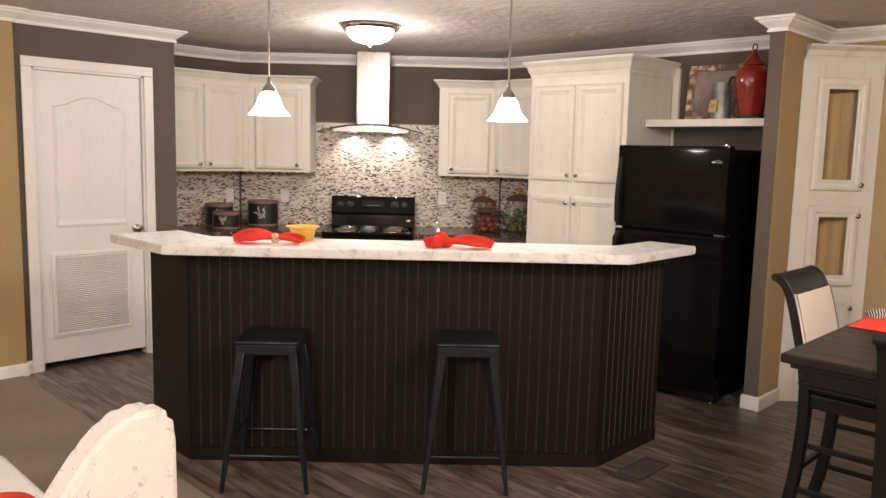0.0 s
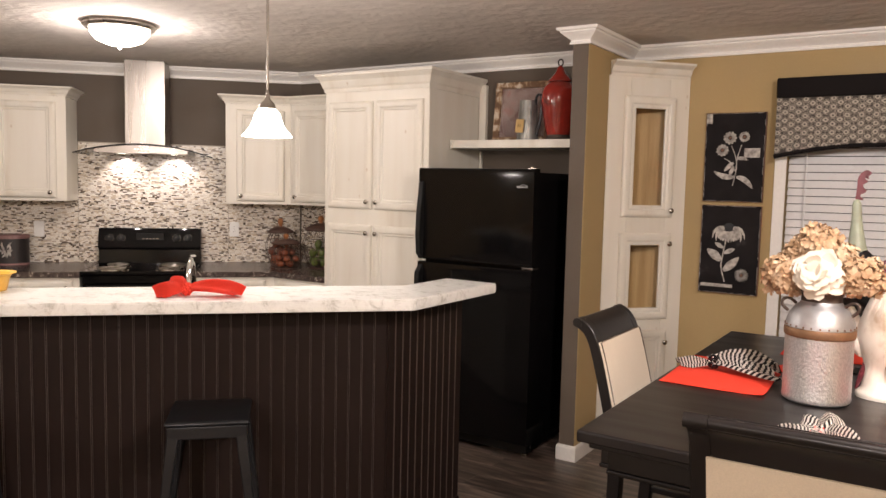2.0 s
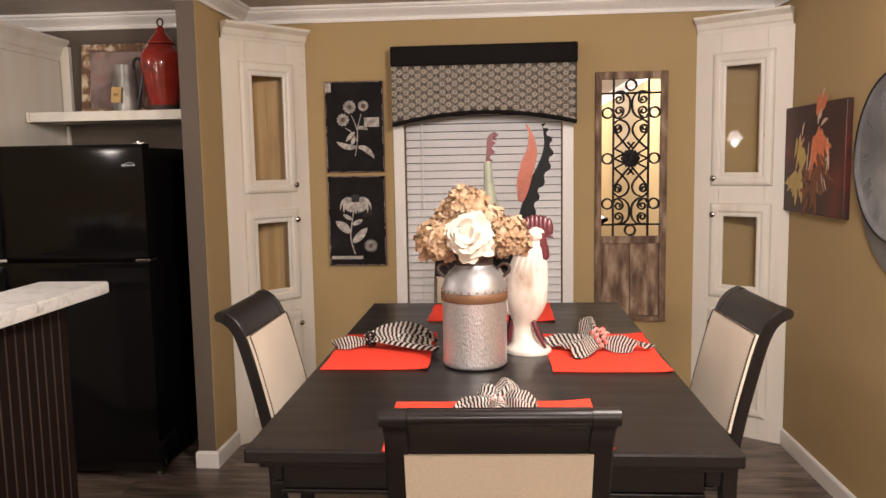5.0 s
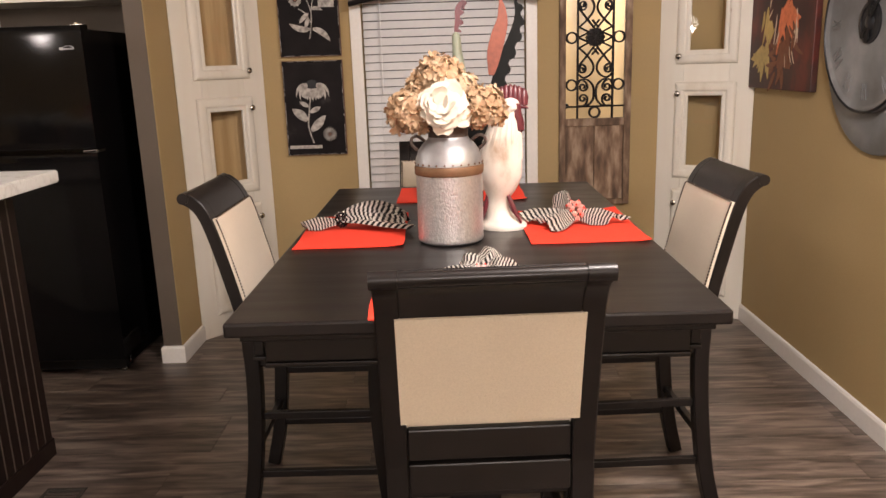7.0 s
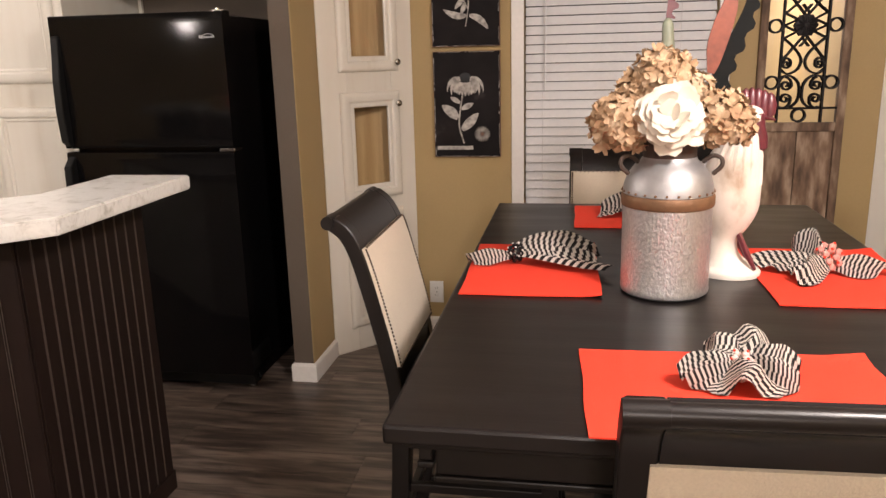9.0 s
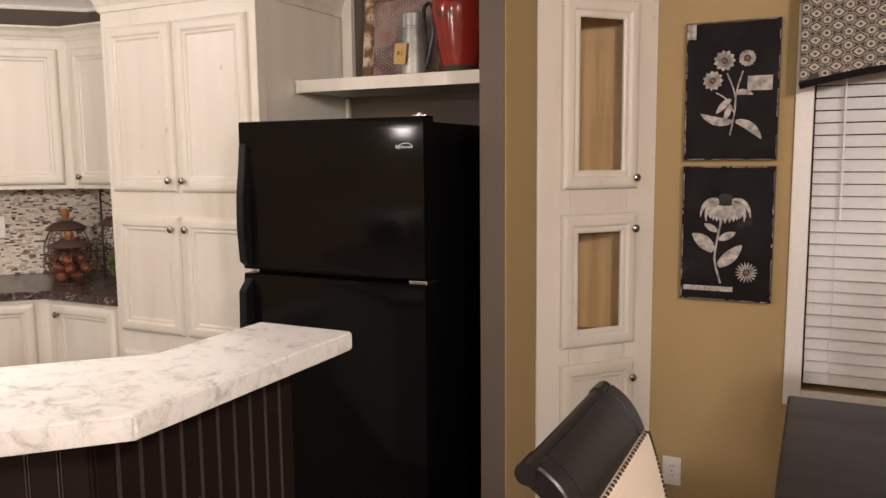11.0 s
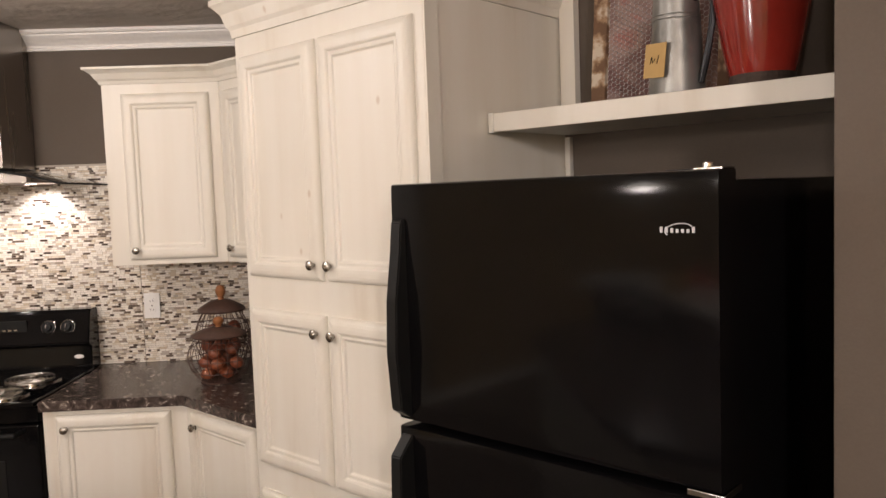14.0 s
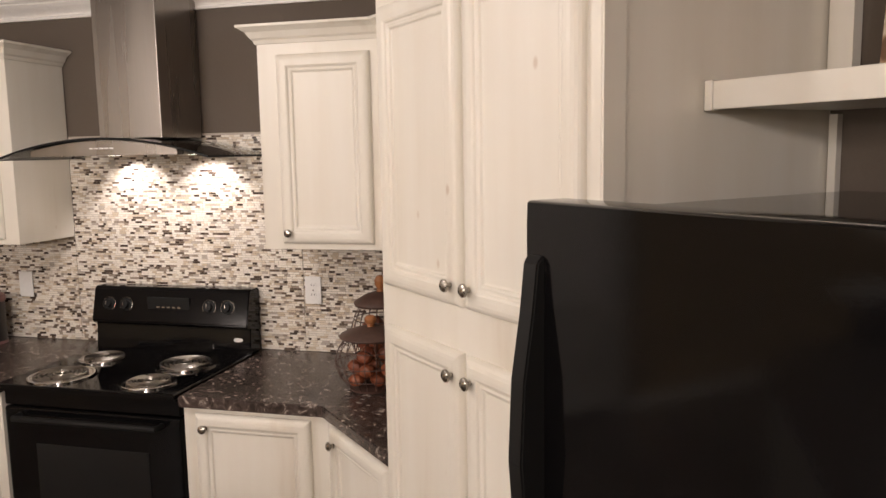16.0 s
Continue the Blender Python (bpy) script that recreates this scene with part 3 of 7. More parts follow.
for lx in (-0.185, 0.185):
    part("bulb", lathe([(0.024, 0.003), (0.024, 0), (0.0001, -0.0002)], 20, m=pose(lx, -0.16, 1.6996)), SPOTGLASS, hood, "lit hood lamp")

# refrigerator
FX0, FX1, FY = -2.562, -1.808, 4.520
fridge = thing("refrigerator", pose(0, 0, 0), "glossy black top-freezer refrigerator standing between pantry and partition", "refrigerator")
part("cabinet_body", box(FX0 + 0.004, FX1 - 0.004, FY + 0.075, 5.29, 0.045, 1.605, 0.006), FRIDGEBLACK, fridge)
part("grille", box(FX0 + 0.02, FX1 - 0.02, FY + 0.05, FY + 0.12, 0.025, 0.085), BLACKMATTE, fridge)
for name, z0, z1 in (("freezer_door", 1.085, 1.622), ("fresh_door", 0.085, 1.07)):
    face = [(FY + 0.072, z0), (FY + 0.008, z0), (FY + 0.003, z0 + 0.002)]
    face += [(FY + 0.9 * (0.04 - q_) ** 2, z0 + q_) for q_ in (0.006, 0.012, 0.018, 0.024, 0.032, 0.04)]
    face += [(FY + 0.9 * (0.042 - q_) ** 2, z1 - q_) for q_ in (0.042, 0.034, 0.026, 0.018, 0.012, 0.006, 0.003)]
    face += [(FY + 0.0045, z1 - 0.001), (FY + 0.009, z1), (FY + 0.072, z1)]
    d = part(name, prism(face, FX0, FX1, m=Matrix(((0, 0, 1, 0), (1, 0, 0, 0), (0, 1, 0, 0), (0, 0, 0, 1)))), FRIDGEBLACK, fridge, "", True)
    if name == "freezer_door":
        pts = [(0, z0 + 0.008), (-0.032, z0 + 0.03), (-0.042, z0 + 0.16), (-0.036, z0 + 0.28), (-0.020, z0 + 0.38), (-0.012, z1 - 0.085), (0, z1 - 0.075)]
    else:
        pts = [(0, z1 - 0.015), (-0.042, z1 - 0.06), (-0.048, z1 - 0.22), (-0.030, z1 - 0.36), (-0.012, z1 - 0.50), (0, z1 - 0.51)]
    part("handle", prism(pts + [(0.004, pts[-1][1]), (0.004, pts[0][1])], FX0 + 0.006, FX0 + 0.040, 0.003, m=Matrix(((0, 0, 1, 0), (1, 0, 0, FY), (0, 1, 0, 0), (0, 0, 0, 1)))), BLACKMATTE, d, "long curved black handle")
part("top_hinge", box(FX1 - 0.055, FX1 - 0.005, FY + 0.03, FY + 0.08, 1.6225, 1.6265, 0.001), NICKEL, fridge, "chrome top hinge")
part("hinge_pin", lathe([(0.009, 0), (0.009, 0.007), (0.0001, 0.010)], 16, m=pose(FX1 - 0.04, FY + 0.055, 1.6265)), CHROME, fridge, "", True)
part("hinge_cover", box(FX1 - 0.14, FX1 - 0.092, FY + 0.10, FY + 0.125, 1.606, 1.626, 0.002), GUN, fridge)
part("middle_hinge", box(FX1 - 0.062, FX1 + 0.004, FY + 0.004, FY + 0.08, 1.071, 1.083, 0.002), CHROME, fridge, "chrome middle hinge")
SILVER = plain("satin_silver_badge", (0.55, 0.55, 0.56), 0.45, 0.2)
badge = part("badge", tube([(FX1 - 0.068 + 0.024 * math.cos(k * 0.4488) + 0.006 * math.sin(k * 0.4488), FY - 0.001, 1.524 + 0.011 * math.sin(k * 0.4488)) for k in range(10)], 0.0011, 5), SILVER, fridge, "small silver oval swoosh badge")
for i, hh in enumerate((0.008, 0.008, 0.006, 0.005, 0.005, 0.005, 0.008)):
    part("badge_bar", box(FX1 - 0.101 + i * 0.0095, FX1 - 0.096 + i * 0.0095, FY - 0.0025, FY - 0.0003, 1.519, 1.519 + hh * 1.3, 0.0006), SILVER, badge)
for fx in (FX0 + 0.06, FX1 - 0.05):
    part("foot", lathe([(0.018, 0), (0.018, 0.015), (0.010, 0.018), (0.010, 0.046)], 14, m=pose(fx, FY + 0.09, 0)), NICKEL, fridge, "small levelling foot", True)

# ---- island ----
IA, IB, IC, IL = (-3.215, 1.775), (-1.79, 3.20), (-1.79, 3.77), (-3.60, 1.775)
island = thing("kitchen_island", pose(0, 0, 0), "espresso beadboard breakfast bar with angled ends", "island")
inner = [(IC[0] - 0.16, IC[1]), (IC[0] - 0.16, 3.32), (-3.30, 1.97), (IL[0], 1.97)]
part("core", prism([IL, IA, IB, IC] + inner, 0, 1.045), BEAD, island, "dark core of the bar")
island_cab = thing("sink_cabinet", pose(0, 0, 0), "whitewashed sink base cabinet behind the breakfast bar", "cabinet")
part("body", prism([(-3.60, 1.975), (-3.303, 1.975), (-1.956, 3.322), (-1.956, 3.77), (-2.35, 3.77), (-2.55, 3.60), (-3.50, 2.65), (-3.60, 2.45)], 0.09, CZ - 0.041), WASH, island_cab)
tagged(mesh_object("sink_worktop", prism([(-3.61, 1.975), (-3.303, 1.975), (-1.956, 3.322), (-1.956, 3.78), (-2.36, 3.78), (-2.57, 3.62), (-3.52, 2.67), (-3.61, 2.46)], CZ - 0.04, CZ, 0.003), COUNTER), "dark marbled worktop behind the breakfast bar", "worktop")
bar_top = thing("breakfast_bar_top", pose(0, 0, 0), "white grey-veined laminate bar top with angled ends", "worktop")
part("slab", prism([(-3.71, 1.605), (-3.135, 1.605), (-1.62, 3.15), (-1.62, 3.79), (-1.89, 3.79), (-1.89, 3.45), (-3.36, 1.98), (-3.71, 1.98)], 1.046, 1.09, 0.005), BAR, bar_top)
faucet = thing("faucet", pose(-2.72, 2.98, CZ), "white and chrome gooseneck kitchen faucet at the sink", "faucet")
part("base", lathe([(0.03, 0), (0.028, 0.015), (0.016, 0.03), (0.0001, 0.031)], 20), CHROME, faucet, "", True)
part("spout", tube([(0, 0, 0.02), (0, 0, 0.20), (-0.02, 0.02, 0.27), (-0.07, 0.07, 0.30), (-0.12, 0.12, 0.27), (-0.13, 0.13, 0.22)], 0.012, 10), CHROME, faucet, "", True)

# ---- ceiling and pendant lights, with added domes out of view ----


def flush_light(x, y):
    f = thing("ceiling_light", pose(x, y, H), "lit dome ceiling light of frosted glass with a dark nickel rim, seen in the kitchen, added elsewhere as fill", "ceiling light")
    part("rim", lathe([(0.19, 0.0), (0.195, -0.02), (0.18, -0.035), (0.16, -0.035), (0.16, 0.0)], 40), NICKEL, f, "", True)
    part("dome", lathe([(0.16, -0.03), (0.155, -0.06), (0.125, -0.095), (0.07, -0.118), (0.012, -0.126), (0.0001, -0.127)], 40), LAMPGLASS, f, "lit frosted glass dome", True).visible_shadow = False
    part("finial", lathe([(0.010, -0.126), (0.012, -0.135), (0.0001, -0.148)], 16), NICKEL, f, "", True)
    return f


def pendant_light(x, y):
    f = thing("pendant_light", pose(x, y, 0), "lit white bell-glass pendant hanging on a nickel rod over the bar", "pendant light", "pendants over the bar")
    part("canopy", lathe([(0.06, H - 0.001), (0.058, H - 0.015), (0.02, H - 0.03), (0.006, H - 0.032)], 24), NICKEL, f, "", True)
    part("rod", tube([(0, 0, 1.87), (0, 0, H - 0.03)], 0.0055, 8), NICKEL, f, "", True)
    part("socket", lathe([(0.006, 1.90), (0.010, 1.88), (0.012, 1.865), (0.030, 1.845), (0.036, 1.825), (0.028, 1.818)], 20), NICKEL, f, "satin nickel socket cap", True)
    part("shade", lathe([(0.034, 1.826), (0.044, 1.815), (0.052, 1.80), (0.060, 1.775), (0.070, 1.75), (0.086, 1.73), (0.100, 1.716), (0.103, 1.710), (0.097, 1.716), (0.060, 1.765), (0.040, 1.812)], 36), PENDGLASS, f, "lit white bell glass shade", True).visible_shadow = False
    return f


flush_light(*FLUSH)
for px, py in PEND:
    pendant_light(px, py)
# unseen domes added at the fill lamps
for lx, ly in FILL_AT:
    flush_light(lx, ly)

# ---- white door ----
vd = thing("door_1", pose(XD, 0, 0) @ Matrix.Rotation(radians(90), 4, "Z"), "closed white two-panel interior door with a louvred return-air grille", "door")
vd["kind"] = "structure"
part("slab", rings_panel(DY0 + 0.02, DY1 - 0.02, 0.045, DZ - 0.02, [(0, 0.06), (0, 0.025), (0.004, 0.02)]), DOORWHITE, vd)


def arch_panel(x0, x1, z0, z1, rise):
    top = [(x0 + (x1 - x0) * i / 16, z1 - rise + rise * math.sin(math.pi * i / 16) ** 2) for i in range(17)]
    return [(x0, z0), (x1, z0)] + top[::-1]


def relief(parent, outline, name):
    bm = bmesh.new()
    c = Vector((sum(p[0] for p in outline) / len(outline), sum(p[1] for p in outline) / len(outline)))
    rows = []
    for k, y in ((0, 0.0195), (0.012, 0.012), (0.03, 0.0185), (0.05, 0.0185)):
        rows.append([bm.verts.new((p[0] + (c.x - p[0]) * k / 0.28, y, p[1] + (c.y - p[1]) * k / 0.45)) for p in outline])
    for a, b in zip(rows, rows[1:]):
        for i in range(len(a)):
            j = (i + 1) % len(a)
            bm.faces.new((a[i], a[j], b[j], b[i]))
    bm.faces.new(rows[-1])
    bmesh.ops.recalc_face_normals(bm, faces=bm.faces[:])
    return part(name, bm, DOORWHITE, parent)


relief(vd, arch_panel(DY0 + 0.13, DY1 - 0.13, 0.97, 1.86, 0.07), "upper_panel")
grille = part("grille", rings_panel(DY0 + 0.09, DY1 - 0.12, 0.22, 0.80, [(0, 0.02), (0, 0.008), (0.02, 0.006), (0.024, 0.013)]), TRIM, vd, "white louvred grille")
for i in range(38):
    part("louvre", box(DY0 + 0.12, DY1 - 0.15, -0.002, 0.002, -0.006, 0.006, m=pose(0, 0.009, 0.255 + i * 0.0137, 35)), TRIM, grille)
lever = part("handle", lathe([(0.030, 0), (0.028, 0.008), (0.012, 0.012), (0.011, 0.03), (0.027, 0.045), (0.028, 0.055), (0.015, 0.066), (0.0001, 0.068)], 24, m=pose(DY1 - 0.075, 0.02, 0.945, 90)), NICKEL, vd, "satin nickel door knob", True)
CASE = 0.062
for name, x0, x1, z0, z1 in (("casing", DY0 - CASE, DY0 + 0.004, 0, DZ - 0.004), ("casing", DY1 - 0.004, DY1 + CASE, 0, DZ - 0.004), ("casing_head", DY0 - CASE, DY1 + CASE, DZ - 0.003, DZ + CASE)):
    part(name, box(x0, x1, -0.016, -0.001, z0, z1, 0.004), TRIM, vd, "white door casing")
for name, x0, x1, z0, z1 in (("jamb", DY0, DY0 + 0.018, 0, DZ), ("jamb", DY1 - 0.018, DY1, 0, DZ), ("jamb_head", DY0, DY1, DZ - 0.018, DZ)):
    part(name, box(x0, x1, 0.001, 0.10, z0, z1), TRIM, vd)

# ---- dining corner ----
# window with blind
win = thing("window_1", pose(0, YN, 0), "white-cased window with closed white horizontal blinds", "window")
win["kind"] = "structure"
for name, x0, x1, z0, z1 in (("casing", WX0 - 0.06, WX0, WZ0 - 0.06, WZ1 + 0.06), ("casing", WX1, WX1 + 0.06, WZ0 - 0.06, WZ1 + 0.06), ("casing_head", WX0, WX1, WZ1, WZ1 + 0.06), ("casing_sill", WX0, WX1, WZ0 - 0.06, WZ0)):
    part(name, box(x0, x1, -0.018, -0.001, z0, z1, 0.003), TRIM, win, "white window casing")
part("pane", box(WX0, WX1, 0.10, 0.105, WZ0, WZ1), GLASS, win)
blind = thing("window_blind", pose(0, YN + 0.03, 0), "closed white horizontal slat blind with hanging wand", "blind")
zz = WZ0 + 0.02
BS = box(WX0 + 0.006, WX1 - 0.006, -0.0012, 0.0012, -0.0225, 0.0225, m=pose(0, 0, 0, -30))
first = None
while zz < WZ1 - 0.03:
    if first is None:
        first = part("slat", BS, BLIND, blind)
    else:
        o = first.copy()
        scene.collection.objects.link(o)
        o.parent = blind
    (first if zz < WZ0 + 0.03 else o).location = (0, 0, zz + 0.02)
    zz += 0.0435
part("head_rail", box(WX0 + 0.005, WX1 - 0.005, -0.02, 0.02, WZ1 - 0.04, WZ1 - 0.003), BLIND, blind)
for cx in (WX0 + 0.09, WX1 - 0.16):
    part("cord", tube([(cx, -0.022, WZ0 + 0.03), (cx, -0.022, WZ1 - 0.03)], 0.0012, 5), BLIND, blind)
part("wand", tube([(WX0 + 0.10, -0.03, 1.25), (WX0 + 0.10, -0.028, WZ1 - 0.04)], 0.004, 6), BLIND, blind, "clear white tilt wand")
structure("backdrop", box(-2.5, 2.5, YN + 1.2, YN + 1.22, -0.1, 3), BLACKMATTE, "dark outside behind the blind")


def corner_cabinet(a, b, knob_right, label):
    """A corner cabinet whose face runs from a to b."""
    ang = math.atan2(b[1] - a[1], b[0] - a[0])
    L = math.hypot(b[0] - a[0], b[1] - a[1])
    c = thing("corner_cabinet", Matrix.Translation((a[0], a[1], 0)) @ Matrix.Rotation(ang, 4, "Z"), label, "cabinet")
    x0, x1 = 0.10 * L / 0.516, 0.425 * L / 0.516
    th = 0.018
    e = 0.004
    i0, i1 = x0 + 0.04, x1 - 0.04
    part("stile", box(e, i0, 0, th, 0, 2.17, 0.001), WASH, c)
    part("stile", box(i1, L - e, 0, th, 0, 2.17, 0.001), WASH, c)
    for z0, z1 in ((0.0, 0.16), (0.67, 0.80), (1.24, 1.40), (2.01, 2.17)):
        part("rail", box(i0 + 0.001, i1 - 0.001, 0, th - 0.001, z0, z1, 0.001), WASH, c)
    kx = x1 - 0.022 if knob_right else x0 + 0.022
    cabinet_door(c, x0, x1, 1.362, 2.060, -0.001, kx, 1.403, glass=True, name="upper_glass_door")
    cabinet_door(c, x0, x1, 0.758, 1.270, -0.001, kx, 1.209, glass=True, name="middle_glass_door")
    cabinet_door(c, x0, x1, 0.12, 0.695, -0.001, kx, 0.622, name="lower_door")
    crown_cap(c, [(0.01, 0), (L - 0.01, 0)], 2.165, 2.25, 0.066)
    part("back_panel", prism([(0.008, 0.0195), (0.026, 0.0195), (L / 2 + 0.004, L / 2 - 0.045), (L / 2, L / 2 - 0.03)], 0.79, 2.14), PINE, c, "golden pine back panel")
    part("back_panel", prism([(L - 0.008, 0.0195), (L - 0.026, 0.0195), (L / 2 + 0.006, L / 2 - 0.047), (L / 2 + 0.002, L / 2 - 0.03)], 0.79, 2.14), PINE, c, "golden pine back panel")
    part("top", prism([(0.02, 0.005), (L - 0.02, 0.005), (L / 2, L / 2 - 0.03)], 2.15, 2.168), WASH, c)
    part("shelf", prism([(0.035, 0.02), (L - 0.035, 0.02), (L / 2, L / 2 - 0.05)], 1.315, 1.335), WASH, c)
    part("shelf", prism([(0.02, 0.02), (L - 0.02, 0.02), (L / 2, L / 2 - 0.03)], 0.76, 0.78), WASH, c)
    return c


corner_cabinet((XC1 + 0.002, 4.985), (-1.235, YN - 0.002), True, "whitewashed corner cabinet with glass doors beside the partition")
corner_cabinet((0.905, YN - 0.002), (XR - 0.002, 5.085), False, "whitewashed corner cabinet with glass doors beside the mirror panel")

# valance
VX0, VX1 = -0.738, 0.257
val = thing("window_valance", pose(0, 0, 0), "upholstered cornice valance, black band over a cream and black diamond print", "valance")
VY = 5.25


def val_z(x):
    u = (x - (VX0 + VX1) / 2) / ((VX1 - VX0) / 2)
    return 1.718 + 0.06 * (1 - u * u)


arc = [(VX0 + (VX1 - VX0) * i / 24, val_z(VX0 + (VX1 - VX0) * i / 24)) for i in range(25)]
XZ = Matrix(((1, 0, 0, 0), (0, 0, -1, 0), (0, 1, 0, 0), (0, 0, 0, 1)))
VALBLACK = plain("black_upholstery", (0.012, 0.010, 0.010), 0.9, specular=0.1)
part("printed_board", prism(arc + [(VX1, 2.03), (VX0, 2.03)], -(VY + 0.02), -VY, 0.003, m=XZ), plain("dark_taupe_weave", (0.055, 0.046, 0.040), 0.9, vary=0.3, scale=120), val, "diamond and eye print in cream and black")
part("band", box(VX0 - 0.004, VX1 + 0.004, VY - 0.005, YN - 0.003, 2.031, 2.137, 0.008), VALBLACK, val, "black padded band")
part("welt", tube([(x, VY + 0.002, z) for x, z in arc], 0.012, 8), VALBLACK, val, "black piping", True)
for sx in (VX0, VX1 - 0.02):
    part("return", box(sx, sx + 0.02, VY + 0.021, YN - 0.003, 1.72, 2.03), BLACKMATTE, val)

# table
TX0, TX1, TY0, TY1, TZ = -0.705, 0.335, 2.57, 4.29, 0.912
table = thing("dining_table", pose(0, 0, 0), "black painted counter-height rectangular dining table set for four", "table")
part("tabletop", box(TX0, TX1, TY0, TY1, TZ - 0.032, TZ, 0.006), BLACKWOOD, table)
part("underedge", box(TX0 + 0.025, TX1 - 0.025, TY0 + 0.025, TY1 - 0.025, TZ - 0.05, TZ - 0.033, 0.004), BLACKWOOD, table)
for n, b in (("apron", (TX0 + 0.07, TX1 - 0.07, TY0 + 0.05, TY0 + 0.072)), ("apron", (TX0 + 0.07, TX1 - 0.07, TY1 - 0.072, TY1 - 0.05)), ("apron", (TX0 + 0.035, TX0 + 0.057, TY0 + 0.09, TY1 - 0.09)), ("apron", (TX1 - 0.057, TX1 - 0.035, TY0 + 0.09, TY1 - 0.09))):
    part(n, box(*b, TZ - 0.105, TZ - 0.051, 0.003), BLACKWOOD, table)
    part("bead", box(b[0] - 0.003, b[1] + 0.003, b[2] - 0.003, b[3] + 0.003, TZ - 0.117, TZ - 0.106, 0.003), BLACKWOOD, table)
tcx = (TX0 + TX1) / 2
for cy in (TY0 + 0.60, TY1 - 0.60):
    part("pedestal_post", box(tcx - 0.075, tcx + 0.075, cy - 0.06, cy + 0.06, 0.071, TZ - 0.052, 0.008), BLACKWOOD, table)
    part("pedestal_foot", box(tcx - 0.17, tcx + 0.17, cy - 0.05, cy + 0.05, 0.0, 0.07, 0.012), BLACKWOOD, table)
part("pedestal_beam", box(tcx - 0.03, tcx + 0.03, TY0 + 0.661, TY1 - 0.661, 0.30, 0.40, 0.006), BLACKWOOD, table)


# chairs: the sitter looks to +y
def curve_leg(pts, w, d, bm=None):
    """A bent square post through (y, z) points, w wide in x and d deep."""
    bm = bm or bmesh.new()
    P = [Vector((0, y, z)) for y, z in pts]
    rows = []
    for i, p in enumerate(P):
        t = (P[min(i + 1, len(P) - 1)] - P[max(i - 1, 0)]).normalized()
        n = Vector((0, t.z, -t.y))
        dd = d if not isinstance(d, (list, tuple)) else d[i]
        rows.append([bm.verts.new(p + Vector((a * w / 2, 0, 0)) + n * b * dd / 2) for a, b in ((-1, -1), (1, -1), (1, 1), (-1, 1))])
    for a, b in zip(rows, rows[1:]):
        for i in range(4):
            j = (i + 1) % 4
            bm.faces.new((a[i], a[j], b[j], b[i]))
    bm.faces.new(rows[0][::-1])
    bm.faces.new(rows[-1])
    bmesh.ops.recalc_face_normals(bm, faces=bm.faces[:])
    return bm


def smooth_pts(pts, n=5):
    out = []
    for i in range(len(pts) - 1):
        p0, p1, p2, p3 = (pts[max(i - 1, 0)], pts[i], pts[i + 1], pts[min(i + 2, len(pts) - 1)])
        for k in range(n):
            t = k / n
            out.append(tuple(0.5 * ((2 * b) + (c - a) * t + (2 * a - 5 * b + 4 * c - d) * t * t + (3 * b - a - 3 * c + d) * t ** 3) for a, b, c, d in zip(p0, p1, p2, p3)))
    out.append(pts[-1])
    return out


def bent_panel(pts, x0, x1, thick):
    """A panel between x0 and x1 that follows (y, z) points."""
    return curve_leg(pts, x1 - x0, thick)


IRONISH = plain("antique_nailhead", (0.10, 0.075, 0.06), 0.35, 0.9)


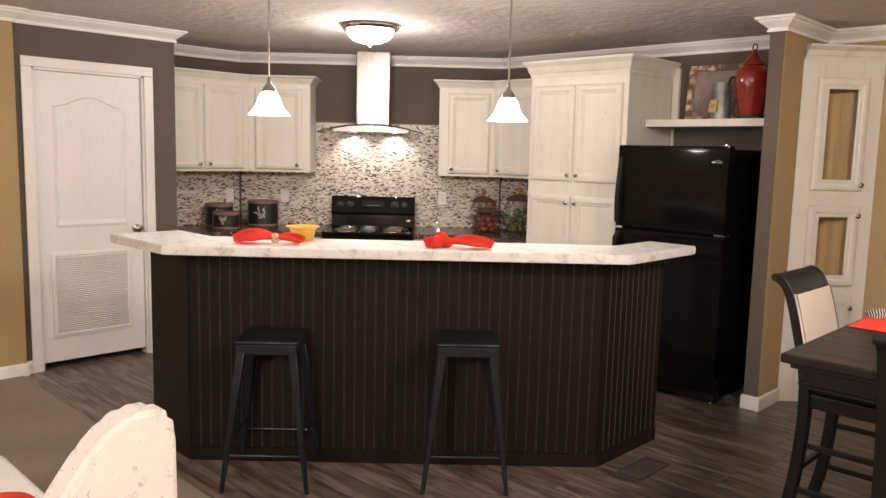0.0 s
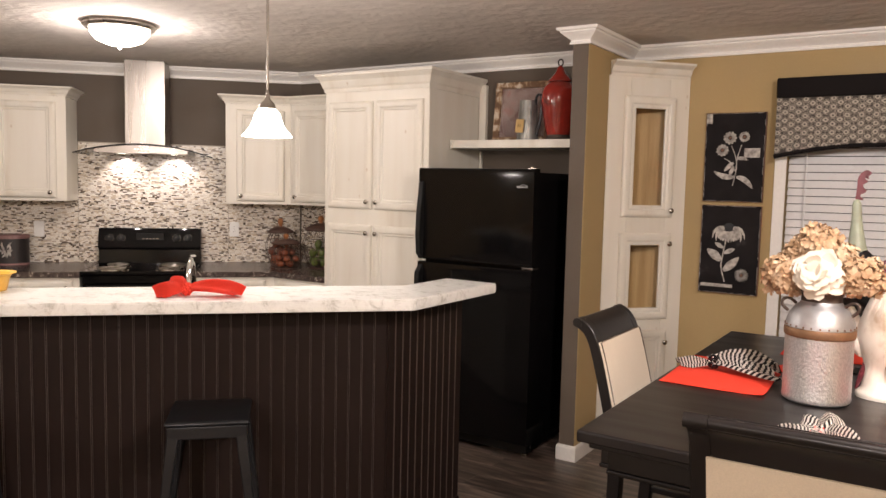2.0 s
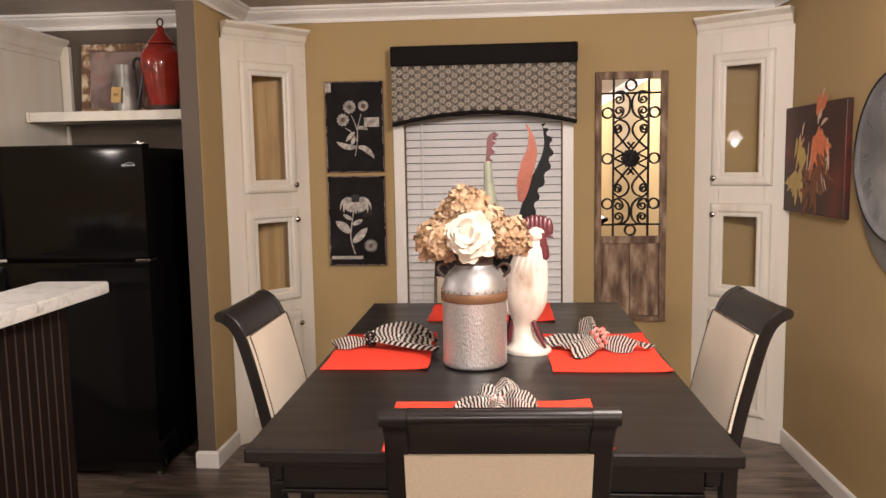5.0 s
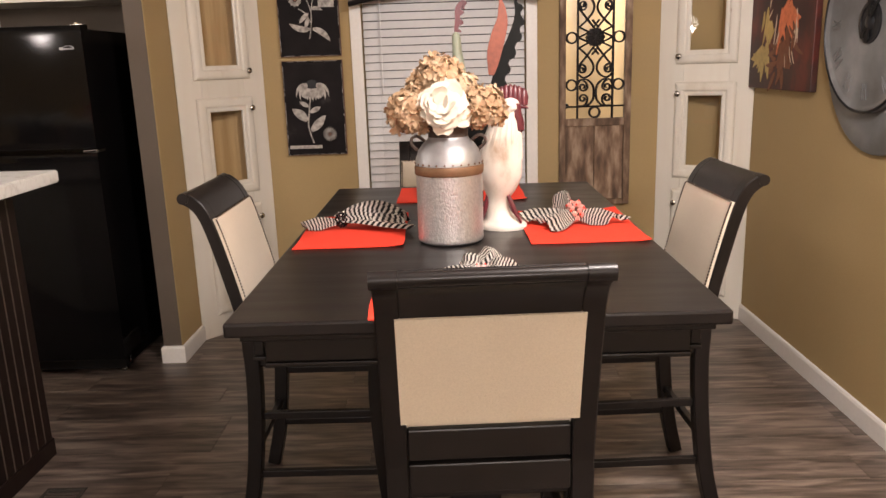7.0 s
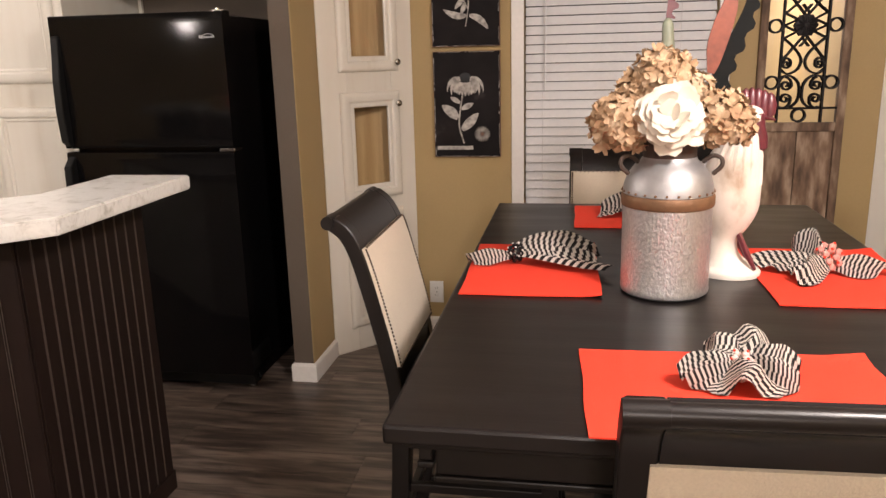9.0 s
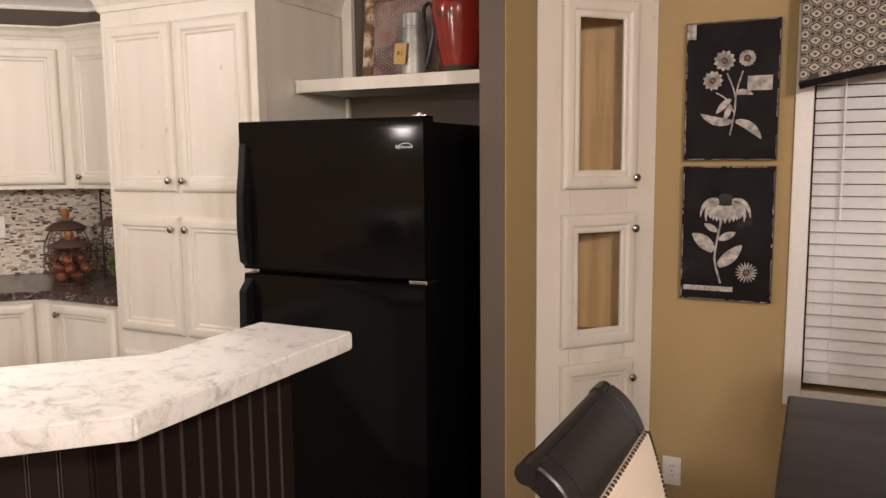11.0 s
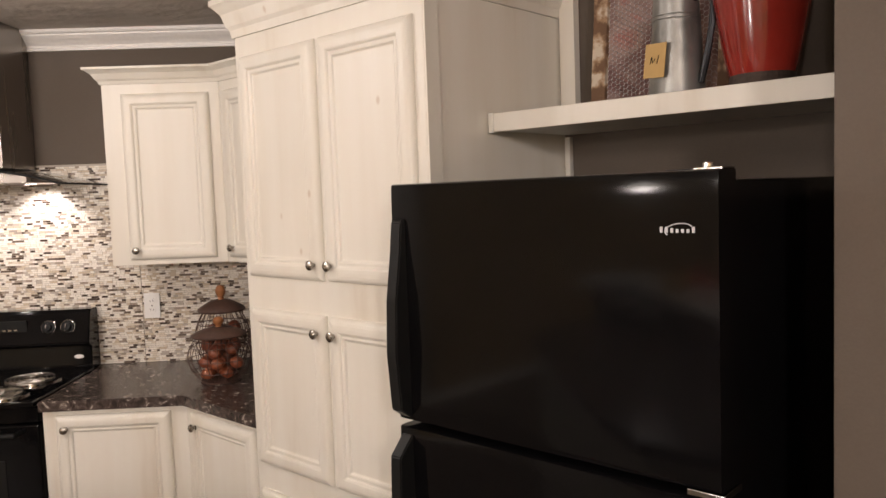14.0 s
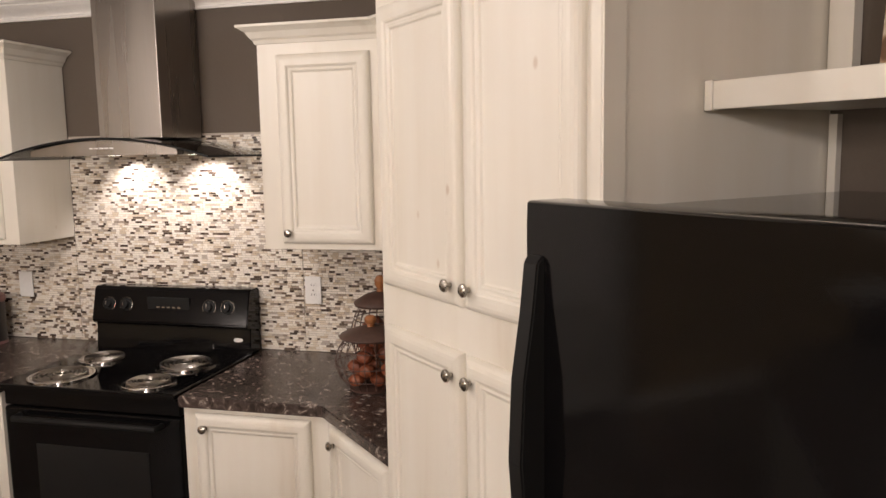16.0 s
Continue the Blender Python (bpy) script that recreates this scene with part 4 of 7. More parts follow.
def dining_chair():
    c = thing("dining_chair", pose(0, 0, 0), "black wooden counter-height dining chair with a nailhead-trimmed cream linen back", "chair", "chairs round the table")
    HW = 0.188
    line = smooth_pts([(-0.245, 0.0), (-0.212, 0.15), (-0.190, 0.35), (-0.183, 0.55), (-0.202, 0.70), (-0.236, 0.85), (-0.270, 0.975), (-0.297, 1.030), (-0.330, 1.056)], 4)
    for sx in (-1, 1):
        bm = curve_leg(line, 0.046, [0.045 if p[1] < 0.62 else 0.036 for p in line])
        bmesh.ops.translate(bm, vec=(sx * HW, 0, 0), verts=bm.verts[:])
        bmesh.ops.bevel(bm, geom=bm.edges[:], offset=0.003, segments=1, affect="EDGES")
        part("back_post", bm, BLACKWOOD, c, "", True)
    up = [p for p in line if p[1] > 0.965]
    part("top_rail", bent_panel(up, -HW + 0.0235, HW - 0.0235, 0.034), BLACKWOOD, c, "", True)
    for x0, x1, r in ((-HW - 0.026, -HW + 0.024, 0.0165), (-HW + 0.0245, HW - 0.0245, 0.014), (HW - 0.024, HW + 0.026, 0.0165)):
        part("top_roll", tube([(x0, -0.336, 1.057), (x1, -0.336, 1.057)], r, 14), BLACKWOOD, c, "", True)
    mid = [p for p in line if 0.700 < p[1] < 0.988]
    pad = part("back_cushion", bent_panel(mid, -HW + 0.013, HW - 0.013, 0.045), LINEN, c, "cream linen back pad", True)
    front = [(a[0] + 0.0205, a[1]) for a in line if 0.685 < a[1] < 1.0]
    part("front_cushion", bent_panel(front, -HW - 0.017, HW + 0.017, 0.011), LINEN, c, "cream linen front pad", True)
    bm = bmesh.new()
    fine = [(a[0] + (b_[0] - a[0]) * k / 4, a[1] + (b_[1] - a[1]) * k / 4) for a, b_ in zip(front, front[1:]) for k in range(4)]
    edge = [(sx * (HW + 0.012), p) for sx in (-1, 1) for p in fine]
    edge += [(x * 0.0155, front[-1]) for x in range(-12, 13)] + [(x * 0.0155, front[0]) for x in range(-12, 13)]
    for x, p in edge:
        bmesh.ops.create_icosphere(bm, subdivisions=1, radius=0.0040, matrix=Matrix.Translation((x, p[0] + 0.0058, p[1] + 0.001)))
    nails = part("nailhead", bm, IRONISH, pad, "small dark nailheads round the linen", True)
    nails["kind"] = "stuff"
    for z0, z1 in ((0.640, 0.708), (0.565, 0.632)):
        part("back_rail", box(-HW + 0.0235, HW - 0.0235, -0.206, -0.180, z0, z1, 0.004), BLACKWOOD, c)
    part("seat_frame", box(-0.20, 0.20, -0.164, 0.215, 0.53, 0.59, 0.006), BLACKWOOD, c)
    part("seat", box(-0.205, 0.205, -0.150, 0.225, 0.591, 0.64, 0.018, segments=3), BLACKMATTE, c, "dark padded seat", True)
    fl_ = smooth_pts([(0.215, 0.0), (0.195, 0.2), (0.185, 0.42), (0.19, 0.53)], 3)
    for sx in (-1, 1):
        bm = curve_leg(fl_, 0.038, 0.04)
        bmesh.ops.translate(bm, vec=(sx * 0.182, 0, 0), verts=bm.verts[:])
        part("front_leg", bm, BLACKWOOD, c, "", True)
    for z, y, nm in ((0.17, 0.20, "footrest"), (0.25, -0.20, "stretcher")):
        part(nm, box(-0.165, 0.165, y - 0.011, y + 0.011, z - 0.012, z + 0.012, 0.003), BLACKWOOD, c)
    for sx in (-1, 1):
        for z in (0.165, 0.365):
            part("stretcher", box(sx * 0.183 - 0.010, sx * 0.183 + 0.010, -0.192, 0.178, z - 0.012, z + 0.012, 0.003), BLACKWOOD, c)
    return c


chair = dining_chair()
chair.matrix_world = pose(-0.174, 2.697, 0, 0, 0, 2)
CHAIRS = [(-0.668, 3.478, -90), (0.325, 3.488, 92), (-0.247, 4.235, 180)]
for x, y, a in CHAIRS:
    copy_thing(chair, pose(x, y, 0, 0, 0, a))


# bar stools
def bar_stool():
    c = thing("bar_stool", pose(0, 0, 0), "gunmetal pressed-steel backless bar stool standing at the beadboard bar", "stool", "stools at the bar")
    part("seat", box(-0.143, 0.143, -0.143, 0.143, 0.672, 0.69, 0.009, segments=3), GUN, c, "", True)
    part("skirt", box(-0.136, 0.136, -0.136, 0.136, 0.625, 0.671, 0.004), GUN, c)
    for sx in (-1, 1):
        for sy in (-1, 1):
            bm = bmesh.new()
            rows = []
            for z, h, o in ((0.67, 0.034, 0.112), (0.3, 0.024, 0.155), (0.0, 0.016, 0.192)):
                rows.append([bm.verts.new((sx * o + dx * h * 0.6, sy * o + dy * h * 0.6, z)) for dx, dy in ((-1, -1), (1, -1), (1, 1), (-1, 1))])
            for a, b in zip(rows, rows[1:]):
                for i in range(4):
                    j = (i + 1) % 4
                    bm.faces.new((a[i], b[i], b[j], a[j]))
            bm.faces.new(rows[0]); bm.faces.new(rows[-1])
            bmesh.ops.recalc_face_normals(bm, faces=bm.faces[:])
            bmesh.ops.bevel(bm, geom=bm.edges[:], offset=0.004, segments=1, affect="EDGES")
            leg = part("leg", bm, GUN, c, "", True)
    for z, o in ((0.17, 0.171), (0.22, 0.165)):
        if z < 0.2:
            part("crossbar", tube([(-o, -o, z), (o, -o, z)], 0.007, 8), GUN, c)
            part("crossbar", tube([(-o, o, z), (o, o, z)], 0.007, 8), GUN, c)
        else:
            part("crossbar", tube([(-o, -o, z), (-o, o, z)], 0.007, 8), GUN, c)
            part("crossbar", tube([(o, -o, z), (o, o, z)], 0.007, 8), GUN, c)
    return c


stool = bar_stool()
stool.matrix_world = pose(-2.15, 2.615, 0, 0, 0, 45)
copy_thing(stool, pose(-2.766, 1.954, 0, 0, 0, 45))

# ---- things on the dining walls ----
PICBLACK = ramped("black_chalk_board", [(0.40, (0.007, 0.0055, 0.006)), (0.66, (0.014, 0.011, 0.012)), (0.80, (0.05, 0.045, 0.045))], 7, (1, 1, 1), 0.6, 0.1, specular=0.12)
CHALK = ramped("chalk_grey_paint", [(0.35, (0.24, 0.22, 0.205)), (0.62, (0.54, 0.51, 0.47))], 45, (1, 1, 1), 0.8, 0.1)
RUSTEDGE = plain("worn_wood_edge", (0.20, 0.11, 0.075), 0.8, vary=0.4, scale=40)
OLDWOOD = ramped("weathered_brown_wood", [(0.34, (0.075, 0.044, 0.028)), (0.50, (0.18, 0.112, 0.070)), (0.68, (0.38, 0.28, 0.20))], 7, (3, 3, 0.9), 0.75, 0.25, per_object=0.08)
IRON = plain("black_wrought_iron", (0.012, 0.010, 0.010), 0.5, 0.6)
OUTLETW = plain("white_plastic", (0.75, 0.74, 0.72), 0.35)


def blade(bm, x, z, angle, length, width, y0, y1, curl=0.0, root=0.15):
    """A leaf-shaped stroke in the xz plane, from y0 out to y1."""
    n = 7
    ring = []
    for i in range(n + 1):
        t = i / n
        w = width * (root * (1 - t) + math.sin(math.pi * min(1, t * 0.92 + 0.06)) ** 0.8) / 2
        a = radians(angle + curl * t)
        cx, cz = x + math.cos(a) * length * t, z + math.sin(a) * length * t
        ring.append((cx, cz, w, a))
    left = [(cx - math.sin(a) * w, cz + math.cos(a) * w) for cx, cz, w, a in ring]
    right = [(cx + math.sin(a) * w, cz - math.cos(a) * w) for cx, cz, w, a in ring]
    out = left + right[::-1]
    low, high = [bm.verts.new((px, y0, pz)) for px, pz in out], [bm.verts.new((px, y1, pz)) for px, pz in out]
    k = len(out)
    for i in range(n):
        bm.faces.new((high[i], high[i + 1], high[k - 2 - i], high[k - 1 - i]))
    for i in range(k):
        j = (i + 1) % k
        bm.faces.new((low[i], low[j], high[j], high[i]))
    bmesh.ops.recalc_face_normals(bm, faces=bm.faces[:])
    return bm


def disc(bm, x, z, r, y0, y1, steps=16):
    return lathe([(r, 0), (r, y0 - y1), (0.0001, y0 - y1)], steps, bm=bm, m=pose(x, y0, z, 90))


def scuffs(parent, x0, x1, z0, z1, y, seed):
    rnd = random.Random(seed)
    bm = bmesh.new()
    for i in range(110):
        e = rnd.random()
        l, w = rnd.uniform(0.006, 0.035), rnd.uniform(0.0012, 0.004)
        if e < 0.5:
            x, z = (x0 if rnd.random() < 0.5 else x1 - w), rnd.uniform(z0, z1 - l)
            box(x, x + w, y - 0.0006, y, z, z + l, bm=bm)
        else:
            x, z = rnd.uniform(x0, x1 - l), (z0 if rnd.random() < 0.4 else z1 - w)
            box(x, x + l, y - 0.0006, y, z, z + w, bm=bm)
    part("scuffs", bm, CHALK, parent, "worn pale scuffs along the edges")["kind"] = "stuff"


def botanical(z0, z1, kind):
    p = thing("botanical_picture", pose(-0.966, YN - 0.004, 0), "square black panel with one big chalk-drawn coneflower" if kind else "square black panel with three small chalk-drawn daisies", "picture", "botanical pictures")
    part("board", box(-0.162, 0.162, -0.026, 0, z0, z1, 0.003), PICBLACK, p)
    part("edge", rings_panel(-0.1635, 0.1635, z0 - 0.0015, z1 + 0.0015, [(0, 0.0), (0, -0.0245), (0.002, -0.0248)], hole=True), RUSTEDGE, p, "rust-brown worn edge")
    scuffs(p, -0.160, 0.160, z0 + 0.001, z1 - 0.001, -0.0262, 5 + kind)
    ya, yb = -0.026, -0.0275
    W, Hh = 0.324, z1 - z0

    def at(u, v):
        return -0.162 + u * W, z1 - v * Hh

    def flower(name, u, v, n, r0, r1, w, a0=0, a1=360, dark=0.25):
        x, z = at(u, v)
        bm = bmesh.new()
        for i in range(n):
            a = radians(a0 + (a1 - a0) * i / n)
            blade(bm, x + math.cos(a) * r0, z + math.sin(a) * r0, math.degrees(a), r1 - r0, w, ya, yb)
        part(name, bm, CHALK, p, "chalk petals")
        bm = bmesh.new()
        disc(bm, x, z, r0 * 0.7, ya, yb - 0.0005)
        part("flower_centre", bm, RUSTEDGE, p)

    def stroke(name, pts, w=0.0035):
        part(name, tube([(px, ya - 0.0002, pz) for px, pz in smooth_pts([at(*a) for a in pts], 5)], w * 0.8, 6), CHALK, p)

    def leaf(u, v, ang, l, w, curl=0):
        x, z = at(u, v)
        part("leaf", blade(bmesh.new(), x, z, ang, l, w, ya, yb + 0.0002, curl), CHALK, p)

    if kind == 0:
        flower("daisy", 0.42, 0.28, 11, 0.011, 0.038, 0.017)
        flower("daisy", 0.66, 0.27, 14, 0.012, 0.030, 0.012)
        flower("daisy", 0.30, 0.42, 11, 0.011, 0.036, 0.016)
        for pts in (((0.45, 0.37), (0.53, 0.5), (0.55, 0.62), (0.50, 0.82)), ((0.62, 0.36), (0.56, 0.5), (0.54, 0.66)), ((0.34, 0.51), (0.45, 0.56), (0.54, 0.66))):
            stroke("stem", pts)
        leaf(0.52, 0.72, 190, 0.115, 0.03, -25)
        leaf(0.56, 0.72, -8, 0.11, 0.03, -28)
        leaf(0.50, 0.56, 215, 0.07, 0.022, 10)
        leaf(0.55, 0.52, 25, 0.06, 0.02, -30)
        leaf(0.50, 0.60, 250, 0.06, 0.020)
        x, z = at(0.80, 0.45)
        part("label_patch", rings_panel(x - 0.042, x + 0.042, z - 0.026, z + 0.026, [(0, ya), (0, yb), (0.005, yb), (0.005, ya - 0.0004)]), CHALK, p, "small framed patch")
        part("tape", box(-0.160, -0.128, yb, ya, z1 - 0.058, z1 - 0.004), CHALK, p, "pale taped corner")
    else:
        x, z = at(0.48, 0.27)
        bm = bmesh.new()
        for i in range(11):
            a = 198 + i * 14.5
            c = math.cos(radians(a))
            blade(bm, x + c * 0.036, z + 0.002 - 0.012 * abs(math.sin(radians(a))), 270 + 58 * c, 0.066 - 0.010 * abs(c), 0.018, ya, yb - 0.0003 * (i % 3), -34 * c)
        for sx in (-1, 1):
            for off, l in ((0, 0.092), (14, 0.084)):
                a = 90 - sx * (72 + off)
                blade(bm, x + sx * 0.022, z + 0.010 - off * 0.0006, a, l, 0.019, ya, yb - 0.0002, -sx * 62)
        part("coneflower", bm, CHALK, p, "chalk coneflower petals")
        bm = lathe([(0.031, 0), (0.028, 0.004), (0.0001, 0.006)], 20, m=pose(x, ya, z + 0.012, 90) @ Matrix.Diagonal((1, 0.85, 0.4, 1)))
        part("flower_centre", bm, GUN, p, "grey domed centre")
        stroke("stem", ((0.45, 0.36), (0.40, 0.55), (0.38, 0.7), (0.45, 0.87)), 0.005)
        leaf(0.36, 0.63, 130, 0.10, 0.045, 10)
        leaf(0.42, 0.74, 40, 0.115, 0.042, 5)
        leaf(0.40, 0.48, 150, 0.055, 0.022)
        leaf(0.42, 0.54, 25, 0.065, 0.026)
        flower("aster", 0.73, 0.78, 18, 0.012, 0.040, 0.005)
        part("writing_strip", box(-0.150, 0.028, yb, ya, z0 + 0.035, z0 + 0.053), CHALK, p, "pale caption strip")


botanical(1.467, 1.968, 0)
botanical(0.938, 1.443, 1)

# mirrored iron panel
mp = thing("mirror_panel", pose(0.367, YN - 0.003, 0.610), "tall weathered wood panel with mirror glass behind black iron scrollwork", "mirror")
PW, PH, GL, GR_, GB, GT = 0.388, 1.375, 0.034, 0.352, 0.478, 1.335
part("frame_stile", box(0, GL, -0.028, 0, 0, PH, 0.003), OLDWOOD, mp)
part("frame_stile", box(GR_, PW, -0.028, 0, 0, PH, 0.003), OLDWOOD, mp)
part("frame_rail", box(GL, GR_, -0.027, 0, GT, PH, 0.003), OLDWOOD, mp)
part("frame_rail", box(GL, GR_, -0.027, 0, GB - 0.04, GB, 0.003), OLDWOOD, mp)
part("frame_rail", box(GL, GR_, -0.027, 0, 0, 0.03, 0.003), OLDWOOD, mp)
for i in range(2):
    part("lower_board", box(GL + 0.001 + i * 0.159, GL + 0.157 + i * 0.159, -0.018, 0, 0.031, GB - 0.041, 0.002), OLDWOOD, mp)
part("mirror_glass", box(GL, GR_, -0.010, -0.002, GB, GT), MIRROR, mp, "clear mirror glass")
iron = part("scrollwork", tube([(GL, -0.024, GT - 0.075), (GR_, -0.024, GT - 0.075)], 0.0045, 6), IRON, mp, "black iron scrollwork")
gw, gh = GR_ - GL, GT - GB


def ip(u, v):
    return (GL + u * gw, -0.024, GT - v * gh)


def rod(name, pts, r=0.0042):
    part(name, tube([ip(*a) for a in smooth_pts(pts, 5)] if len(pts) > 2 else [ip(*a) for a in pts], r, 6), IRON, iron, "", True)


def spiral(cu, cv, r, a0, turns, tail):
    """A scroll that winds out from its centre and runs on to the points of tail."""
    k = gw / gh
    pts = []
    for i in range(17):
        t = i / 16
        a = radians(a0) + turns * 2 * math.pi * (t - 1)
        rr = r * (0.25 + 0.75 * t)
        pts.append((cu + rr * math.cos(a), cv - rr * k * math.sin(a)))
    return pts + tail


rod("crossbar", ((0, 0.925), (1, 0.925)))
for u in (0.205, 0.80):
    rod("upright", ((u, 0.0), (u, 1.0)))
for u, v in ((0.5, 0.037), (0.5, 0.962), (0.105, 0.21), (0.90, 0.21), (0.105, 0.50), (0.90, 0.50), (0.105, 0.79), (0.90, 0.79)):
    pts = [(u + 0.088 * math.cos(k * math.pi / 9), v + 0.088 * gw / gh * math.sin(k * math.pi / 9)) for k in range(18)]
    part("ring", tube([ip(*a) for a in pts], 0.0042, 6, closed=True), IRON, iron, "", True)
for flip in (False, True):
    for mirror in (False, True):
        def q(pts):
            return [((1 - u + 0.005) if mirror else u, (1 - v) if flip else v) for u, v in pts]
        rod("scroll", q(spiral(0.30, 0.125, 0.075, 0, 1.25, [(0.36, 0.095), (0.30, 0.078), (0.24, 0.082)])))
        rod("scroll", q([(0.24, 0.082), (0.35, 0.076), (0.46, 0.11), (0.485, 0.16), (0.46, 0.21), (0.36, 0.243), (0.25, 0.24), (0.21, 0.215)]))
        rod("scroll", q(spiral(0.30, 0.198, 0.075, 0, -1.25, [(0.35, 0.225), (0.30, 0.238)])))
        rod("scroll", q([(0.21, 0.28), (0.30, 0.255), (0.42, 0.272), (0.475, 0.31), (0.45, 0.35), (0.34, 0.40), (0.215, 0.44)]))
        rod("scroll", q(spiral(0.28, 0.305, 0.06, 0, -1.2, [(0.33, 0.325), (0.27, 0.335), (0.21, 0.30)])))
        rod("lattice_bar", q([(0.22, 0.325), (0.5, 0.455)]))
        rod("lattice_bar", q([(0.215, 0.435), (0.44, 0.478)]))
        rod("lattice_bar", q([(0.215, 0.50), (0.40, 0.468)]))
        rod("lattice_bar", q([(0.46, 0.44), (0.56, 0.395)]))
bm = lathe([(0.052, 0), (0.050, 0.008), (0.035, 0.010), (0.033, 0.006), (0.014, 0.006), (0.012, 0.014), (0.0001, 0.015)], 6, m=Matrix.Translation(ip(0.5, 0.5)) @ pose(0, 0.004, 0, 90))
ros = part("rosette", bm, IRON, iron, "pierced iron rosette")
for k in range(12):
    a = k * math.pi / 6
    part("rosette_petal", tube([tuple(Vector(ip(0.5, 0.5)) + Vector((math.cos(a) * 0.012, -0.006, math.sin(a) * 0.012))), tuple(Vector(ip(0.5, 0.5)) + Vector((math.cos(a) * 0.045, -0.006, math.sin(a) * 0.045)))], 0.004, 6), IRON, iron)

# east wall: painting and clock
EAST = Matrix.Translation((XR, 0, 0)) @ Matrix.Rotation(radians(-90), 4, "Z")   # local x runs to the south, -y into the room
CANVAS = ramped("dark_maroon_painting", [(0.33, (0.016, 0.008, 0.008)), (0.52, (0.050, 0.012, 0.010)), (0.66, (0.15, 0.022, 0.012)), (0.8, (0.20, 0.09, 0.03))], 5, (1, 1, 0.8), 0.5, 0.2)
rp = thing("rooster_painting", EAST @ pose(-4.755, -0.003, 0), "unframed canvas of two loosely painted roosters on dark maroon", "painting")
part("canvas", box(-0.345, 0.345, -0.028, 0, 1.240, 1.752, 0.003), CANVAS, rp)
rnd = random.Random(4)


def strokes(name, color, blobs, seed):
    rnd = random.Random(seed)
    mat = plain(name + "_paint", color, 0.5, vary=0.3, scale=50)
    bm = bmesh.new()
    for x, z, ang, spread, ln, wd, n in blobs:
        for i in range(n):
            blade(bm, x + rnd.gauss(0, 0.02), z + rnd.gauss(0, 0.02), ang + rnd.uniform(-spread, spread), ln * rnd.uniform(0.6, 1.3), wd * rnd.uniform(0.6, 1.4), -0.028, -0.0285 - 0.0012 * rnd.random(), rnd.uniform(-25, 25))
    part(name, bm, mat, rp, name.replace("_", " "))["kind"] = "stuff"


strokes("ochre_brushwork", (0.50, 0.36, 0.12), ((-0.16, 1.43, 250, 40, 0.12, 0.03, 16), (-0.12, 1.46, 90, 30, 0.09, 0.03, 8), (-0.17, 1.60, 275, 12, 0.13, 0.02, 6)), 1)
strokes("brown_brushwork", (0.17, 0.055, 0.02), ((0.04, 1.42, 250, 60, 0.13, 0.03, 18), (-0.03, 1.35, 200, 40, 0.1, 0.02, 6), (0.10, 1.52, 300, 40, 0.15, 0.02, 9)), 2)
strokes("orange_brushwork", (0.66, 0.18, 0.07), ((0.07, 1.62, 280, 60, 0.11, 0.03, 12), (0.06, 1.70, 40, 50, 0.09, 0.03, 9), (0.02, 1.57, 265, 10, 0.14, 0.018, 6)), 3)
strokes("cream_brushwork", (0.62, 0.48, 0.36), ((0.08, 1.68, 60, 35, 0.08, 0.02, 5), (0.18, 1.55, 280, 16, 0.12, 0.010, 4), (0.11, 1.42, 278, 8, 0.10, 0.006, 3), (0.0, 1.55, 262, 8, 0.15, 0.012, 3), (-0.10, 1.60, 230, 8, 0.07, 0.010, 2)), 4)

ZINC = ramped("aged_zinc", [(0.32, (0.085, 0.082, 0.078)), (0.52, (0.16, 0.165, 0.168)), (0.70, (0.27, 0.27, 0.265))], 4, (1, 1, 1), 0.45, 0.25)
ck = thing("wall_clock", EAST @ pose(-3.965, -0.003, 1.505), "large round aged-zinc wall clock with raised roman numerals", "clock")
part("back_plate", lathe([(0.40, 0.0), (0.405, 0.010), (0.395, 0.016), (0.30, 0.018), (0.0001, 0.018)], 56, m=pose(0.055, 0, -0.065, 90) @ Matrix.Diagonal((1, 1, 1, 1))), ZINC, ck, "larger dented back plate", True)
face = part("face", lathe([(0.322, 0.018), (0.325, 0.040), (0.315, 0.046), (0.300, 0.036), (0.292, 0.033), (0.0001, 0.033)], 56, m=pose(0, 0, 0, 90)), ZINC, ck, "", True)
part("rim", tube([(0.318 * math.cos(k * math.pi / 28), -0.043, 0.318 * math.sin(k * math.pi / 28)) for k in range(56)], 0.006, 8, closed=True), GUN, face, "", True)
NUM = ["XII", "I", "II", "III", "IIII", "V", "VI", "VII", "VIII", "IX", "X", "XI"]
for k, word in enumerate(NUM):
    a = radians(-30 * k)
    widths = {"I": 0.013, "V": 0.028, "X": 0.028}
    total = sum(widths[c] for c in word)
    x = -total / 2
    bm = bmesh.new()
    for c in word:
        w_ = widths[c]
        if c == "I":
            box(x + 0.004, x + 0.009, -0.0365, -0.033, 0.215, 0.275, bm=bm)
        else:
            for s0, s1 in (((x + 0.003, x + w_ - 0.004), (x + w_ - 0.004, x + 0.003)) if c == "X" else ((x + 0.003, x + w_ / 2), (x + w_ - 0.004, x + w_ / 2))):
                tube([(s0, -0.0345, 0.274), (s1, -0.0345, 0.216)], 0.0026, 4, bm=bm)
        x += w_
    bmesh.ops.transform(bm, matrix=Matrix.Rotation(-a, 4, "Y"), verts=bm.verts[:])
    part("numeral", bm, ZINC, face, "raised roman numeral " + word)
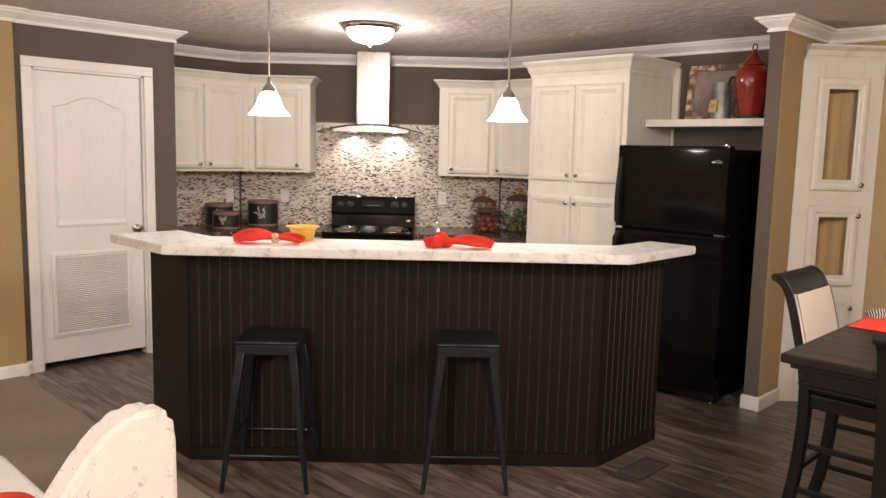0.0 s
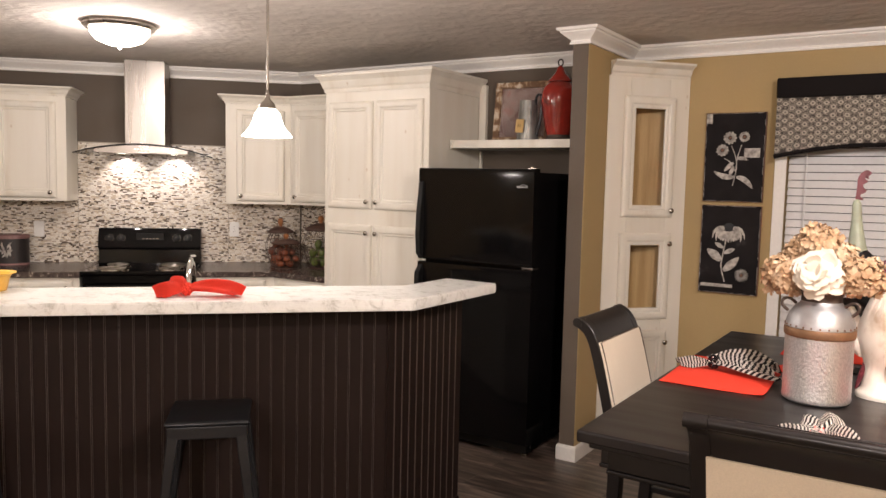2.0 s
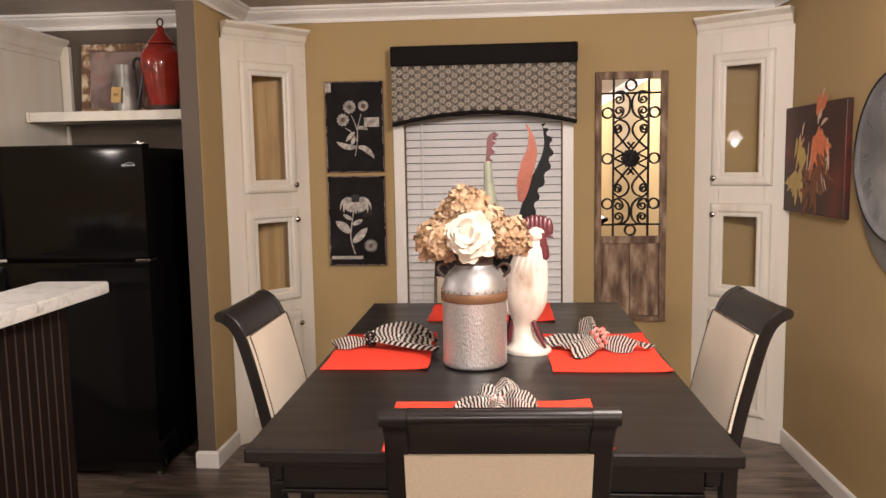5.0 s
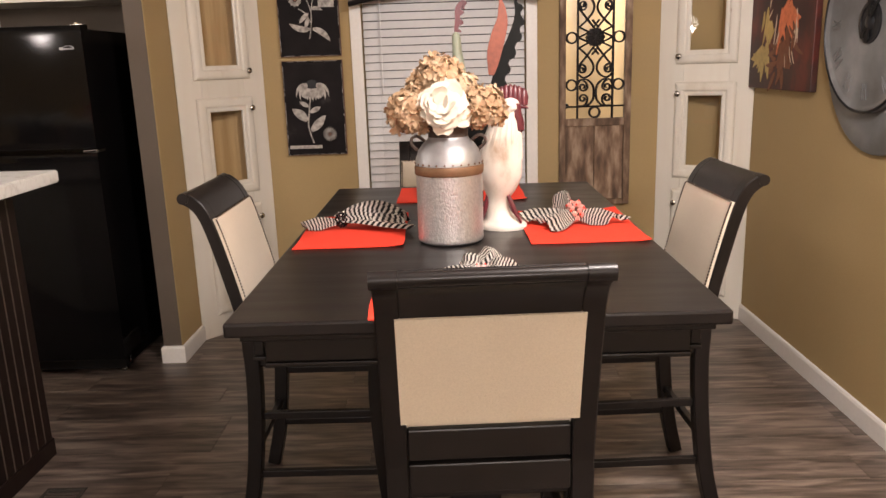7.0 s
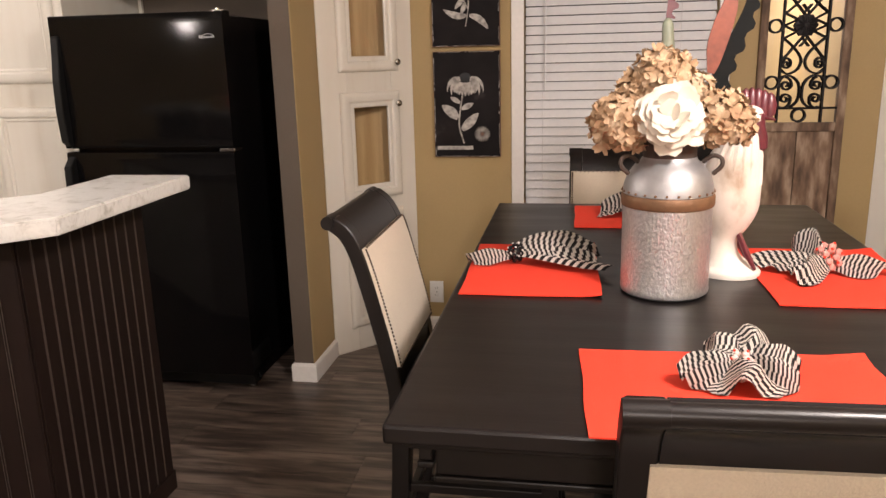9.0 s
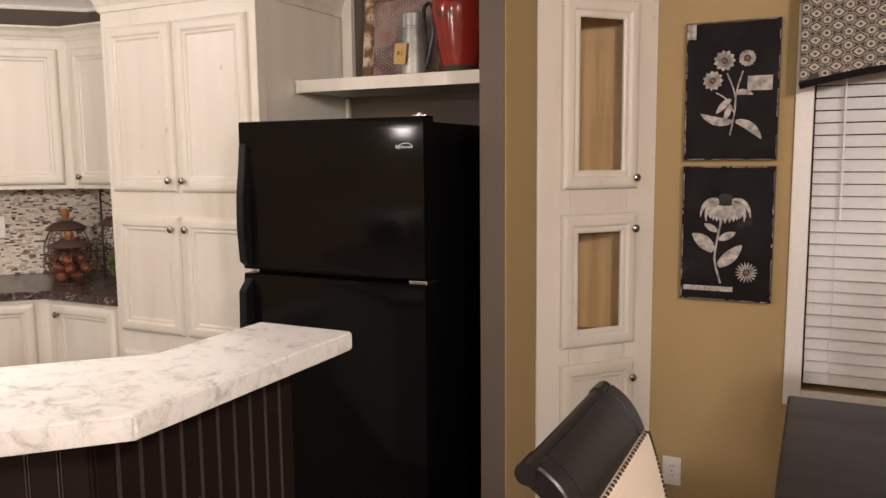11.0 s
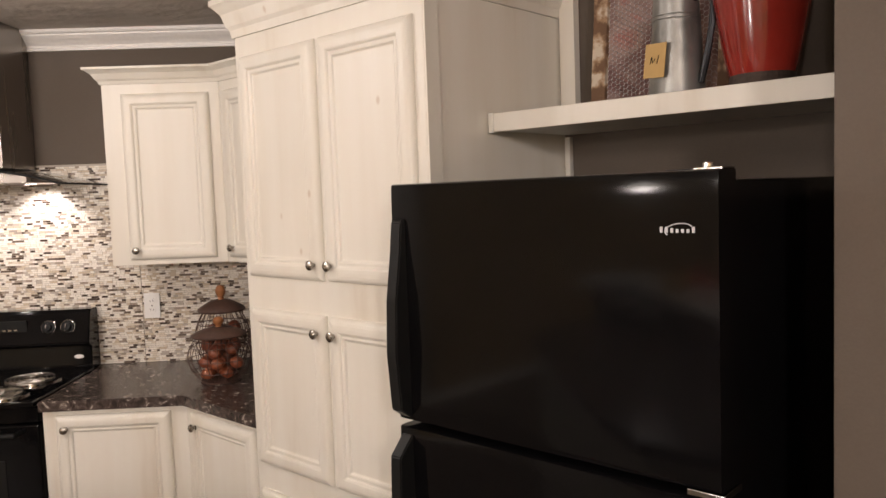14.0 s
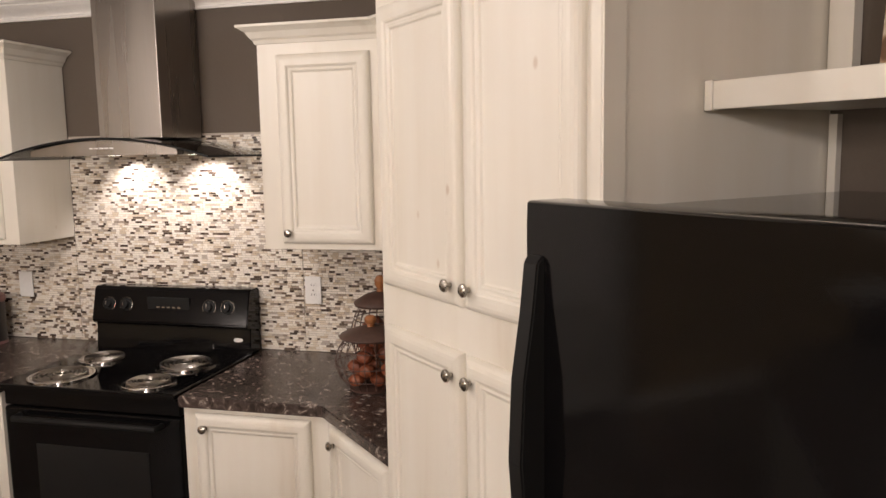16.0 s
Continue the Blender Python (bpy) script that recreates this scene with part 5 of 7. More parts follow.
part("hub", lathe([(0.075, 0.033), (0.075, 0.038), (0.060, 0.040), (0.055, 0.036), (0.030, 0.036), (0.020, 0.044), (0.0001, 0.046)], 30, m=pose(0, 0, 0, 90)), GUN, face, "dark pierced centre", True)
for ang, ln in ((2, 0.15), (38, 0.235)):
    bm = bmesh.new()
    blade(bm, 0, 0, 90, ln, 0.014, -0.041, -0.044)
    blade(bm, 0, ln * 0.42, 90, ln * 0.28, 0.034, -0.0412, -0.0442)
    blade(bm, 0, 0, 270, 0.07, 0.016, -0.041, -0.044)
    disc(bm, 0, -0.055, 0.014, -0.041, -0.0445)
    bmesh.ops.transform(bm, matrix=Matrix.Rotation(radians(ang), 4, "Y"), verts=bm.verts[:])
    part("clock_hand", bm, BLACKMATTE, face, "black spade clock hand")


def outlet(m, blank=False):
    o = thing("wall_outlet", m, "white blank cover plate on the wall" if blank else "white double wall outlet", "outlet")
    part("plate", box(-0.036, 0.036, -0.006, 0, -0.058, 0.058, 0.002), OUTLETW, o)
    if not blank:
        for z in (-0.020, 0.020):
            s_ = part("socket", lathe([(0.0155, 0), (0.0155, 0.0075), (0.0001, 0.008)], 20, m=pose(0, 0, z, 90)), OUTLETW, o)
            for x in (-0.006, 0.006):
                part("slot", box(x - 0.001, x + 0.001, -0.0084, -0.0078, z - 0.002, z + 0.006), BLACKMATTE, s_)
        part("screw", lathe([(0.003, 0), (0.003, 0.0068), (0.0001, 0.007)], 10, m=pose(0, 0, 0, 90)), NICKEL, o)
    return o


outlet(pose(-1.146, YN - 0.001, 0.225))
outlet(DIAG @ pose(0.231, -0.0142, 1.130))
outlet(DIAG @ pose(-1.197, -0.0142, 1.120), True)
outlet(Matrix.Translation((XW + 0.0142, 3.60, 1.118)) @ Matrix.Rotation(radians(90), 4, "Z"), True)

# floor register
reg = thing("floor_register", pose(-1.61, 3.36, 0), "brown slotted floor register set in the planks", "vent")
part("frame", rings_panel(-0.07, 0.07, -0.15, 0.15, [(0, 0.0), (0, -0.004), (0.012, -0.005), (0.014, -0.001)]), SUB, reg).matrix_local = pose(0, 0, 0, 90) @ Matrix.Diagonal((1, 1, 1, 1)) @ pose(0, 0, 0, 180) @ pose(0, 0, 0)
for i in range(14):
    part("slat", box(-0.055, 0.055, -0.13 + i * 0.0185, -0.124 + i * 0.0185, 0.001, 0.005), GROOVE, reg)

# ---- table settings ----
STRIPE_W, STRIPE_B = plain("napkin_cream_cotton", (0.80, 0.76, 0.70), 0.85, bump=0.3, scale=300), plain("napkin_black_cotton", (0.02, 0.018, 0.018), 0.85, bump=0.3, scale=300)
REDPLAIN = plain("red_cotton", (0.78, 0.045, 0.020), 0.8, bump=0.3, scale=200, vary=0.08)


def cloth_fan(bm, length, spread, wide, lift, droop, folds, seed, stripes=True, neck=0.25, twist=0.0, tip=0.0):
    """Half of a tied napkin: a gathered sheet that opens out along +x from the knot."""
    rnd = random.Random(seed)
    ph = rnd.uniform(0, 6.28)
    U, V = 48, 30
    grid = []
    for i in range(U + 1):
        t = i / U
        row = []
        w = wide * (neck + (1 - neck) * math.sin(min(1, t * 1.15) * math.pi / 2) ** 1.2) * (1 - 0.25 * max(0, t - 0.8) / 0.2)
        for j in range(V + 1):
            s = j / V * 2 - 1
            x = length * t * (1 - 0.16 * s * s * spread - (0.24 * abs(s - tip) - 0.16 * s * s if tip else 0)) + 0.004 * math.sin(6 * s + ph)
            y = s * w / 2 + 0.010 * math.sin(3 * t * math.pi + ph) * (1 - abs(s))
            z = lift * math.sin(math.pi * (0.18 + 0.72 * t)) * (1 - 0.75 * s * s) + 0.011 * math.sin(folds * s + ph + twist * t) * (0.5 + 0.7 * t) - droop * t * s * s
            row.append(bm.verts.new((x, y, max(0.002, z + 0.014))))
        grid.append(row)
    faces = []
    for i in range(U):
        for j in range(V):
            f = bm.faces.new((grid[i][j], grid[i + 1][j], grid[i + 1][j + 1], grid[i][j + 1]))
            f.smooth = True
            if stripes:
                f.material_index = 1 if (i + (j * 2 // 5 if tip > 0 else -(j * 2 // 5)) + seed) % 4 < 2 else 0
            faces.append(f)
    bmesh.ops.solidify(bm, geom=faces, thickness=0.0016)
    return bm


def napkin(m, label, parts, knot_mat, seed, stripes=True, ring=1.0):
    dot_mat = STRIPE_W if seed in (21, 51) else REDPLAIN
    n = thing("napkin", m, label, "napkin", "striped napkins" if stripes else "red napkins")
    for i, (ang, length, wide, lift, folds, *tip) in enumerate(parts):
        bm = cloth_fan(bmesh.new(), length, 1.0, wide, lift, 0.02, folds, seed + i, stripes, tip=tip[0] if tip else 0.0)
        bmesh.ops.transform(bm, matrix=Matrix.Rotation(radians(ang), 4, "Z"), verts=bm.verts[:])
        ob = part("cloth_fold", bm, STRIPE_W if stripes else REDPLAIN, n, "", True)
        if stripes:
            ob.data.materials.append(STRIPE_B)
    bm = bmesh.new()
    rnd = random.Random(seed)
    for k in range(30):
        a, b = k * 2.4, math.acos(1 - 2 * (k + 0.5) / 30)
        bmesh.ops.create_icosphere(bm, subdivisions=1, radius=0.0065, matrix=Matrix.Translation((0.019 * math.sin(b) * math.cos(a), 0.024 * math.sin(b) * math.sin(a), 0.026 + 0.020 * math.cos(b))))
    bmesh.ops.scale(bm, vec=(ring, ring, ring), verts=bm.verts[:])
    part("napkin_ring", bm, knot_mat, n, "beaded napkin ring", True)
    dots = bmesh.new()
    for k in range(12):
        a, bb = k * 2.4, math.acos(1 - 1.2 * (k + 0.5) / 12)
        bmesh.ops.create_icosphere(dots, subdivisions=1, radius=0.0028, matrix=Matrix.Translation((0.0235 * math.sin(bb) * math.cos(a), 0.029 * math.sin(bb) * math.sin(a), 0.026 + 0.026 * math.cos(bb))))
    bmesh.ops.scale(dots, vec=(ring, ring, ring), verts=dots.verts[:])
    part("ring_dots", dots, dot_mat, n, "small contrasting dots on the ring", True)["kind"] = "stuff"
    return n


MATS = [((-0.532, 3.43), 0.315, 0.46, 1, 11), ((0.155, 3.42), 0.335, 0.48, 0, 12), ((-0.173, 2.735), 0.48, 0.330, 2, 13), ((-0.195, 4.058), 0.48, 0.335, 0, 14)]
for (x, y), lx, ly, a, seed in MATS:
    rnd = random.Random(seed)
    bm = bmesh.new()
    N = 14
    top = []
    for i in range(N + 1):
        row = []
        for j in range(N + 1):
            u, v = i / N * 2 - 1, j / N * 2 - 1
            c = max(0, u + v - 1.72) * 0.02 + max(0, u - v - 1.8) * 0.02
            row.append(bm.verts.new((u * lx / 2 + 0.0014 * math.sin(5 * v + seed), v * ly / 2 + 0.0014 * math.sin(4 * u + seed), 0.0035 + c * 1.2)))
        top.append(row)
    low = [[bm.verts.new((v.co.x, v.co.y, v.co.z - 0.0025)) for v in row] for row in top]
    for i in range(N):
        for j in range(N):
            bm.faces.new((top[i][j], top[i + 1][j], top[i + 1][j + 1], top[i][j + 1]))
            bm.faces.new((low[i][j + 1], low[i + 1][j + 1], low[i + 1][j], low[i][j]))
        for q_ in (0, N):
            bm.faces.new((top[i][q_], top[i + 1][q_], low[i + 1][q_], low[i][q_]))
            bm.faces.new((top[q_][i], top[q_][i + 1], low[q_][i + 1], low[q_][i]))
    bmesh.ops.recalc_face_normals(bm, faces=bm.faces[:])
    ob = mesh_object("placemat", bm, RED)
    ob.matrix_world = pose(x, y, TZ + 0.001, 0, 0, a)
    tagged(ob, "bright red felt placemat lying on the black table", "placemat", "placemats on the table")

PINKBEAD, BLACKBEAD, WHITEBEAD = plain("pink_bead", (0.65, 0.30, 0.26), 0.4), plain("black_bead", (0.012, 0.012, 0.014), 0.2), plain("white_red_bead", (0.70, 0.50, 0.46), 0.4)
napkin(pose(-0.578, 3.46, TZ + 0.006, 0, 0, 0), "black and cream striped napkin tied with a black dotted ring", [(8, 0.225, 0.130, 0.060, 5, 0.7), (-9, 0.245, 0.125, 0.028, 5, -0.7), (188, 0.125, 0.055, 0.022, 4)], BLACKBEAD, 21)
napkin(pose(0.15, 3.43, TZ + 0.006, 0, 0, -6), "black and cream striped napkin with a pink rosette ring", [(122, 0.15, 0.090, 0.075, 6, -0.85), (226, 0.15, 0.115, 0.030, 6, 0.8), (183, 0.19, 0.075, 0.030, 5, -0.7), (-8, 0.165, 0.075, 0.030, 5, 0.8)], PINKBEAD, 31, ring=1.4)
napkin(pose(-0.165, 2.775, TZ + 0.006, 0, 0, 10), "black and cream striped napkin bunched round a pale rosette", [(60, 0.085, 0.16, 0.060, 8), (185, 0.105, 0.06, 0.035, 6), (-12, 0.085, 0.10, 0.045, 8), (125, 0.075, 0.10, 0.050, 7), (-100, 0.07, 0.12, 0.03, 5)], WHITEBEAD, 41)
napkin(pose(-0.215, 4.085, TZ + 0.006, 0, 0, 190), "black and cream striped napkin at the far end of the table", [(0, 0.16, 0.11, 0.055, 5, 0.8), (24, 0.14, 0.09, 0.03, 5, -0.8), (180, 0.10, 0.06, 0.02, 4)], BLACKBEAD, 51)

# milk can with flowers
RUSTBAND = plain("rusty_brown_band", (0.19, 0.10, 0.05), 0.6, 0.3, vary=0.3, scale=50)
DARKRUST = plain("dark_rusted_rim", (0.075, 0.055, 0.045), 0.65, 0.4, vary=0.4, scale=40)
can = thing("milk_can", pose(-0.235, 3.275, TZ + 0.0005), "hammered galvanised milk can with a rusty band, used as a vase", "vase")
HAMMER = ramped("hammered_galvanised_steel", [(0.3, (0.46, 0.46, 0.47)), (0.7, (0.62, 0.62, 0.62))], 170, (1.2, 1.2, 0.7), 0.40, 0.8, 2)
HAMMER.node_tree.nodes["Principled BSDF"].inputs["Metallic"].default_value = 0.8
HAMMER.node_tree.nodes["Bump"].inputs["Distance"].default_value = 0.0022
DULLZINC = plain("dull_galvanised_shoulder", (0.40, 0.40, 0.41), 0.48, 0.75, bump=0.2, scale=40, vary=0.15)
part("body", lathe([(0.0001, 0), (0.086, 0.0), (0.094, 0.006), (0.0955, 0.012), (0.0945, 0.018), (0.0945, 0.195)], 48), HAMMER, can, "", True)
part("band", lathe([(0.0965, 0.196), (0.0985, 0.200), (0.0985, 0.218), (0.0965, 0.222)], 48), RUSTBAND, can, "rusty brown band", True)
bm = bmesh.new()
for k in range(26):
    a = k * 2 * math.pi / 26
    bmesh.ops.create_icosphere(bm, subdivisions=1, radius=0.003, matrix=Matrix.Translation((0.096 * math.cos(a), 0.096 * math.sin(a), 0.228)))
part("rivets", bm, RUSTBAND, can)["kind"] = "stuff"
part("shoulder", lathe([(0.0955, 0.223), (0.094, 0.238), (0.086, 0.262), (0.072, 0.282), (0.060, 0.292), (0.056, 0.300)], 48), DULLZINC, can, "smooth galvanised shoulder", True)
part("neck", lathe([(0.056, 0.300), (0.056, 0.315), (0.068, 0.345), (0.070, 0.352), (0.064, 0.350), (0.050, 0.315)], 40), DARKRUST, can, "dark rusted flared rim", True)
for sx in (-1, 1):
    part("handle", tube(smooth_pts([(sx * 0.066, -0.02, 0.290), (sx * 0.084, -0.028, 0.304), (sx * 0.100, -0.034, 0.300), (sx * 0.102, -0.035, 0.284), (sx * 0.086, -0.028, 0.266)], 4), 0.0048, 8), DARKRUST, can, "", True)

PETAL = [ramped("dried_hydrangea_petal", [(0.3, (0.28, 0.16, 0.085)), (0.5, (0.45, 0.30, 0.175)), (0.72, (0.60, 0.45, 0.31))], 30, (1, 1, 1), 0.8, 0.1),
         ramped("pale_hydrangea_petal", [(0.3, (0.42, 0.28, 0.16)), (0.6, (0.62, 0.49, 0.35))], 30, (1, 1, 1), 0.8, 0.1), plain("cream_rose_petal", (0.66, 0.60, 0.50), 0.7, vary=0.08)]
LEAFG = plain("olive_leaf", (0.07, 0.085, 0.03), 0.6)


def petal(bm, m, l, w, cup):
    n, k = 4, 3
    rows = []
    for i in range(n + 1):
        t = i / n
        ww = w * (0.35 + 0.65 * math.sin(math.pi * (0.15 + 0.62 * t))) * (1 if t < 0.99 else 0.7)
        rows.append([bm.verts.new(m @ Vector((t * l, s * ww / 2, cup * (t * t + 0.5 * s * s * t) * l))) for s in (-1, 0, 1)])
    for a, b in zip(rows, rows[1:]):
        for i in range(2):
            f = bm.faces.new((a[i], b[i], b[i + 1], a[i + 1]))
            f.smooth = True


def hydrangea(parent, centre, r, seed, mat, n=150):
    rnd = random.Random(seed)
    bm = bmesh.new()
    c = Vector(centre)
    for k in range(n):
        b, a = math.acos(1 - 2 * (k + 0.5) / n), k * 2.39996
        d = Vector((math.sin(b) * math.cos(a), math.sin(b) * math.sin(a), math.cos(b)))
        if d.z < -0.75:
            continue
        rr = r * rnd.uniform(0.82, 1.08)
        base = Matrix.Translation(c + d * rr) @ d.to_track_quat("Z", "Y").to_matrix().to_4x4() @ Matrix.Rotation(rnd.uniform(0, 6), 4, "Z")
        size = r * rnd.uniform(0.22, 0.36)
        for q_ in range(4):
            petal(bm, base @ Matrix.Rotation(q_ * math.pi / 2 + rnd.uniform(-0.2, 0.2), 4, "Z") @ Matrix.Rotation(rnd.uniform(-0.5, 0.25), 4, "Y"), size, size * 0.95, rnd.uniform(-0.2, 0.5))
    bmesh.ops.create_icosphere(bm, subdivisions=2, radius=r * 0.8, matrix=Matrix.Translation(c))
    part("hydrangea_head", bm, mat, parent, "dried tan hydrangea head" if mat is PETAL[0] else "pale tan hydrangea head")


def rose(parent, centre, d, r, seed):
    rnd = random.Random(seed)
    bm = bmesh.new()
    f = Matrix.Translation(centre) @ Vector(d).to_track_quat("Z", "Y").to_matrix().to_4x4()
    bmesh.ops.create_icosphere(bm, subdivisions=3, radius=r * 0.62, matrix=f)
    for k in range(62):
        b = math.acos(1 - 1.35 * (k + 0.5) / 62)
        a = k * 2.39996 + rnd.uniform(-0.2, 0.2)
        q_ = f @ Matrix.Rotation(a, 4, "Z") @ Matrix.Rotation(b, 4, "Y") @ Matrix.Translation((-r * 0.10, 0, r * 0.60))
        lift = 62 - 40 * b / 1.9 + rnd.uniform(-12, 12)
        s_ = r * (0.30 + 0.34 * b / 1.9)
        petal(bm, q_ @ Matrix.Rotation(radians(-lift), 4, "Y"), s_, s_ * 1.5, rnd.uniform(-0.35, 0.35))
    part("rose_head", bm, PETAL[2], parent, "full cream garden rose head")


fl = thing("flower_arrangement", pose(-0.235, 3.275, TZ), "artificial tan hydrangeas round a cream rose, standing in the milk can", "flowers")
hydrangea(fl, (-0.100, -0.005, 0.368), 0.062, 1, PETAL[0])
hydrangea(fl, (-0.020, 0.015, 0.462), 0.058, 2, PETAL[0])
hydrangea(fl, (-0.068, 0.02, 0.422), 0.048, 6, PETAL[0], 100)
hydrangea(fl, (0.040, 0.02, 0.430), 0.045, 3, PETAL[1], 100)
hydrangea(fl, (0.100, -0.015, 0.372), 0.056, 4, PETAL[0])
hydrangea(fl, (0.118, 0.03, 0.40), 0.034, 8, PETAL[1], 60)
hydrangea(fl, (0.0, 0.10, 0.395), 0.062, 5, PETAL[0])
rose(fl, (-0.008, -0.055, 0.385), (-0.05, -1, 0.35), 0.070, 7)
for k in range(7):
    a = k * 0.9
    bm = tube([(0.02 * math.cos(a), 0.02 * math.sin(a), 0.02), (0.03 * math.cos(a), 0.03 * math.sin(a), 0.34)], 0.003, 5)
    part("stem", bm, LEAFG, fl)

# white rooster statue
CERAMIC = ramped("crackled_white_ceramic", [(0.30, (0.36, 0.26, 0.18)), (0.40, (0.68, 0.61, 0.53)), (0.6, (0.80, 0.76, 0.70))], 9, (1, 1, 0.6), 0.35, 0.2)
BURG = plain("burgundy_glaze", (0.115, 0.022, 0.030), 0.35, vary=0.3)


def ellipse_loft(bm, rows, steps=24, mat=0):
    """Rows of (x, y, z, rx, ry)."""
    rings = [[bm.verts.new((x + rx * math.cos(2 * math.pi * k / steps), y + ry * math.sin(2 * math.pi * k / steps), z)) for k in range(steps)] for x, y, z, rx, ry in rows]
    faces = []
    for a, b in zip(rings, rings[1:]):
        for k in range(steps):
            j = (k + 1) % steps
            faces.append(bm.faces.new((a[k], a[j], b[j], b[k])))
    faces.append(bm.faces.new(rings[0][::-1]))
    faces.append(bm.faces.new(rings[-1]))
    for f in faces:
        f.material_index, f.smooth = mat, True


bm = bmesh.new()
ellipse_loft(bm, smooth_pts([(0.0, 0, 0.0, 0.070, 0.058), (0.0, 0, 0.014, 0.071, 0.058), (-0.004, 0, 0.028, 0.054, 0.046), (-0.016, 0, 0.052, 0.038, 0.036), (-0.018, 0, 0.085, 0.034, 0.034), (-0.010, 0, 0.115, 0.046, 0.044), (-0.008, 0, 0.155, 0.064, 0.056), (-0.010, 0, 0.200, 0.069, 0.060), (-0.004, 0, 0.250, 0.062, 0.055), (0.002, 0, 0.295, 0.052, 0.045), (0.008, 0, 0.335, 0.040, 0.036), (0.020, 0, 0.362, 0.033, 0.028), (0.026, 0, 0.385, 0.026, 0.022), (0.024, 0, 0.398, 0.006, 0.006)], 3))
ellipse_loft(bm, [(-0.05, 0, 0.12, 0.02, 0.02), (-0.075, 0, 0.16, 0.042, 0.035), (-0.098, 0, 0.22, 0.038, 0.026), (-0.110, 0, 0.27, 0.020, 0.012)])
for k in range(9):      # hackle and breast feathers as shallow ridges
    a = -2.3 + k * 0.33
    tube([(0.010 + 0.038 * math.cos(a), 0.034 * math.sin(a), 0.335), (0.000 + 0.052 * math.cos(a + 0.05), 0.045 * math.sin(a + 0.05), 0.28), (-0.006 + 0.064 * math.cos(a), 0.055 * math.sin(a), 0.215)], [0.003, 0.0075, 0.003], 7, bm=bm)
for k in range(7):
    x, top = -0.014 + k * 0.013, 0.410 + 0.016 * math.sin(math.pi * (k + 0.6) / 7.2)
    ellipse_loft(bm, [(x, 0, 0.372, 0.012, 0.011), (x, 0, 0.395, 0.0145, 0.011), (x, 0, top, 0.0095, 0.008), (x, 0, top + 0.008, 0.002, 0.002)], 10, 1)
ellipse_loft(bm, [(0.048, 0, 0.288, 0.006, 0.008), (0.050, 0, 0.300, 0.016, 0.022), (0.048, 0, 0.325, 0.017, 0.024), (0.040, 0, 0.350, 0.018, 0.024), (0.034, 0, 0.372, 0.022, 0.026), (0.032, 0, 0.386, 0.018, 0.016)], 14, 1)
for sy in (-1, 1):
    ellipse_loft(bm, [(0.022, sy * 0.026, 0.352, 0.006, 0.004), (0.024, sy * 0.027, 0.362, 0.021, 0.010), (0.024, sy * 0.027, 0.374, 0.021, 0.010), (0.022, sy * 0.025, 0.384, 0.006, 0.004)], 14, 0)
k0 = len(bm.faces)
tube([(0.048, 0, 0.372), (0.062, 0, 0.369), (0.078, 0, 0.362)], [0.010, 0.008, 0.0015], 8, bm=bm)
for x0, x1, y in ((-0.045, -0.066, -0.018), (0.016, 0.056, -0.030), (0.008, 0.046, 0.030)):
    tube([(x0, y * 0.8, 0.105), (x0 * 0.5 + x1 * 0.5, y * 1.2, 0.060), (x1, y, 0.022)], [0.007, 0.008, 0.004], 7, bm=bm)
bm.faces.ensure_lookup_table()
for f in bm.faces[k0:]:
    f.material_index = 1
white = mesh_object("rooster_statue", bm, CERAMIC, True)
white.data.materials.append(BURG)
white.matrix_world = pose(-0.072, 3.42, TZ + 0.0005, 0, 0, -8)
tagged(white, "white glazed rooster statue with a burgundy comb, behind the milk can", "statue")

# tin rooster sculpture
SAGE, TERRA, TEAL = plain("sage_painted_tin", (0.28, 0.31, 0.23), 0.5, vary=0.2, scale=30), plain("terracotta_painted_tin", (0.28, 0.070, 0.036), 0.5, vary=0.35, scale=60), plain("blackish_green_tin", (0.009, 0.010, 0.010), 0.7, vary=0.3, specular=0.15)
bm = bmesh.new()
ellipse_loft(bm, smooth_pts([(-0.01, 0, 0.21, 0.012, 0.012), (-0.01, 0, 0.24, 0.05, 0.035), (-0.02, 0, 0.31, 0.085, 0.05), (-0.05, 0, 0.38, 0.055, 0.04), (-0.075, 0, 0.43, 0.028, 0.026)], 3), 20, 0)
ellipse_loft(bm, smooth_pts([(-0.075, 0, 0.41, 0.036, 0.033), (-0.078, 0, 0.46, 0.026, 0.024), (-0.082, 0, 0.53, 0.017, 0.016), (-0.085, 0, 0.585, 0.014, 0.013), (-0.085, 0, 0.600, 0.004, 0.004)], 3), 18, 1)


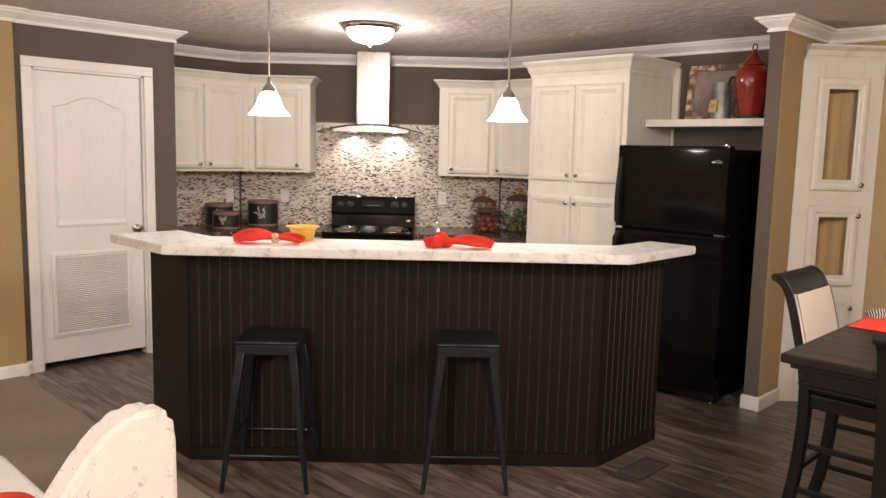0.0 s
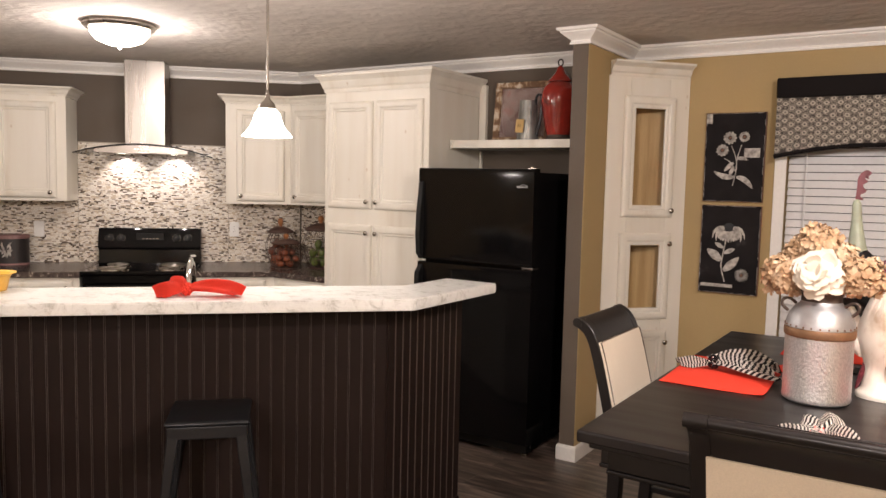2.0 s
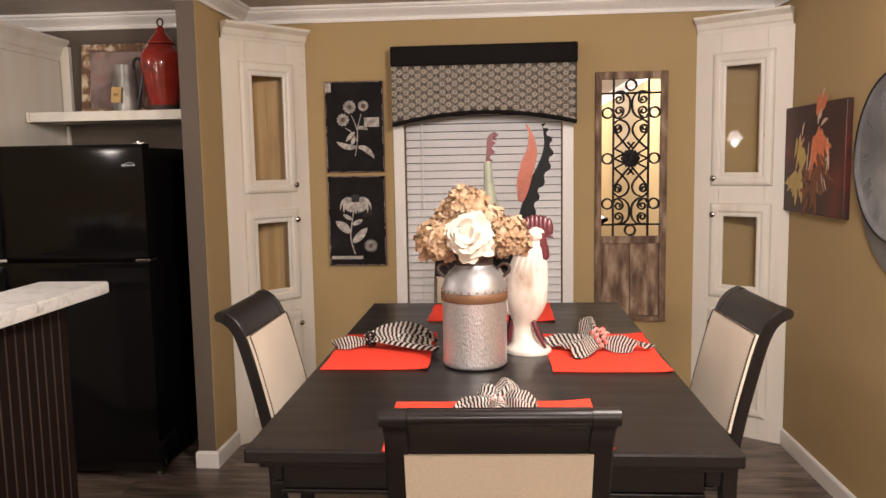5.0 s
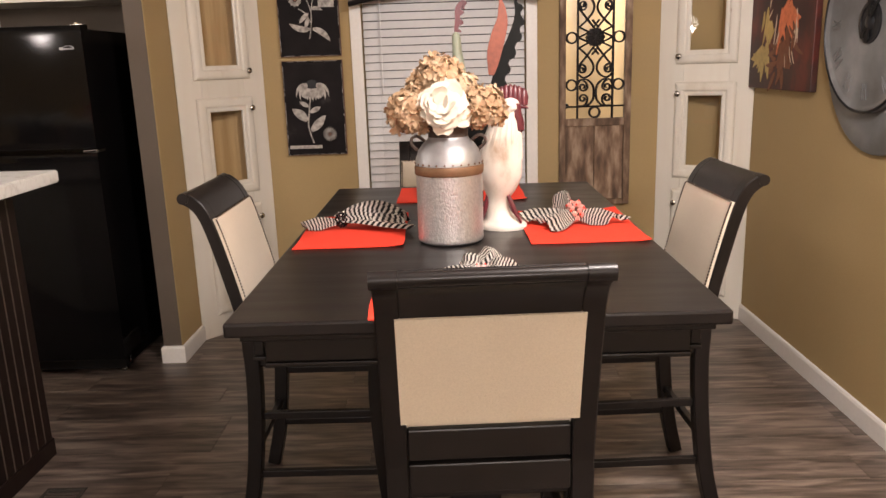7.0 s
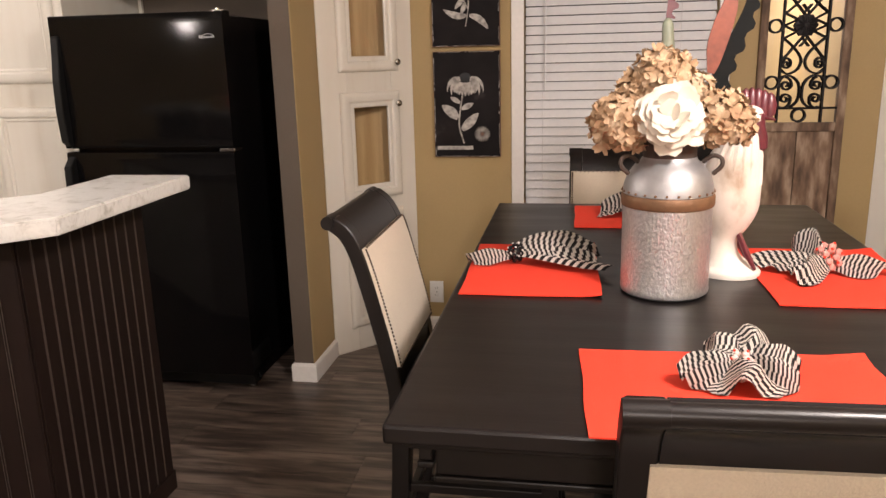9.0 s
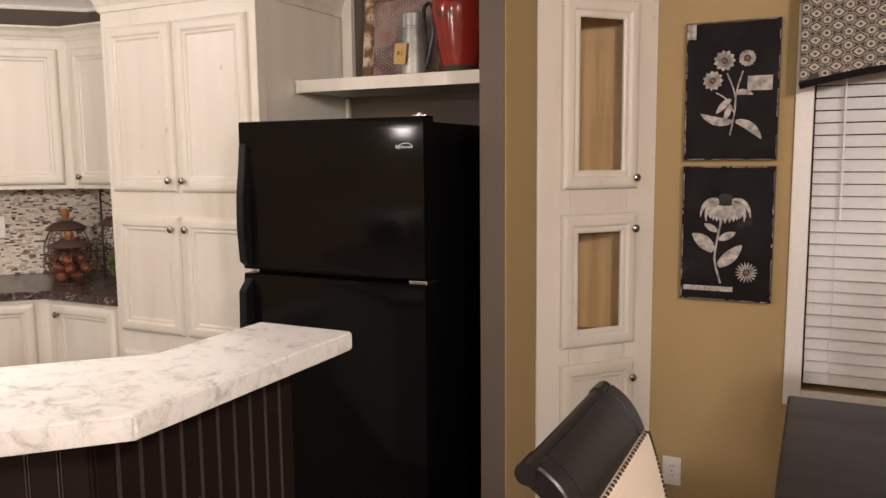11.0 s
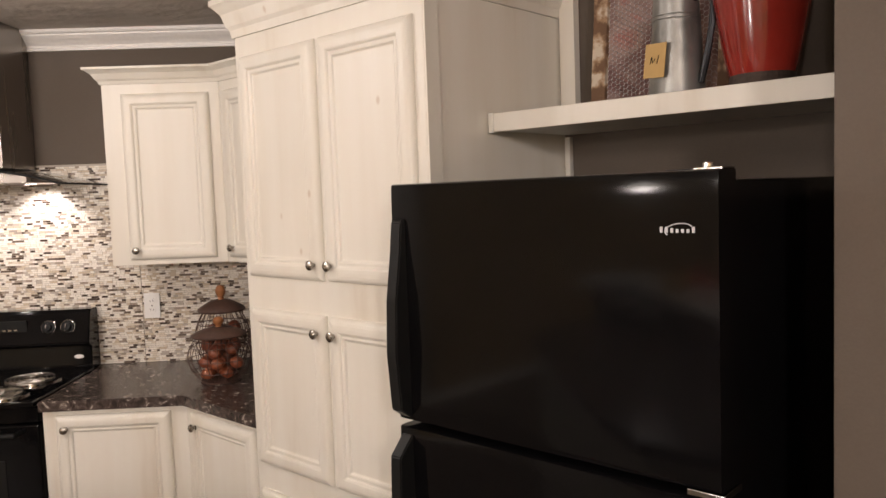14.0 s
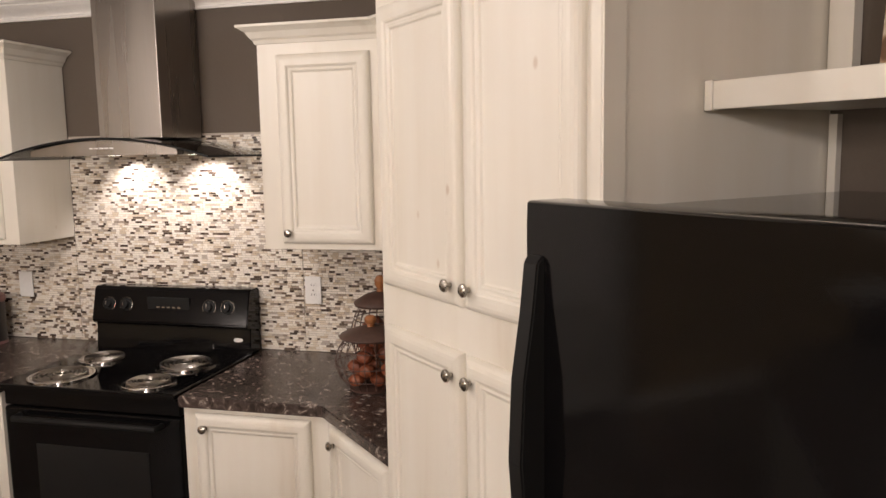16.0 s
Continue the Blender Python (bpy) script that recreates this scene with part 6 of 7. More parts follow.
def serrated(bm, spine, widths, y, thick, teeth, mat, side):
    """A flat tin feather that follows a spine in the xz plane, toothed along one side."""
    n = len(spine)
    A, B = [], []
    for i, (x, z) in enumerate(spine):
        p, q_ = spine[max(i - 1, 0)], spine[min(i + 1, n - 1)]
        d = Vector((q_[0] - p[0], q_[1] - p[1])).normalized()
        nx, nz = d.y, -d.x
        w_ = widths[i]
        tooth = (0.012 if (i % teeth) < teeth / 2 else 0.0) if side else 0.0
        A.append((x - nx * w_ * (0.5 if not side else 0.2), z - nz * w_ * (0.5 if not side else 0.2)))
        B.append((x + nx * (w_ * 0.5 + tooth), z + nz * (w_ * 0.5 + tooth)))
    va = [[bm.verts.new((px, y + dy, pz)) for px, pz in line] for dy in (-thick / 2, thick / 2) for line in (A, B)]
    fa = []
    for i in range(n - 1):
        fa.append(bm.faces.new((va[0][i], va[0][i + 1], va[1][i + 1], va[1][i])))
        fa.append(bm.faces.new((va[2][i], va[3][i], va[3][i + 1], va[2][i + 1])))
        fa.append(bm.faces.new((va[0][i], va[2][i], va[2][i + 1], va[0][i + 1])))
        fa.append(bm.faces.new((va[1][i], va[1][i + 1], va[3][i + 1], va[3][i])))
    for f in fa:
        f.material_index = mat


sp = smooth_pts([(0.030, 0.455), (0.036, 0.49), (0.042, 0.53), (0.058, 0.59), (0.070, 0.635), (0.066, 0.69), (0.050, 0.725)], 5)
serrated(bm, sp, [0.016 + 0.034 * math.sin(math.pi * min(1, (i / len(sp)) * 1.25)) if i / len(sp) < 0.8 else 0.012 * (1 - i / len(sp)) / 0.2 + 0.001 for i in range(len(sp))], 0.0, 0.008, 4, 2, False)
sp = smooth_pts([(-0.02, 0.30), (0.020, 0.36), (0.040, 0.42), (0.062, 0.50), (0.100, 0.58), (0.118, 0.645), (0.112, 0.70), (0.104, 0.725)], 6)
serrated(bm, sp, [0.060 * math.sin(math.pi * min(1, 0.25 + 0.85 * i / len(sp))) + 0.002 for i in range(len(sp))], 0.010, 0.006, 4, 0, True)
sp = smooth_pts([(-0.088, 0.600), (-0.083, 0.635), (-0.080, 0.675), (-0.062, 0.695), (-0.048, 0.688)], 5)
serrated(bm, sp, [0.016 + 0.012 * math.sin(math.pi * i / len(sp)) for i in range(len(sp))], 0.0, 0.006, 4, 3, True)
for sy in (-1, 1):
    tube([(-0.01, sy * 0.02, 0.24), (-0.01, sy * 0.025, 0.02), (0.03, sy * 0.03, 0.006)], 0.005, 7, bm=bm)
box(-0.06, 0.06, -0.05, 0.05, 0.0, 0.006, 0.001, bm=bm)
tin = mesh_object("tin_rooster", bm, TEAL, False)
for m_ in (SAGE, TERRA, BURG):
    tin.data.materials.append(m_)
tin.matrix_world = pose(-0.115, 3.76, TZ + 0.0005)
tagged(tin, "tin rooster sculpture with sage neck and terracotta and black tail", "statue")

# ---- shelf over the refrigerator ----
SZ = 1.8105
DISTRESS = ramped("distressed_cream_frame", [(0.44, (0.16, 0.09, 0.05)), (0.52, (0.38, 0.25, 0.15)), (0.60, (0.62, 0.54, 0.43))], 22, (1, 1, 1), 0.8, 0.3)
ROOSTPIC = ramped("dark_rooster_print", [(0.3, (0.08, 0.035, 0.03)), (0.45, (0.20, 0.11, 0.10)), (0.6, (0.36, 0.26, 0.23)), (0.75, (0.40, 0.07, 0.05))], 7, (1, 1, 1), 0.7, 0.0, distort=0.5)
sp_ = thing("chicken_wire_picture", pose(-2.295, YN - 0.075, SZ, -6), "rooster picture behind chicken wire in a distressed cream frame", "picture")
for n_, b_ in (("frame_side", (-0.21, -0.165, 0, 0.395)), ("frame_side", (0.165, 0.21, 0, 0.395)), ("frame_rail", (-0.1645, 0.1645, 0.355, 0.395)), ("frame_rail", (-0.1645, 0.1645, 0.0, 0.035))):
    part(n_, box(b_[0], b_[1], -0.025, 0.0, b_[2], b_[3], 0.003), DISTRESS, sp_)
part("print", box(-0.165, 0.165, -0.008, -0.003, 0.035, 0.355), ROOSTPIC, sp_, "dim reddish rooster print")
bm = bmesh.new()
hs = 0.0085
for i in range(-24, 25):
    for j in range(0, 26):
        cx, cz = i * hs * 1.5 * 1.0, 0.04 + j * hs * math.sqrt(3) + (hs * math.sqrt(3) / 2 if i % 2 else 0)
        if abs(cx) > 0.16 or cz > 0.35:
            continue
        for k in (0, 1, 2):
            a0_, a1_ = k * math.pi / 3, (k + 1) * math.pi / 3
            tube([(cx + hs * math.cos(a0_), -0.016, cz + hs * math.sin(a0_)), (cx + hs * math.cos(a1_), -0.016, cz + hs * math.sin(a1_))], 0.0007, 3, bm=bm)
part("chicken_wire", bm, GALV, sp_, "fine hexagonal chicken wire")["kind"] = "stuff"
WORNZINC = ramped("worn_zinc", [(0.35, (0.20, 0.20, 0.19)), (0.6, (0.38, 0.38, 0.36))], 14, (1, 1, 0.6), 0.36, 0.3)
WORNZINC.node_tree.nodes["Principled BSDF"].inputs["Metallic"].default_value = 0.75
pit = thing("pitcher", pose(-2.165, 5.13, SZ), "galvanised pitcher with a dark handle and a yellow paper tag", "pitcher")
part("body", lathe([(0.0001, 0), (0.066, 0), (0.068, 0.006), (0.054, 0.245), (0.056, 0.249), (0.052, 0.249), (0.050, 0.244), (0.050, 0.19)], 40), WORNZINC, pit, "", True)
for hz in (0.186, 0.196):
    part("hoop", tube([((0.0685 - 0.0575 * hz) * math.cos(k * math.pi / 18), (0.0685 - 0.0575 * hz) * math.sin(k * math.pi / 18), hz) for k in range(36)], 0.0016, 6, closed=True), WORNZINC, pit, "", True)
part("handle", tube(smooth_pts([(0.050, -0.01, 0.225), (0.060, -0.015, 0.265), (0.080, -0.018, 0.282), (0.098, -0.02, 0.262), (0.102, -0.02, 0.19), (0.088, -0.02, 0.10), (0.068, -0.015, 0.03)], 3), 0.008, 8), GUN, pit, "dark strap handle", True)
tagp = part("paper_tag", box(-0.034, 0.034, -0.0012, 0, -0.041, 0.041, m=pose(-0.022, -0.070, 0.088, -4, 4, -18)), plain("yellowed_paper", (0.50, 0.33, 0.13), 0.8), pit, "yellowed paper tag with dark handwriting")
bm = bmesh.new()
for x0_, z0_, x1_, z1_ in ((-0.014, -0.008, -0.010, 0.010), (-0.010, 0.010, -0.006, -0.006), (-0.003, -0.003, 0.001, 0.004), (0.008, -0.008, 0.013, 0.012)):
    tube([(x0_, -0.002, z0_), (x1_, -0.002, z1_)], 0.0009, 4, bm=bm)
part("writing", bm, BLACKMATTE, tagp).matrix_local = pose(-0.022, -0.070, 0.088, -4, 4, -18)
urn = thing("ginger_jar", pose(-1.965, 5.15, SZ), "tall glossy red lidded jar with dark worn spots", "jar")
URN = ramped("worn_red_glaze", [(0.30, (0.030, 0.010, 0.008)), (0.36, (0.23, 0.018, 0.012)), (0.6, (0.33, 0.026, 0.016))], 6, (1, 1, 1), 0.16, 0.0, coat=0.5)
part("body", lathe(smooth_pts([(0.072, 0.0), (0.074, 0.012), (0.070, 0.022), (0.082, 0.07), (0.100, 0.17), (0.112, 0.25), (0.104, 0.31), (0.078, 0.345), (0.062, 0.355)], 4), 48), URN, urn, "", True)
part("foot_ring", lathe([(0.0745, 0.001), (0.0765, 0.010), (0.073, 0.024), (0.072, 0.050), (0.0745, 0.052)], 40), DARKRUST, urn, "dark worn foot")
part("lid", lathe(smooth_pts([(0.072, 0.356), (0.070, 0.366), (0.050, 0.392), (0.030, 0.415), (0.020, 0.440), (0.010, 0.452), (0.0001, 0.455)], 3), 36), URN, urn, "", True)
part("finial_ring", tube([(0.016 * math.cos(k * 0.4488), 0, 0.472 + 0.020 * math.sin(k * 0.4488)) for k in range(14)], 0.0045, 7, closed=True), DARKRUST, urn, "dark iron ring finial", True)

# ---- worktop things ----
GOURD = [ramped("orange_gourd", [(0.35, (0.15, 0.036, 0.016)), (0.6, (0.27, 0.080, 0.033))], 9, (1, 1, 1), 0.4, 0.1), plain("green_apple", (0.10, 0.13, 0.03), 0.35, vary=0.3)]
JARWOOD, BALLWOOD = plain("dark_brown_painted_tin", (0.075, 0.04, 0.03), 0.5, vary=0.3), plain("turned_orange_wood", (0.30, 0.12, 0.045), 0.4, vary=0.2)


def wire_jar(x, y, s_, fill, label, seed, tall=1.0, z=CZ):
    j = thing("wire_jar", pose(x, y, z) @ Matrix.Diagonal((1, 1, tall, 1)), label, "jar")
    prof = [(0.070, 0.004), (0.100, 0.045), (0.118, 0.095), (0.112, 0.140), (0.092, 0.175), (0.078, 0.190)]
    prof = [(r * s_, z * s_) for r, z in smooth_pts(prof, 3)]
    part("base", lathe([(0.0001, 0), (0.072 * s_, 0), (0.075 * s_, 0.008), (0.0001, 0.010)], 30), JARWOOD, j, "", True)
    for k in range(20):
        a = k * 2 * math.pi / 20
        part("wire", tube([(r * math.cos(a), r * math.sin(a), z) for r, z in prof], 0.0016, 5), JARWOOD, j)
    for r, z in ((0.101, 0.047), (0.118, 0.098), (0.106, 0.152)):
        part("wire_hoop", tube([(r * s_ * math.cos(k * 0.2618), r * s_ * math.sin(k * 0.2618), z * s_) for k in range(24)], 0.0018, 5, closed=True), JARWOOD, j)
    part("lid", lathe([(0.100 * s_, 0.190 * s_), (0.104 * s_, 0.196 * s_), (0.100 * s_, 0.202 * s_), (0.060 * s_, 0.220 * s_), (0.030 * s_, 0.228 * s_), (0.0001, 0.229 * s_)], 36), JARWOOD, j, "brown domed lid", True)
    part("lid_knob", lathe([(0.012, 0), (0.014, 0.006), (0.012, 0.010), (0.021, 0.022), (0.022, 0.034), (0.014, 0.046), (0.0001, 0.050)], 20, m=pose(0, 0, 0.226 * s_)), BALLWOOD, j, "turned orange wood knob", True)
    rnd = random.Random(seed)
    for k in range(13):
        a, rr, lv = k * 2.4, (0.058 if k % 3 else 0.02) * s_, (k // 5)
        zg = (0.038 + lv * 0.045) * s_
        g = part("gourd", lathe([(0.004, 0.0), (0.018, 0.004), (0.028, 0.018), (0.028, 0.030), (0.018, 0.044), (0.005, 0.047)], 14, m=pose(rr * math.cos(a), rr * math.sin(a), zg - 0.02 * s_, rnd.uniform(-40, 40), rnd.uniform(-40, 40)), wobble=lambda a_, z_: 1 + 0.05 * math.cos(6 * a_)), fill, j, "", True)


wire_jar(-4.094, 4.986, 1.08, GOURD[0], "round wire jar of small orange gourds with a wooden knob", 1, 0.90)
wire_jar(-4.285, 5.12, 0.98, GOURD[0], "tall wire jar of orange gourds standing behind the round jar", 3, 1.36)
wire_jar(-3.93, 5.19, 1.2, GOURD[1], "larger taller wire jar of green apples standing behind", 2, 1.25)

CANBLACK = plain("black_painted_tin", (0.018, 0.015, 0.015), 0.35, vary=0.3)
PINKLID = plain("dusty_rose_tin_lid", (0.20, 0.10, 0.095), 0.5, vary=0.3)


def canister(x, y, r, h, ang, design):
    c = thing("canister", pose(x, y, CZ, 0, 0, ang), "oval black tin canister with a dusty rose lid", "canister", "canisters on the worktop")
    sq = Matrix.Diagonal((1, 0.75, 1, 1))
    part("body", lathe([(0.0001, 0), (r, 0), (r, h - 0.02), (r * 0.98, h - 0.018)], 40, m=sq), CANBLACK, c, "", True)
    part("foot_band", lathe([(r * 1.01, 0.001), (r * 1.012, 0.012), (r * 1.003, 0.014)], 40, m=sq), PINKLID, c, "", True)
    part("lid", lathe([(r * 1.02, h - 0.022), (r * 1.03, h), (r * 0.99, h + 0.006), (r * 0.3, h + 0.012), (0.0001, h + 0.012)], 40, m=sq), PINKLID, c, "dusty rose lid", True)
    bm = bmesh.new()
    yy = -0.75 * r
    rnd = random.Random(int(x * 100))
    for k in range(12):
        blade(bm, rnd.uniform(-0.25, 0.2) * r, h * rnd.uniform(0.25, 0.6), rnd.uniform(40, 140), h * 0.25, h * 0.06, yy + 0.004, yy - 0.002, rnd.uniform(-40, 40))
    part("painted_rooster", bm, CHALK, c, "pale painted design")


canister(-5.83, 3.42, 0.115, 0.19, 52, 0)
canister(-5.62, 3.36, 0.110, 0.135, 52, 1)
canister(-5.71, 3.78, 0.132, 0.215, 50, 2)

# bar top: napkins and bowl
napkin(pose(-2.90, 2.06, 1.0905, 0, 0, 45), "crumpled red cloth napkin lying on the bar", [(185, 0.20, 0.13, 0.055, 4), (0, 0.14, 0.09, 0.04, 4)], plain("pale_ring", (0.62, 0.52, 0.30), 0.5), 61, False)
napkin(pose(-2.32, 2.65, 1.0905, 0, 0, 35), "crumpled red cloth napkin on the bar by the faucet", [(150, 0.10, 0.13, 0.05, 4), (-2, 0.22, 0.10, 0.045, 5), (200, 0.12, 0.09, 0.035, 4)], REDPLAIN, 71, False)
bowl = thing("bowl", pose(-2.965, 2.265, 1.0905), "small yellow flared bowl on the bar top", "bowl")
part("shell", lathe([(0.0001, 0.0), (0.050, 0.0), (0.052, 0.006), (0.062, 0.05), (0.070, 0.062), (0.084, 0.066), (0.085, 0.070), (0.066, 0.066), (0.056, 0.045), (0.046, 0.010), (0.0001, 0.010)], 40), plain("yellow_ceramic", (0.62, 0.36, 0.06), 0.35), bowl, "", True)

# ---- sofa ----
SDX, SDY = 0.13, -0.095
SCRIPT = ramped("cream_script_fabric", [(0.30, (0.76, 0.74, 0.70)), (0.600, (0.80, 0.785, 0.75)), (0.613, (0.42, 0.36, 0.31)), (0.626, (0.79, 0.76, 0.71))], 15, (1, 1, 1), 0.85, 0.05, 4, 1.5)
sofa = thing("sofa", pose(SDX, SDY, 0.0085), "cream script-print chaise with one high sloping arm, on the carpet", "sofa")
YZX = Matrix(((0, 0, 1, 0), (1, 0, 0, 0), (0, 1, 0, 0), (0, 0, 0, 1)))
side = [(0.975, 0.06), (0.975, 0.60), (0.972, 0.80), (0.962, 0.845), (0.935, 0.866), (0.86, 0.868), (0.81, 0.845), (0.755, 0.795), (0.70, 0.725), (0.655, 0.66), (0.60, 0.615), (0.52, 0.59), (0.34, 0.575), (0.13, 0.57), (0.08, 0.545), (0.06, 0.48), (0.06, 0.06)]
part("arm", prism([(y, z * 1.026) for y, z in side], -1.775, -1.667, 0.018, m=YZX), SCRIPT, sofa, "", True)
part("seat_base", box(-2.90, -1.776, 0.03, 0.92, 0.08, 0.30, 0.02), SCRIPT, sofa, "", True)
part("seat_cushion", box(-2.89, -1.78, 0.04, 0.91, 0.301, 0.43, 0.04, segments=3), SCRIPT, sofa, "", True)
for x in (-2.82, -1.74):
    for y in (0.10, 0.85):
        part("foot", lathe([(0.02, 0), (0.028, 0.08)], 12, m=pose(x, y, 0)), BLACKWOOD, sofa)
bm = bmesh.new()
bmesh.ops.create_uvsphere(bm, u_segments=32, v_segments=16, radius=1)
for v in bm.verts:
    for a_ in range(2):
        v.co[a_] = math.copysign(abs(v.co[a_]) ** 0.55, v.co[a_])
bmesh.ops.transform(bm, matrix=Matrix.Diagonal((0.19, 0.19, 0.07, 1)), verts=bm.verts[:])
cu = mesh_object("throw_pillow", bm, REDPLAIN, True)
cu.matrix_world = pose(-1.95 + SDX, 0.54 + SDY, 0.53, 0, -62, 0)
tagged(cu, "red throw pillow leaning against the arm of the cream chaise", "pillow")

# ---- pieces: beadboard, mosaic, planks ----
def strip_mesh(width, height):
    bm = box(0.0042, width - 0.0042, -0.006, 0.0, 0.07, height, 0.0012, segments=1)
    data = bpy.data.meshes.new("bead_plank")
    bm.to_mesh(data)
    bm.free()
    data.materials.append(BEAD)
    return data


def groove_mesh(height):
    bm = box(-0.0034, -0.0020, -0.0048, -0.0005, 0.07, height)
    box(0.0020, 0.0034, -0.0048, -0.0005, 0.07, height, bm=bm)
    data = bpy.data.meshes.new("bead")
    bm.to_mesh(data)
    bm.free()
    data.materials.append(GROOVE)
    return data


def bead_run(a, b, step):
    ang = math.atan2(b[1] - a[1], b[0] - a[0])
    L = math.hypot(b[0] - a[0], b[1] - a[1])
    n = max(1, round(L / step))
    w_ = L / n
    sm, gm = strip_mesh(w_, 1.035), groove_mesh(1.03)
    m = Matrix.Translation((a[0], a[1], 0)) @ Matrix.Rotation(ang, 4, "Z")
    for i in range(n):
        o = new("bead_plank", sm)
        o.parent, o.matrix_local = island, m @ pose(i * w_, -0.0005, 0)
        if i:
            g = new("bead", gm)
            g.parent, g.matrix_local = island, m @ pose(i * w_, -0.002, 0)
    part("skirting", box(0, L, -0.012, -0.0005, 0, 0.068, 0.002, m=m), BEAD, island)


bead_run(IA, IB, 0.0505)
bead_run(IB, IC, 0.0505)
part("end_panel", box(IL[0], IA[0] - 0.001, IA[1] - 0.010, IA[1] - 0.0005, 0.0, 1.04, 0.002), plain("dark_umber_panel", (0.016, 0.012, 0.0095), 0.5, specular=0.15, vary=0.15), island, "flat dark end panel")

TILES = [(0.66, 0.58, 0.47), (0.78, 0.73, 0.65), (0.55, 0.46, 0.35), (0.32, 0.26, 0.21), (0.065, 0.045, 0.035), (0.44, 0.39, 0.34), (0.72, 0.67, 0.60), (0.14, 0.105, 0.08)]
m, tree, bsdf = material("stone_and_glass_mosaic")
geo, ramp = tree.nodes.new("ShaderNodeNewGeometry"), tree.nodes.new("ShaderNodeValToRGB")
ramp.color_ramp.interpolation = "CONSTANT"
stops = [(0.0, 1), (0.28, 6), (0.46, 0), (0.62, 2), (0.71, 5), (0.79, 3), (0.86, 7), (0.93, 4)]
while len(ramp.color_ramp.elements) < len(stops):
    ramp.color_ramp.elements.new(0.5)
for e, (at_, k) in zip(ramp.color_ramp.elements, stops):
    e.position, e.color = at_, (*TILES[k], 1)
tree.links.new(geo.outputs["Random Per Island"], ramp.inputs[0])
tree.links.new(ramp.outputs[0], bsdf.inputs["Base Color"])
bsdf.inputs["Roughness"].default_value = 0.25
MOSAIC = m
GROUT = plain("grey_beige_grout", (0.42, 0.37, 0.31), 0.9)


STICKS = (0.013, 0.018, 0.021, 0.026, 0.034)
m, tree, bsdf = material("single_mosaic_stick")
info, ramp = tree.nodes.new("ShaderNodeObjectInfo"), tree.nodes.new("ShaderNodeValToRGB")
ramp.color_ramp.interpolation = "CONSTANT"
while len(ramp.color_ramp.elements) < len(stops):
    ramp.color_ramp.elements.new(0.5)
for e, (at_, k) in zip(ramp.color_ramp.elements, stops):
    e.position, e.color = at_, (*TILES[k], 1)
tree.links.new(info.outputs["Random"], ramp.inputs[0])
tree.links.new(ramp.outputs[0], bsdf.inputs["Base Color"])
bsdf.inputs["Roughness"].default_value = 0.25
STICK = m
stick_data = {}


def stick_mesh(l, h):
    if l not in stick_data:
        bm = box(0, l - 0.0012, -0.0008, 0.003, 0, h - 0.0013, 0.0004, segments=1)
        data = bpy.data.meshes.new("mosaic_stick")
        bm.to_mesh(data)
        bm.free()
        data.materials.append(STICK)
        stick_data[l] = data
    return stick_data[l]


def mosaic(name, m, x0, x1, z0, z1, seed, singles=False):
    """Rows of thin stone and glass sticks of random lengths on a grout bed."""
    rnd = random.Random(seed)
    wall = structure(name, box(x0, x1, -0.005, -0.001, z0, z1, m=m), GROUT, "mosaic backsplash of small beige, brown and white sticks")
    verts, faces, made = [], [], []
    hrow, z = 0.0096, z0
    while z + hrow <= z1 + 0.0005:
        x = x0 - rnd.uniform(0, 0.03)
        while x < x1:
            l = rnd.choice(STICKS)
            a, b = max(x, x0) + 0.0006, min(x + l, x1) - 0.0006
            if b - a > 0.003:
                y = -0.008 - rnd.uniform(0, 0.0018)
                if singles and x >= x0 and x + l <= x1 and len(made) < 290:
                    o = new("mosaic_stick", stick_mesh(l, hrow))
                    o.parent, o.matrix_local = wall, m @ pose(a, -0.008, z)
                    made.append(o)
                    x += l
                    continue
                k = len(verts)
                zt = z + hrow - 0.0013
                verts += [m @ Vector(c) for c in ((a, -0.005, z), (b, -0.005, z), (b, -0.005, zt), (a, -0.005, zt), (a, y, z), (b, y, z), (b, y, zt), (a, y, zt))]
                faces += [(k + 4, k + 5, k + 6, k + 7), (k, k + 1, k + 5, k + 4), (k + 3, k + 7, k + 6, k + 2), (k, k + 4, k + 7, k + 3), (k + 1, k + 2, k + 6, k + 5)]
            x += l
        z += hrow
    data = bpy.data.meshes.new("mosaic_sticks")
    data.from_pydata(verts, [], faces)
    data.materials.append(MOSAIC)
    o = new("mosaic_sticks", data)
    o.parent = wall
    o["kind"] = "stuff"


mosaic("backsplash_low", DIAG, -1.59, -0.922, CZ + 0.002, UZ0, 1)
mosaic("backsplash_middle", DIAG, -0.92, 0.184, CZ + 0.002, 1.787, 2)
mosaic("backsplash_right", DIAG, 0.1855, 0.745, CZ + 0.002, UZ0, 3, True)
mosaic("backsplash_west", Matrix.Translation((XW, 0, 0)) @ Matrix.Rotation(radians(90), 4, "Z"), 2.75, 3.70, CZ + 0.002, UZ0, 4)
mosaic("backsplash_north", Matrix.Translation((0, YN, 0)), -4.30, PX0 - 0.003, CZ + 0.002, UZ0, 5)

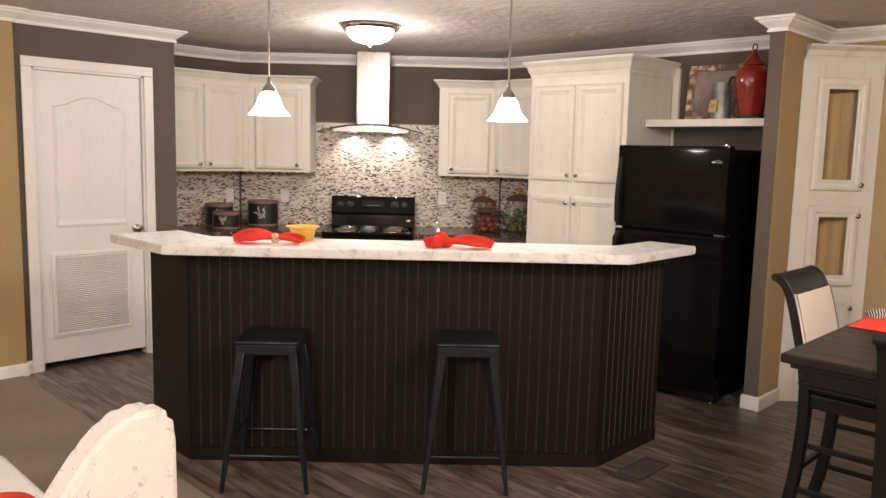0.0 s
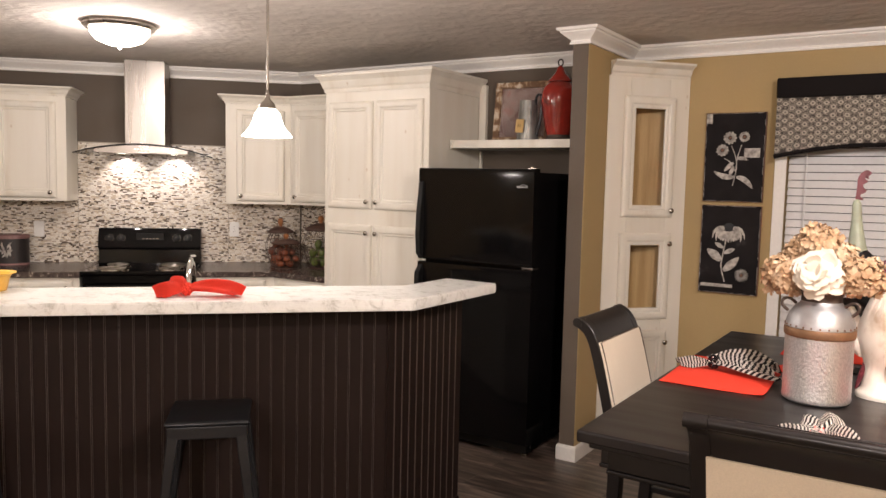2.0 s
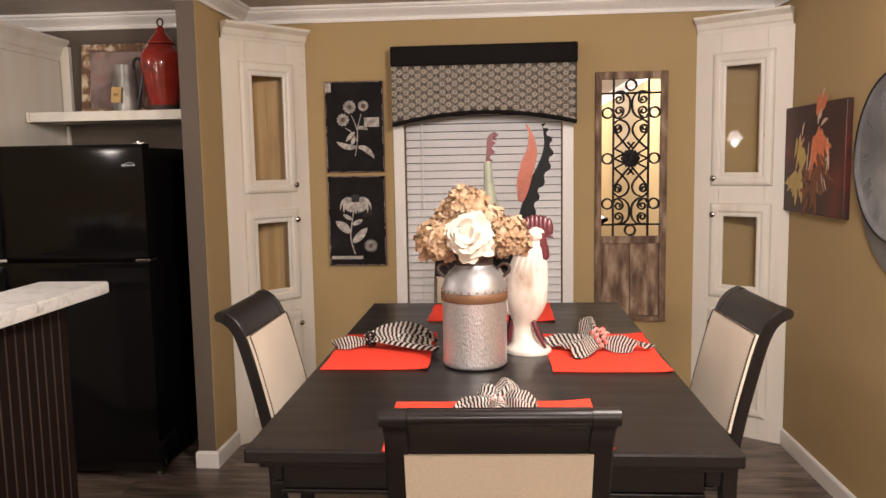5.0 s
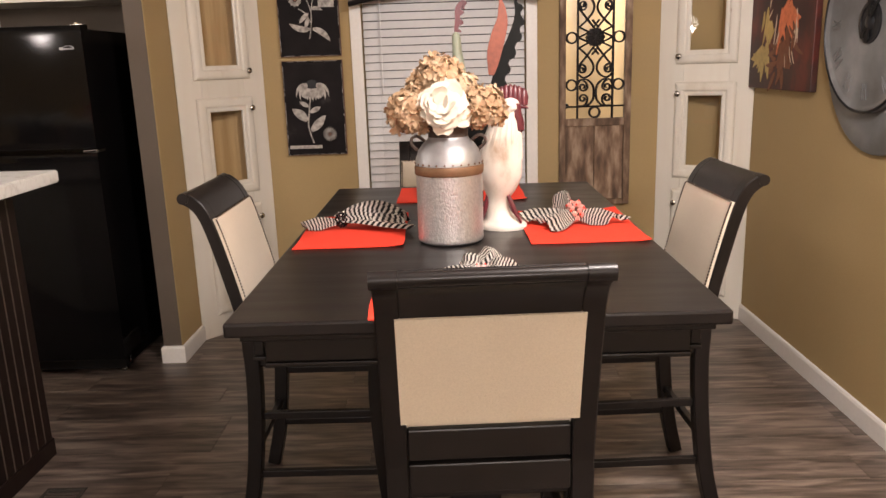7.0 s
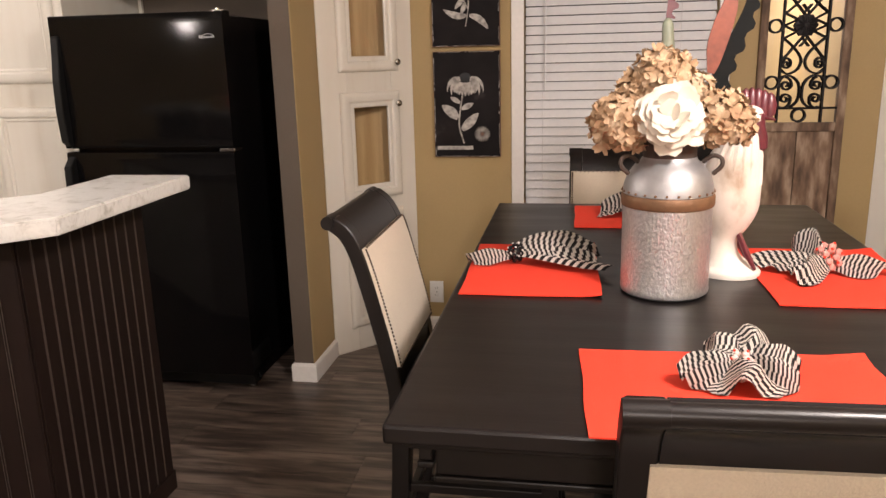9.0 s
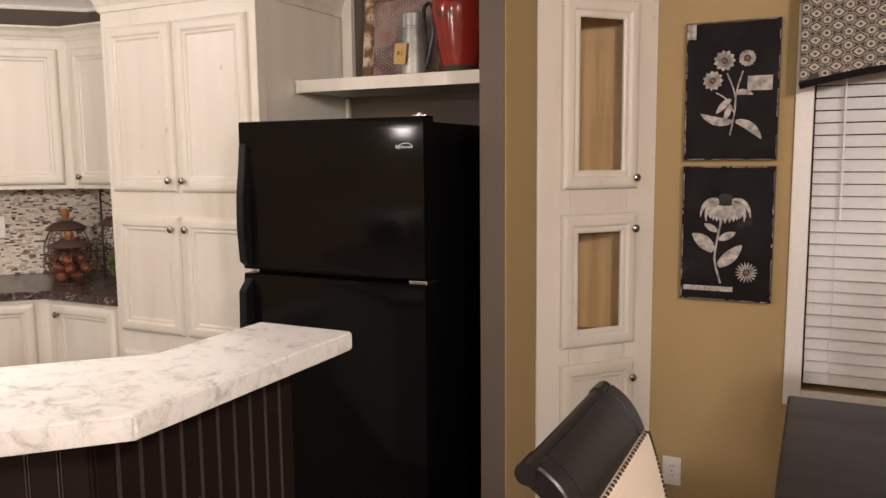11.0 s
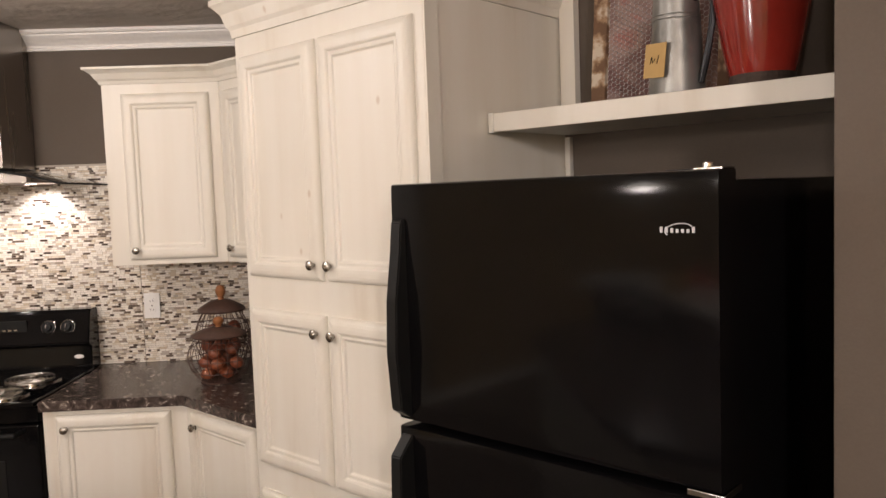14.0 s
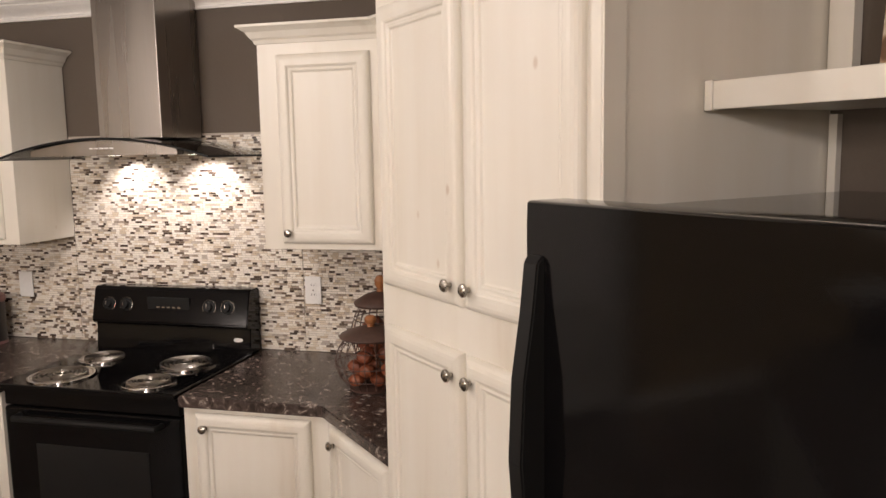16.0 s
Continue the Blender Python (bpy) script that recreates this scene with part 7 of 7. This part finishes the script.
# printed valance: rows of eyes in diamonds
CREAMPRINT = plain("cream_print", (0.42, 0.38, 0.32), 0.85, bump=0.2, scale=300)
bm = bmesh.new()
def motif_ring(x, z, rx, rz, hole, y, round_):
    """A flat ring; hole is its inner size as a share; round or diamond-shaped."""
    n = 12
    pts = []
    for k in range(n):
        a = 2 * math.pi * k / n
        c, s_ = math.cos(a), math.sin(a)
        q_ = 1 if round_ else 1 / (abs(c) + abs(s_)) * (1 + 0.12 * abs(math.sin(2 * a)))
        pts.append((rx * c * q_, rz * s_ * q_))
    vo = [bm.verts.new((x + p, y, z + r)) for p, r in pts]
    vi = [bm.verts.new((x + p * hole, y, z + r * hole)) for p, r in pts]
    for k in range(n):
        j = (k + 1) % n
        bm.faces.new((vo[k], vo[j], vi[j], vi[k]))


cw, ch = 0.066, 0.044
for col in range(31):
    x = VX0 + 0.012 + col * cw / 2
    z = 2.020 - (ch / 2 if col % 2 else 0)
    while z > 1.72 and x < VX1 - 0.010:
        if z > val_z(x) + 0.006:
            if col % 2:
                motif_ring(x, z, 0.0175, 0.0135, 0.36, VY - 0.0011, False)
                motif_ring(x, z, 0.0270, 0.0205, 0.90, VY - 0.0008, False)
            else:
                motif_ring(x, z, 0.0135, 0.0125, 0.42, VY - 0.0011, True)
                motif_ring(x, z, 0.0190, 0.0185, 0.90, VY - 0.0008, True)
        z -= ch
for v in bm.verts:
    v.co.z = min(max(v.co.z, val_z(v.co.x) + 0.004), 2.028)
    v.co.x = min(max(v.co.x, VX0 + 0.002), VX1 - 0.002)
bmesh.ops.recalc_face_normals(bm, faces=bm.faces[:])
part("print_motif", bm, CREAMPRINT, val, "cream eye and diamond motifs")["kind"] = "stuff"

# floor planks
rnd = random.Random(9)
PWD = 0.152
lengths = (0.914, 1.22)
meshes = {}


def plank_mesh(l):
    l = round(l, 2)
    if l not in meshes:
        bm = box(0.0006, l - 0.0006, 0.0006, PWD - 0.0006, -0.004, 0.0, 0.0006, segments=1)
        data = bpy.data.meshes.new("floor_plank")
        bm.to_mesh(data)
        bm.free()
        data.materials.append(PLANK)
        meshes[l] = data
    return meshes[l], l


y = 1.625
while y < YN:
    x = XW + 0.02 - rnd.choice((0.2, 0.45, 0.7, 0.95, 0.1, 0.85))
    while x < XR:
        d, l = plank_mesh(1.22)
        o = new("floor_plank", d)
        o.parent = floor
        o.location = (x, y, 0)
        x += l
    y += PWD
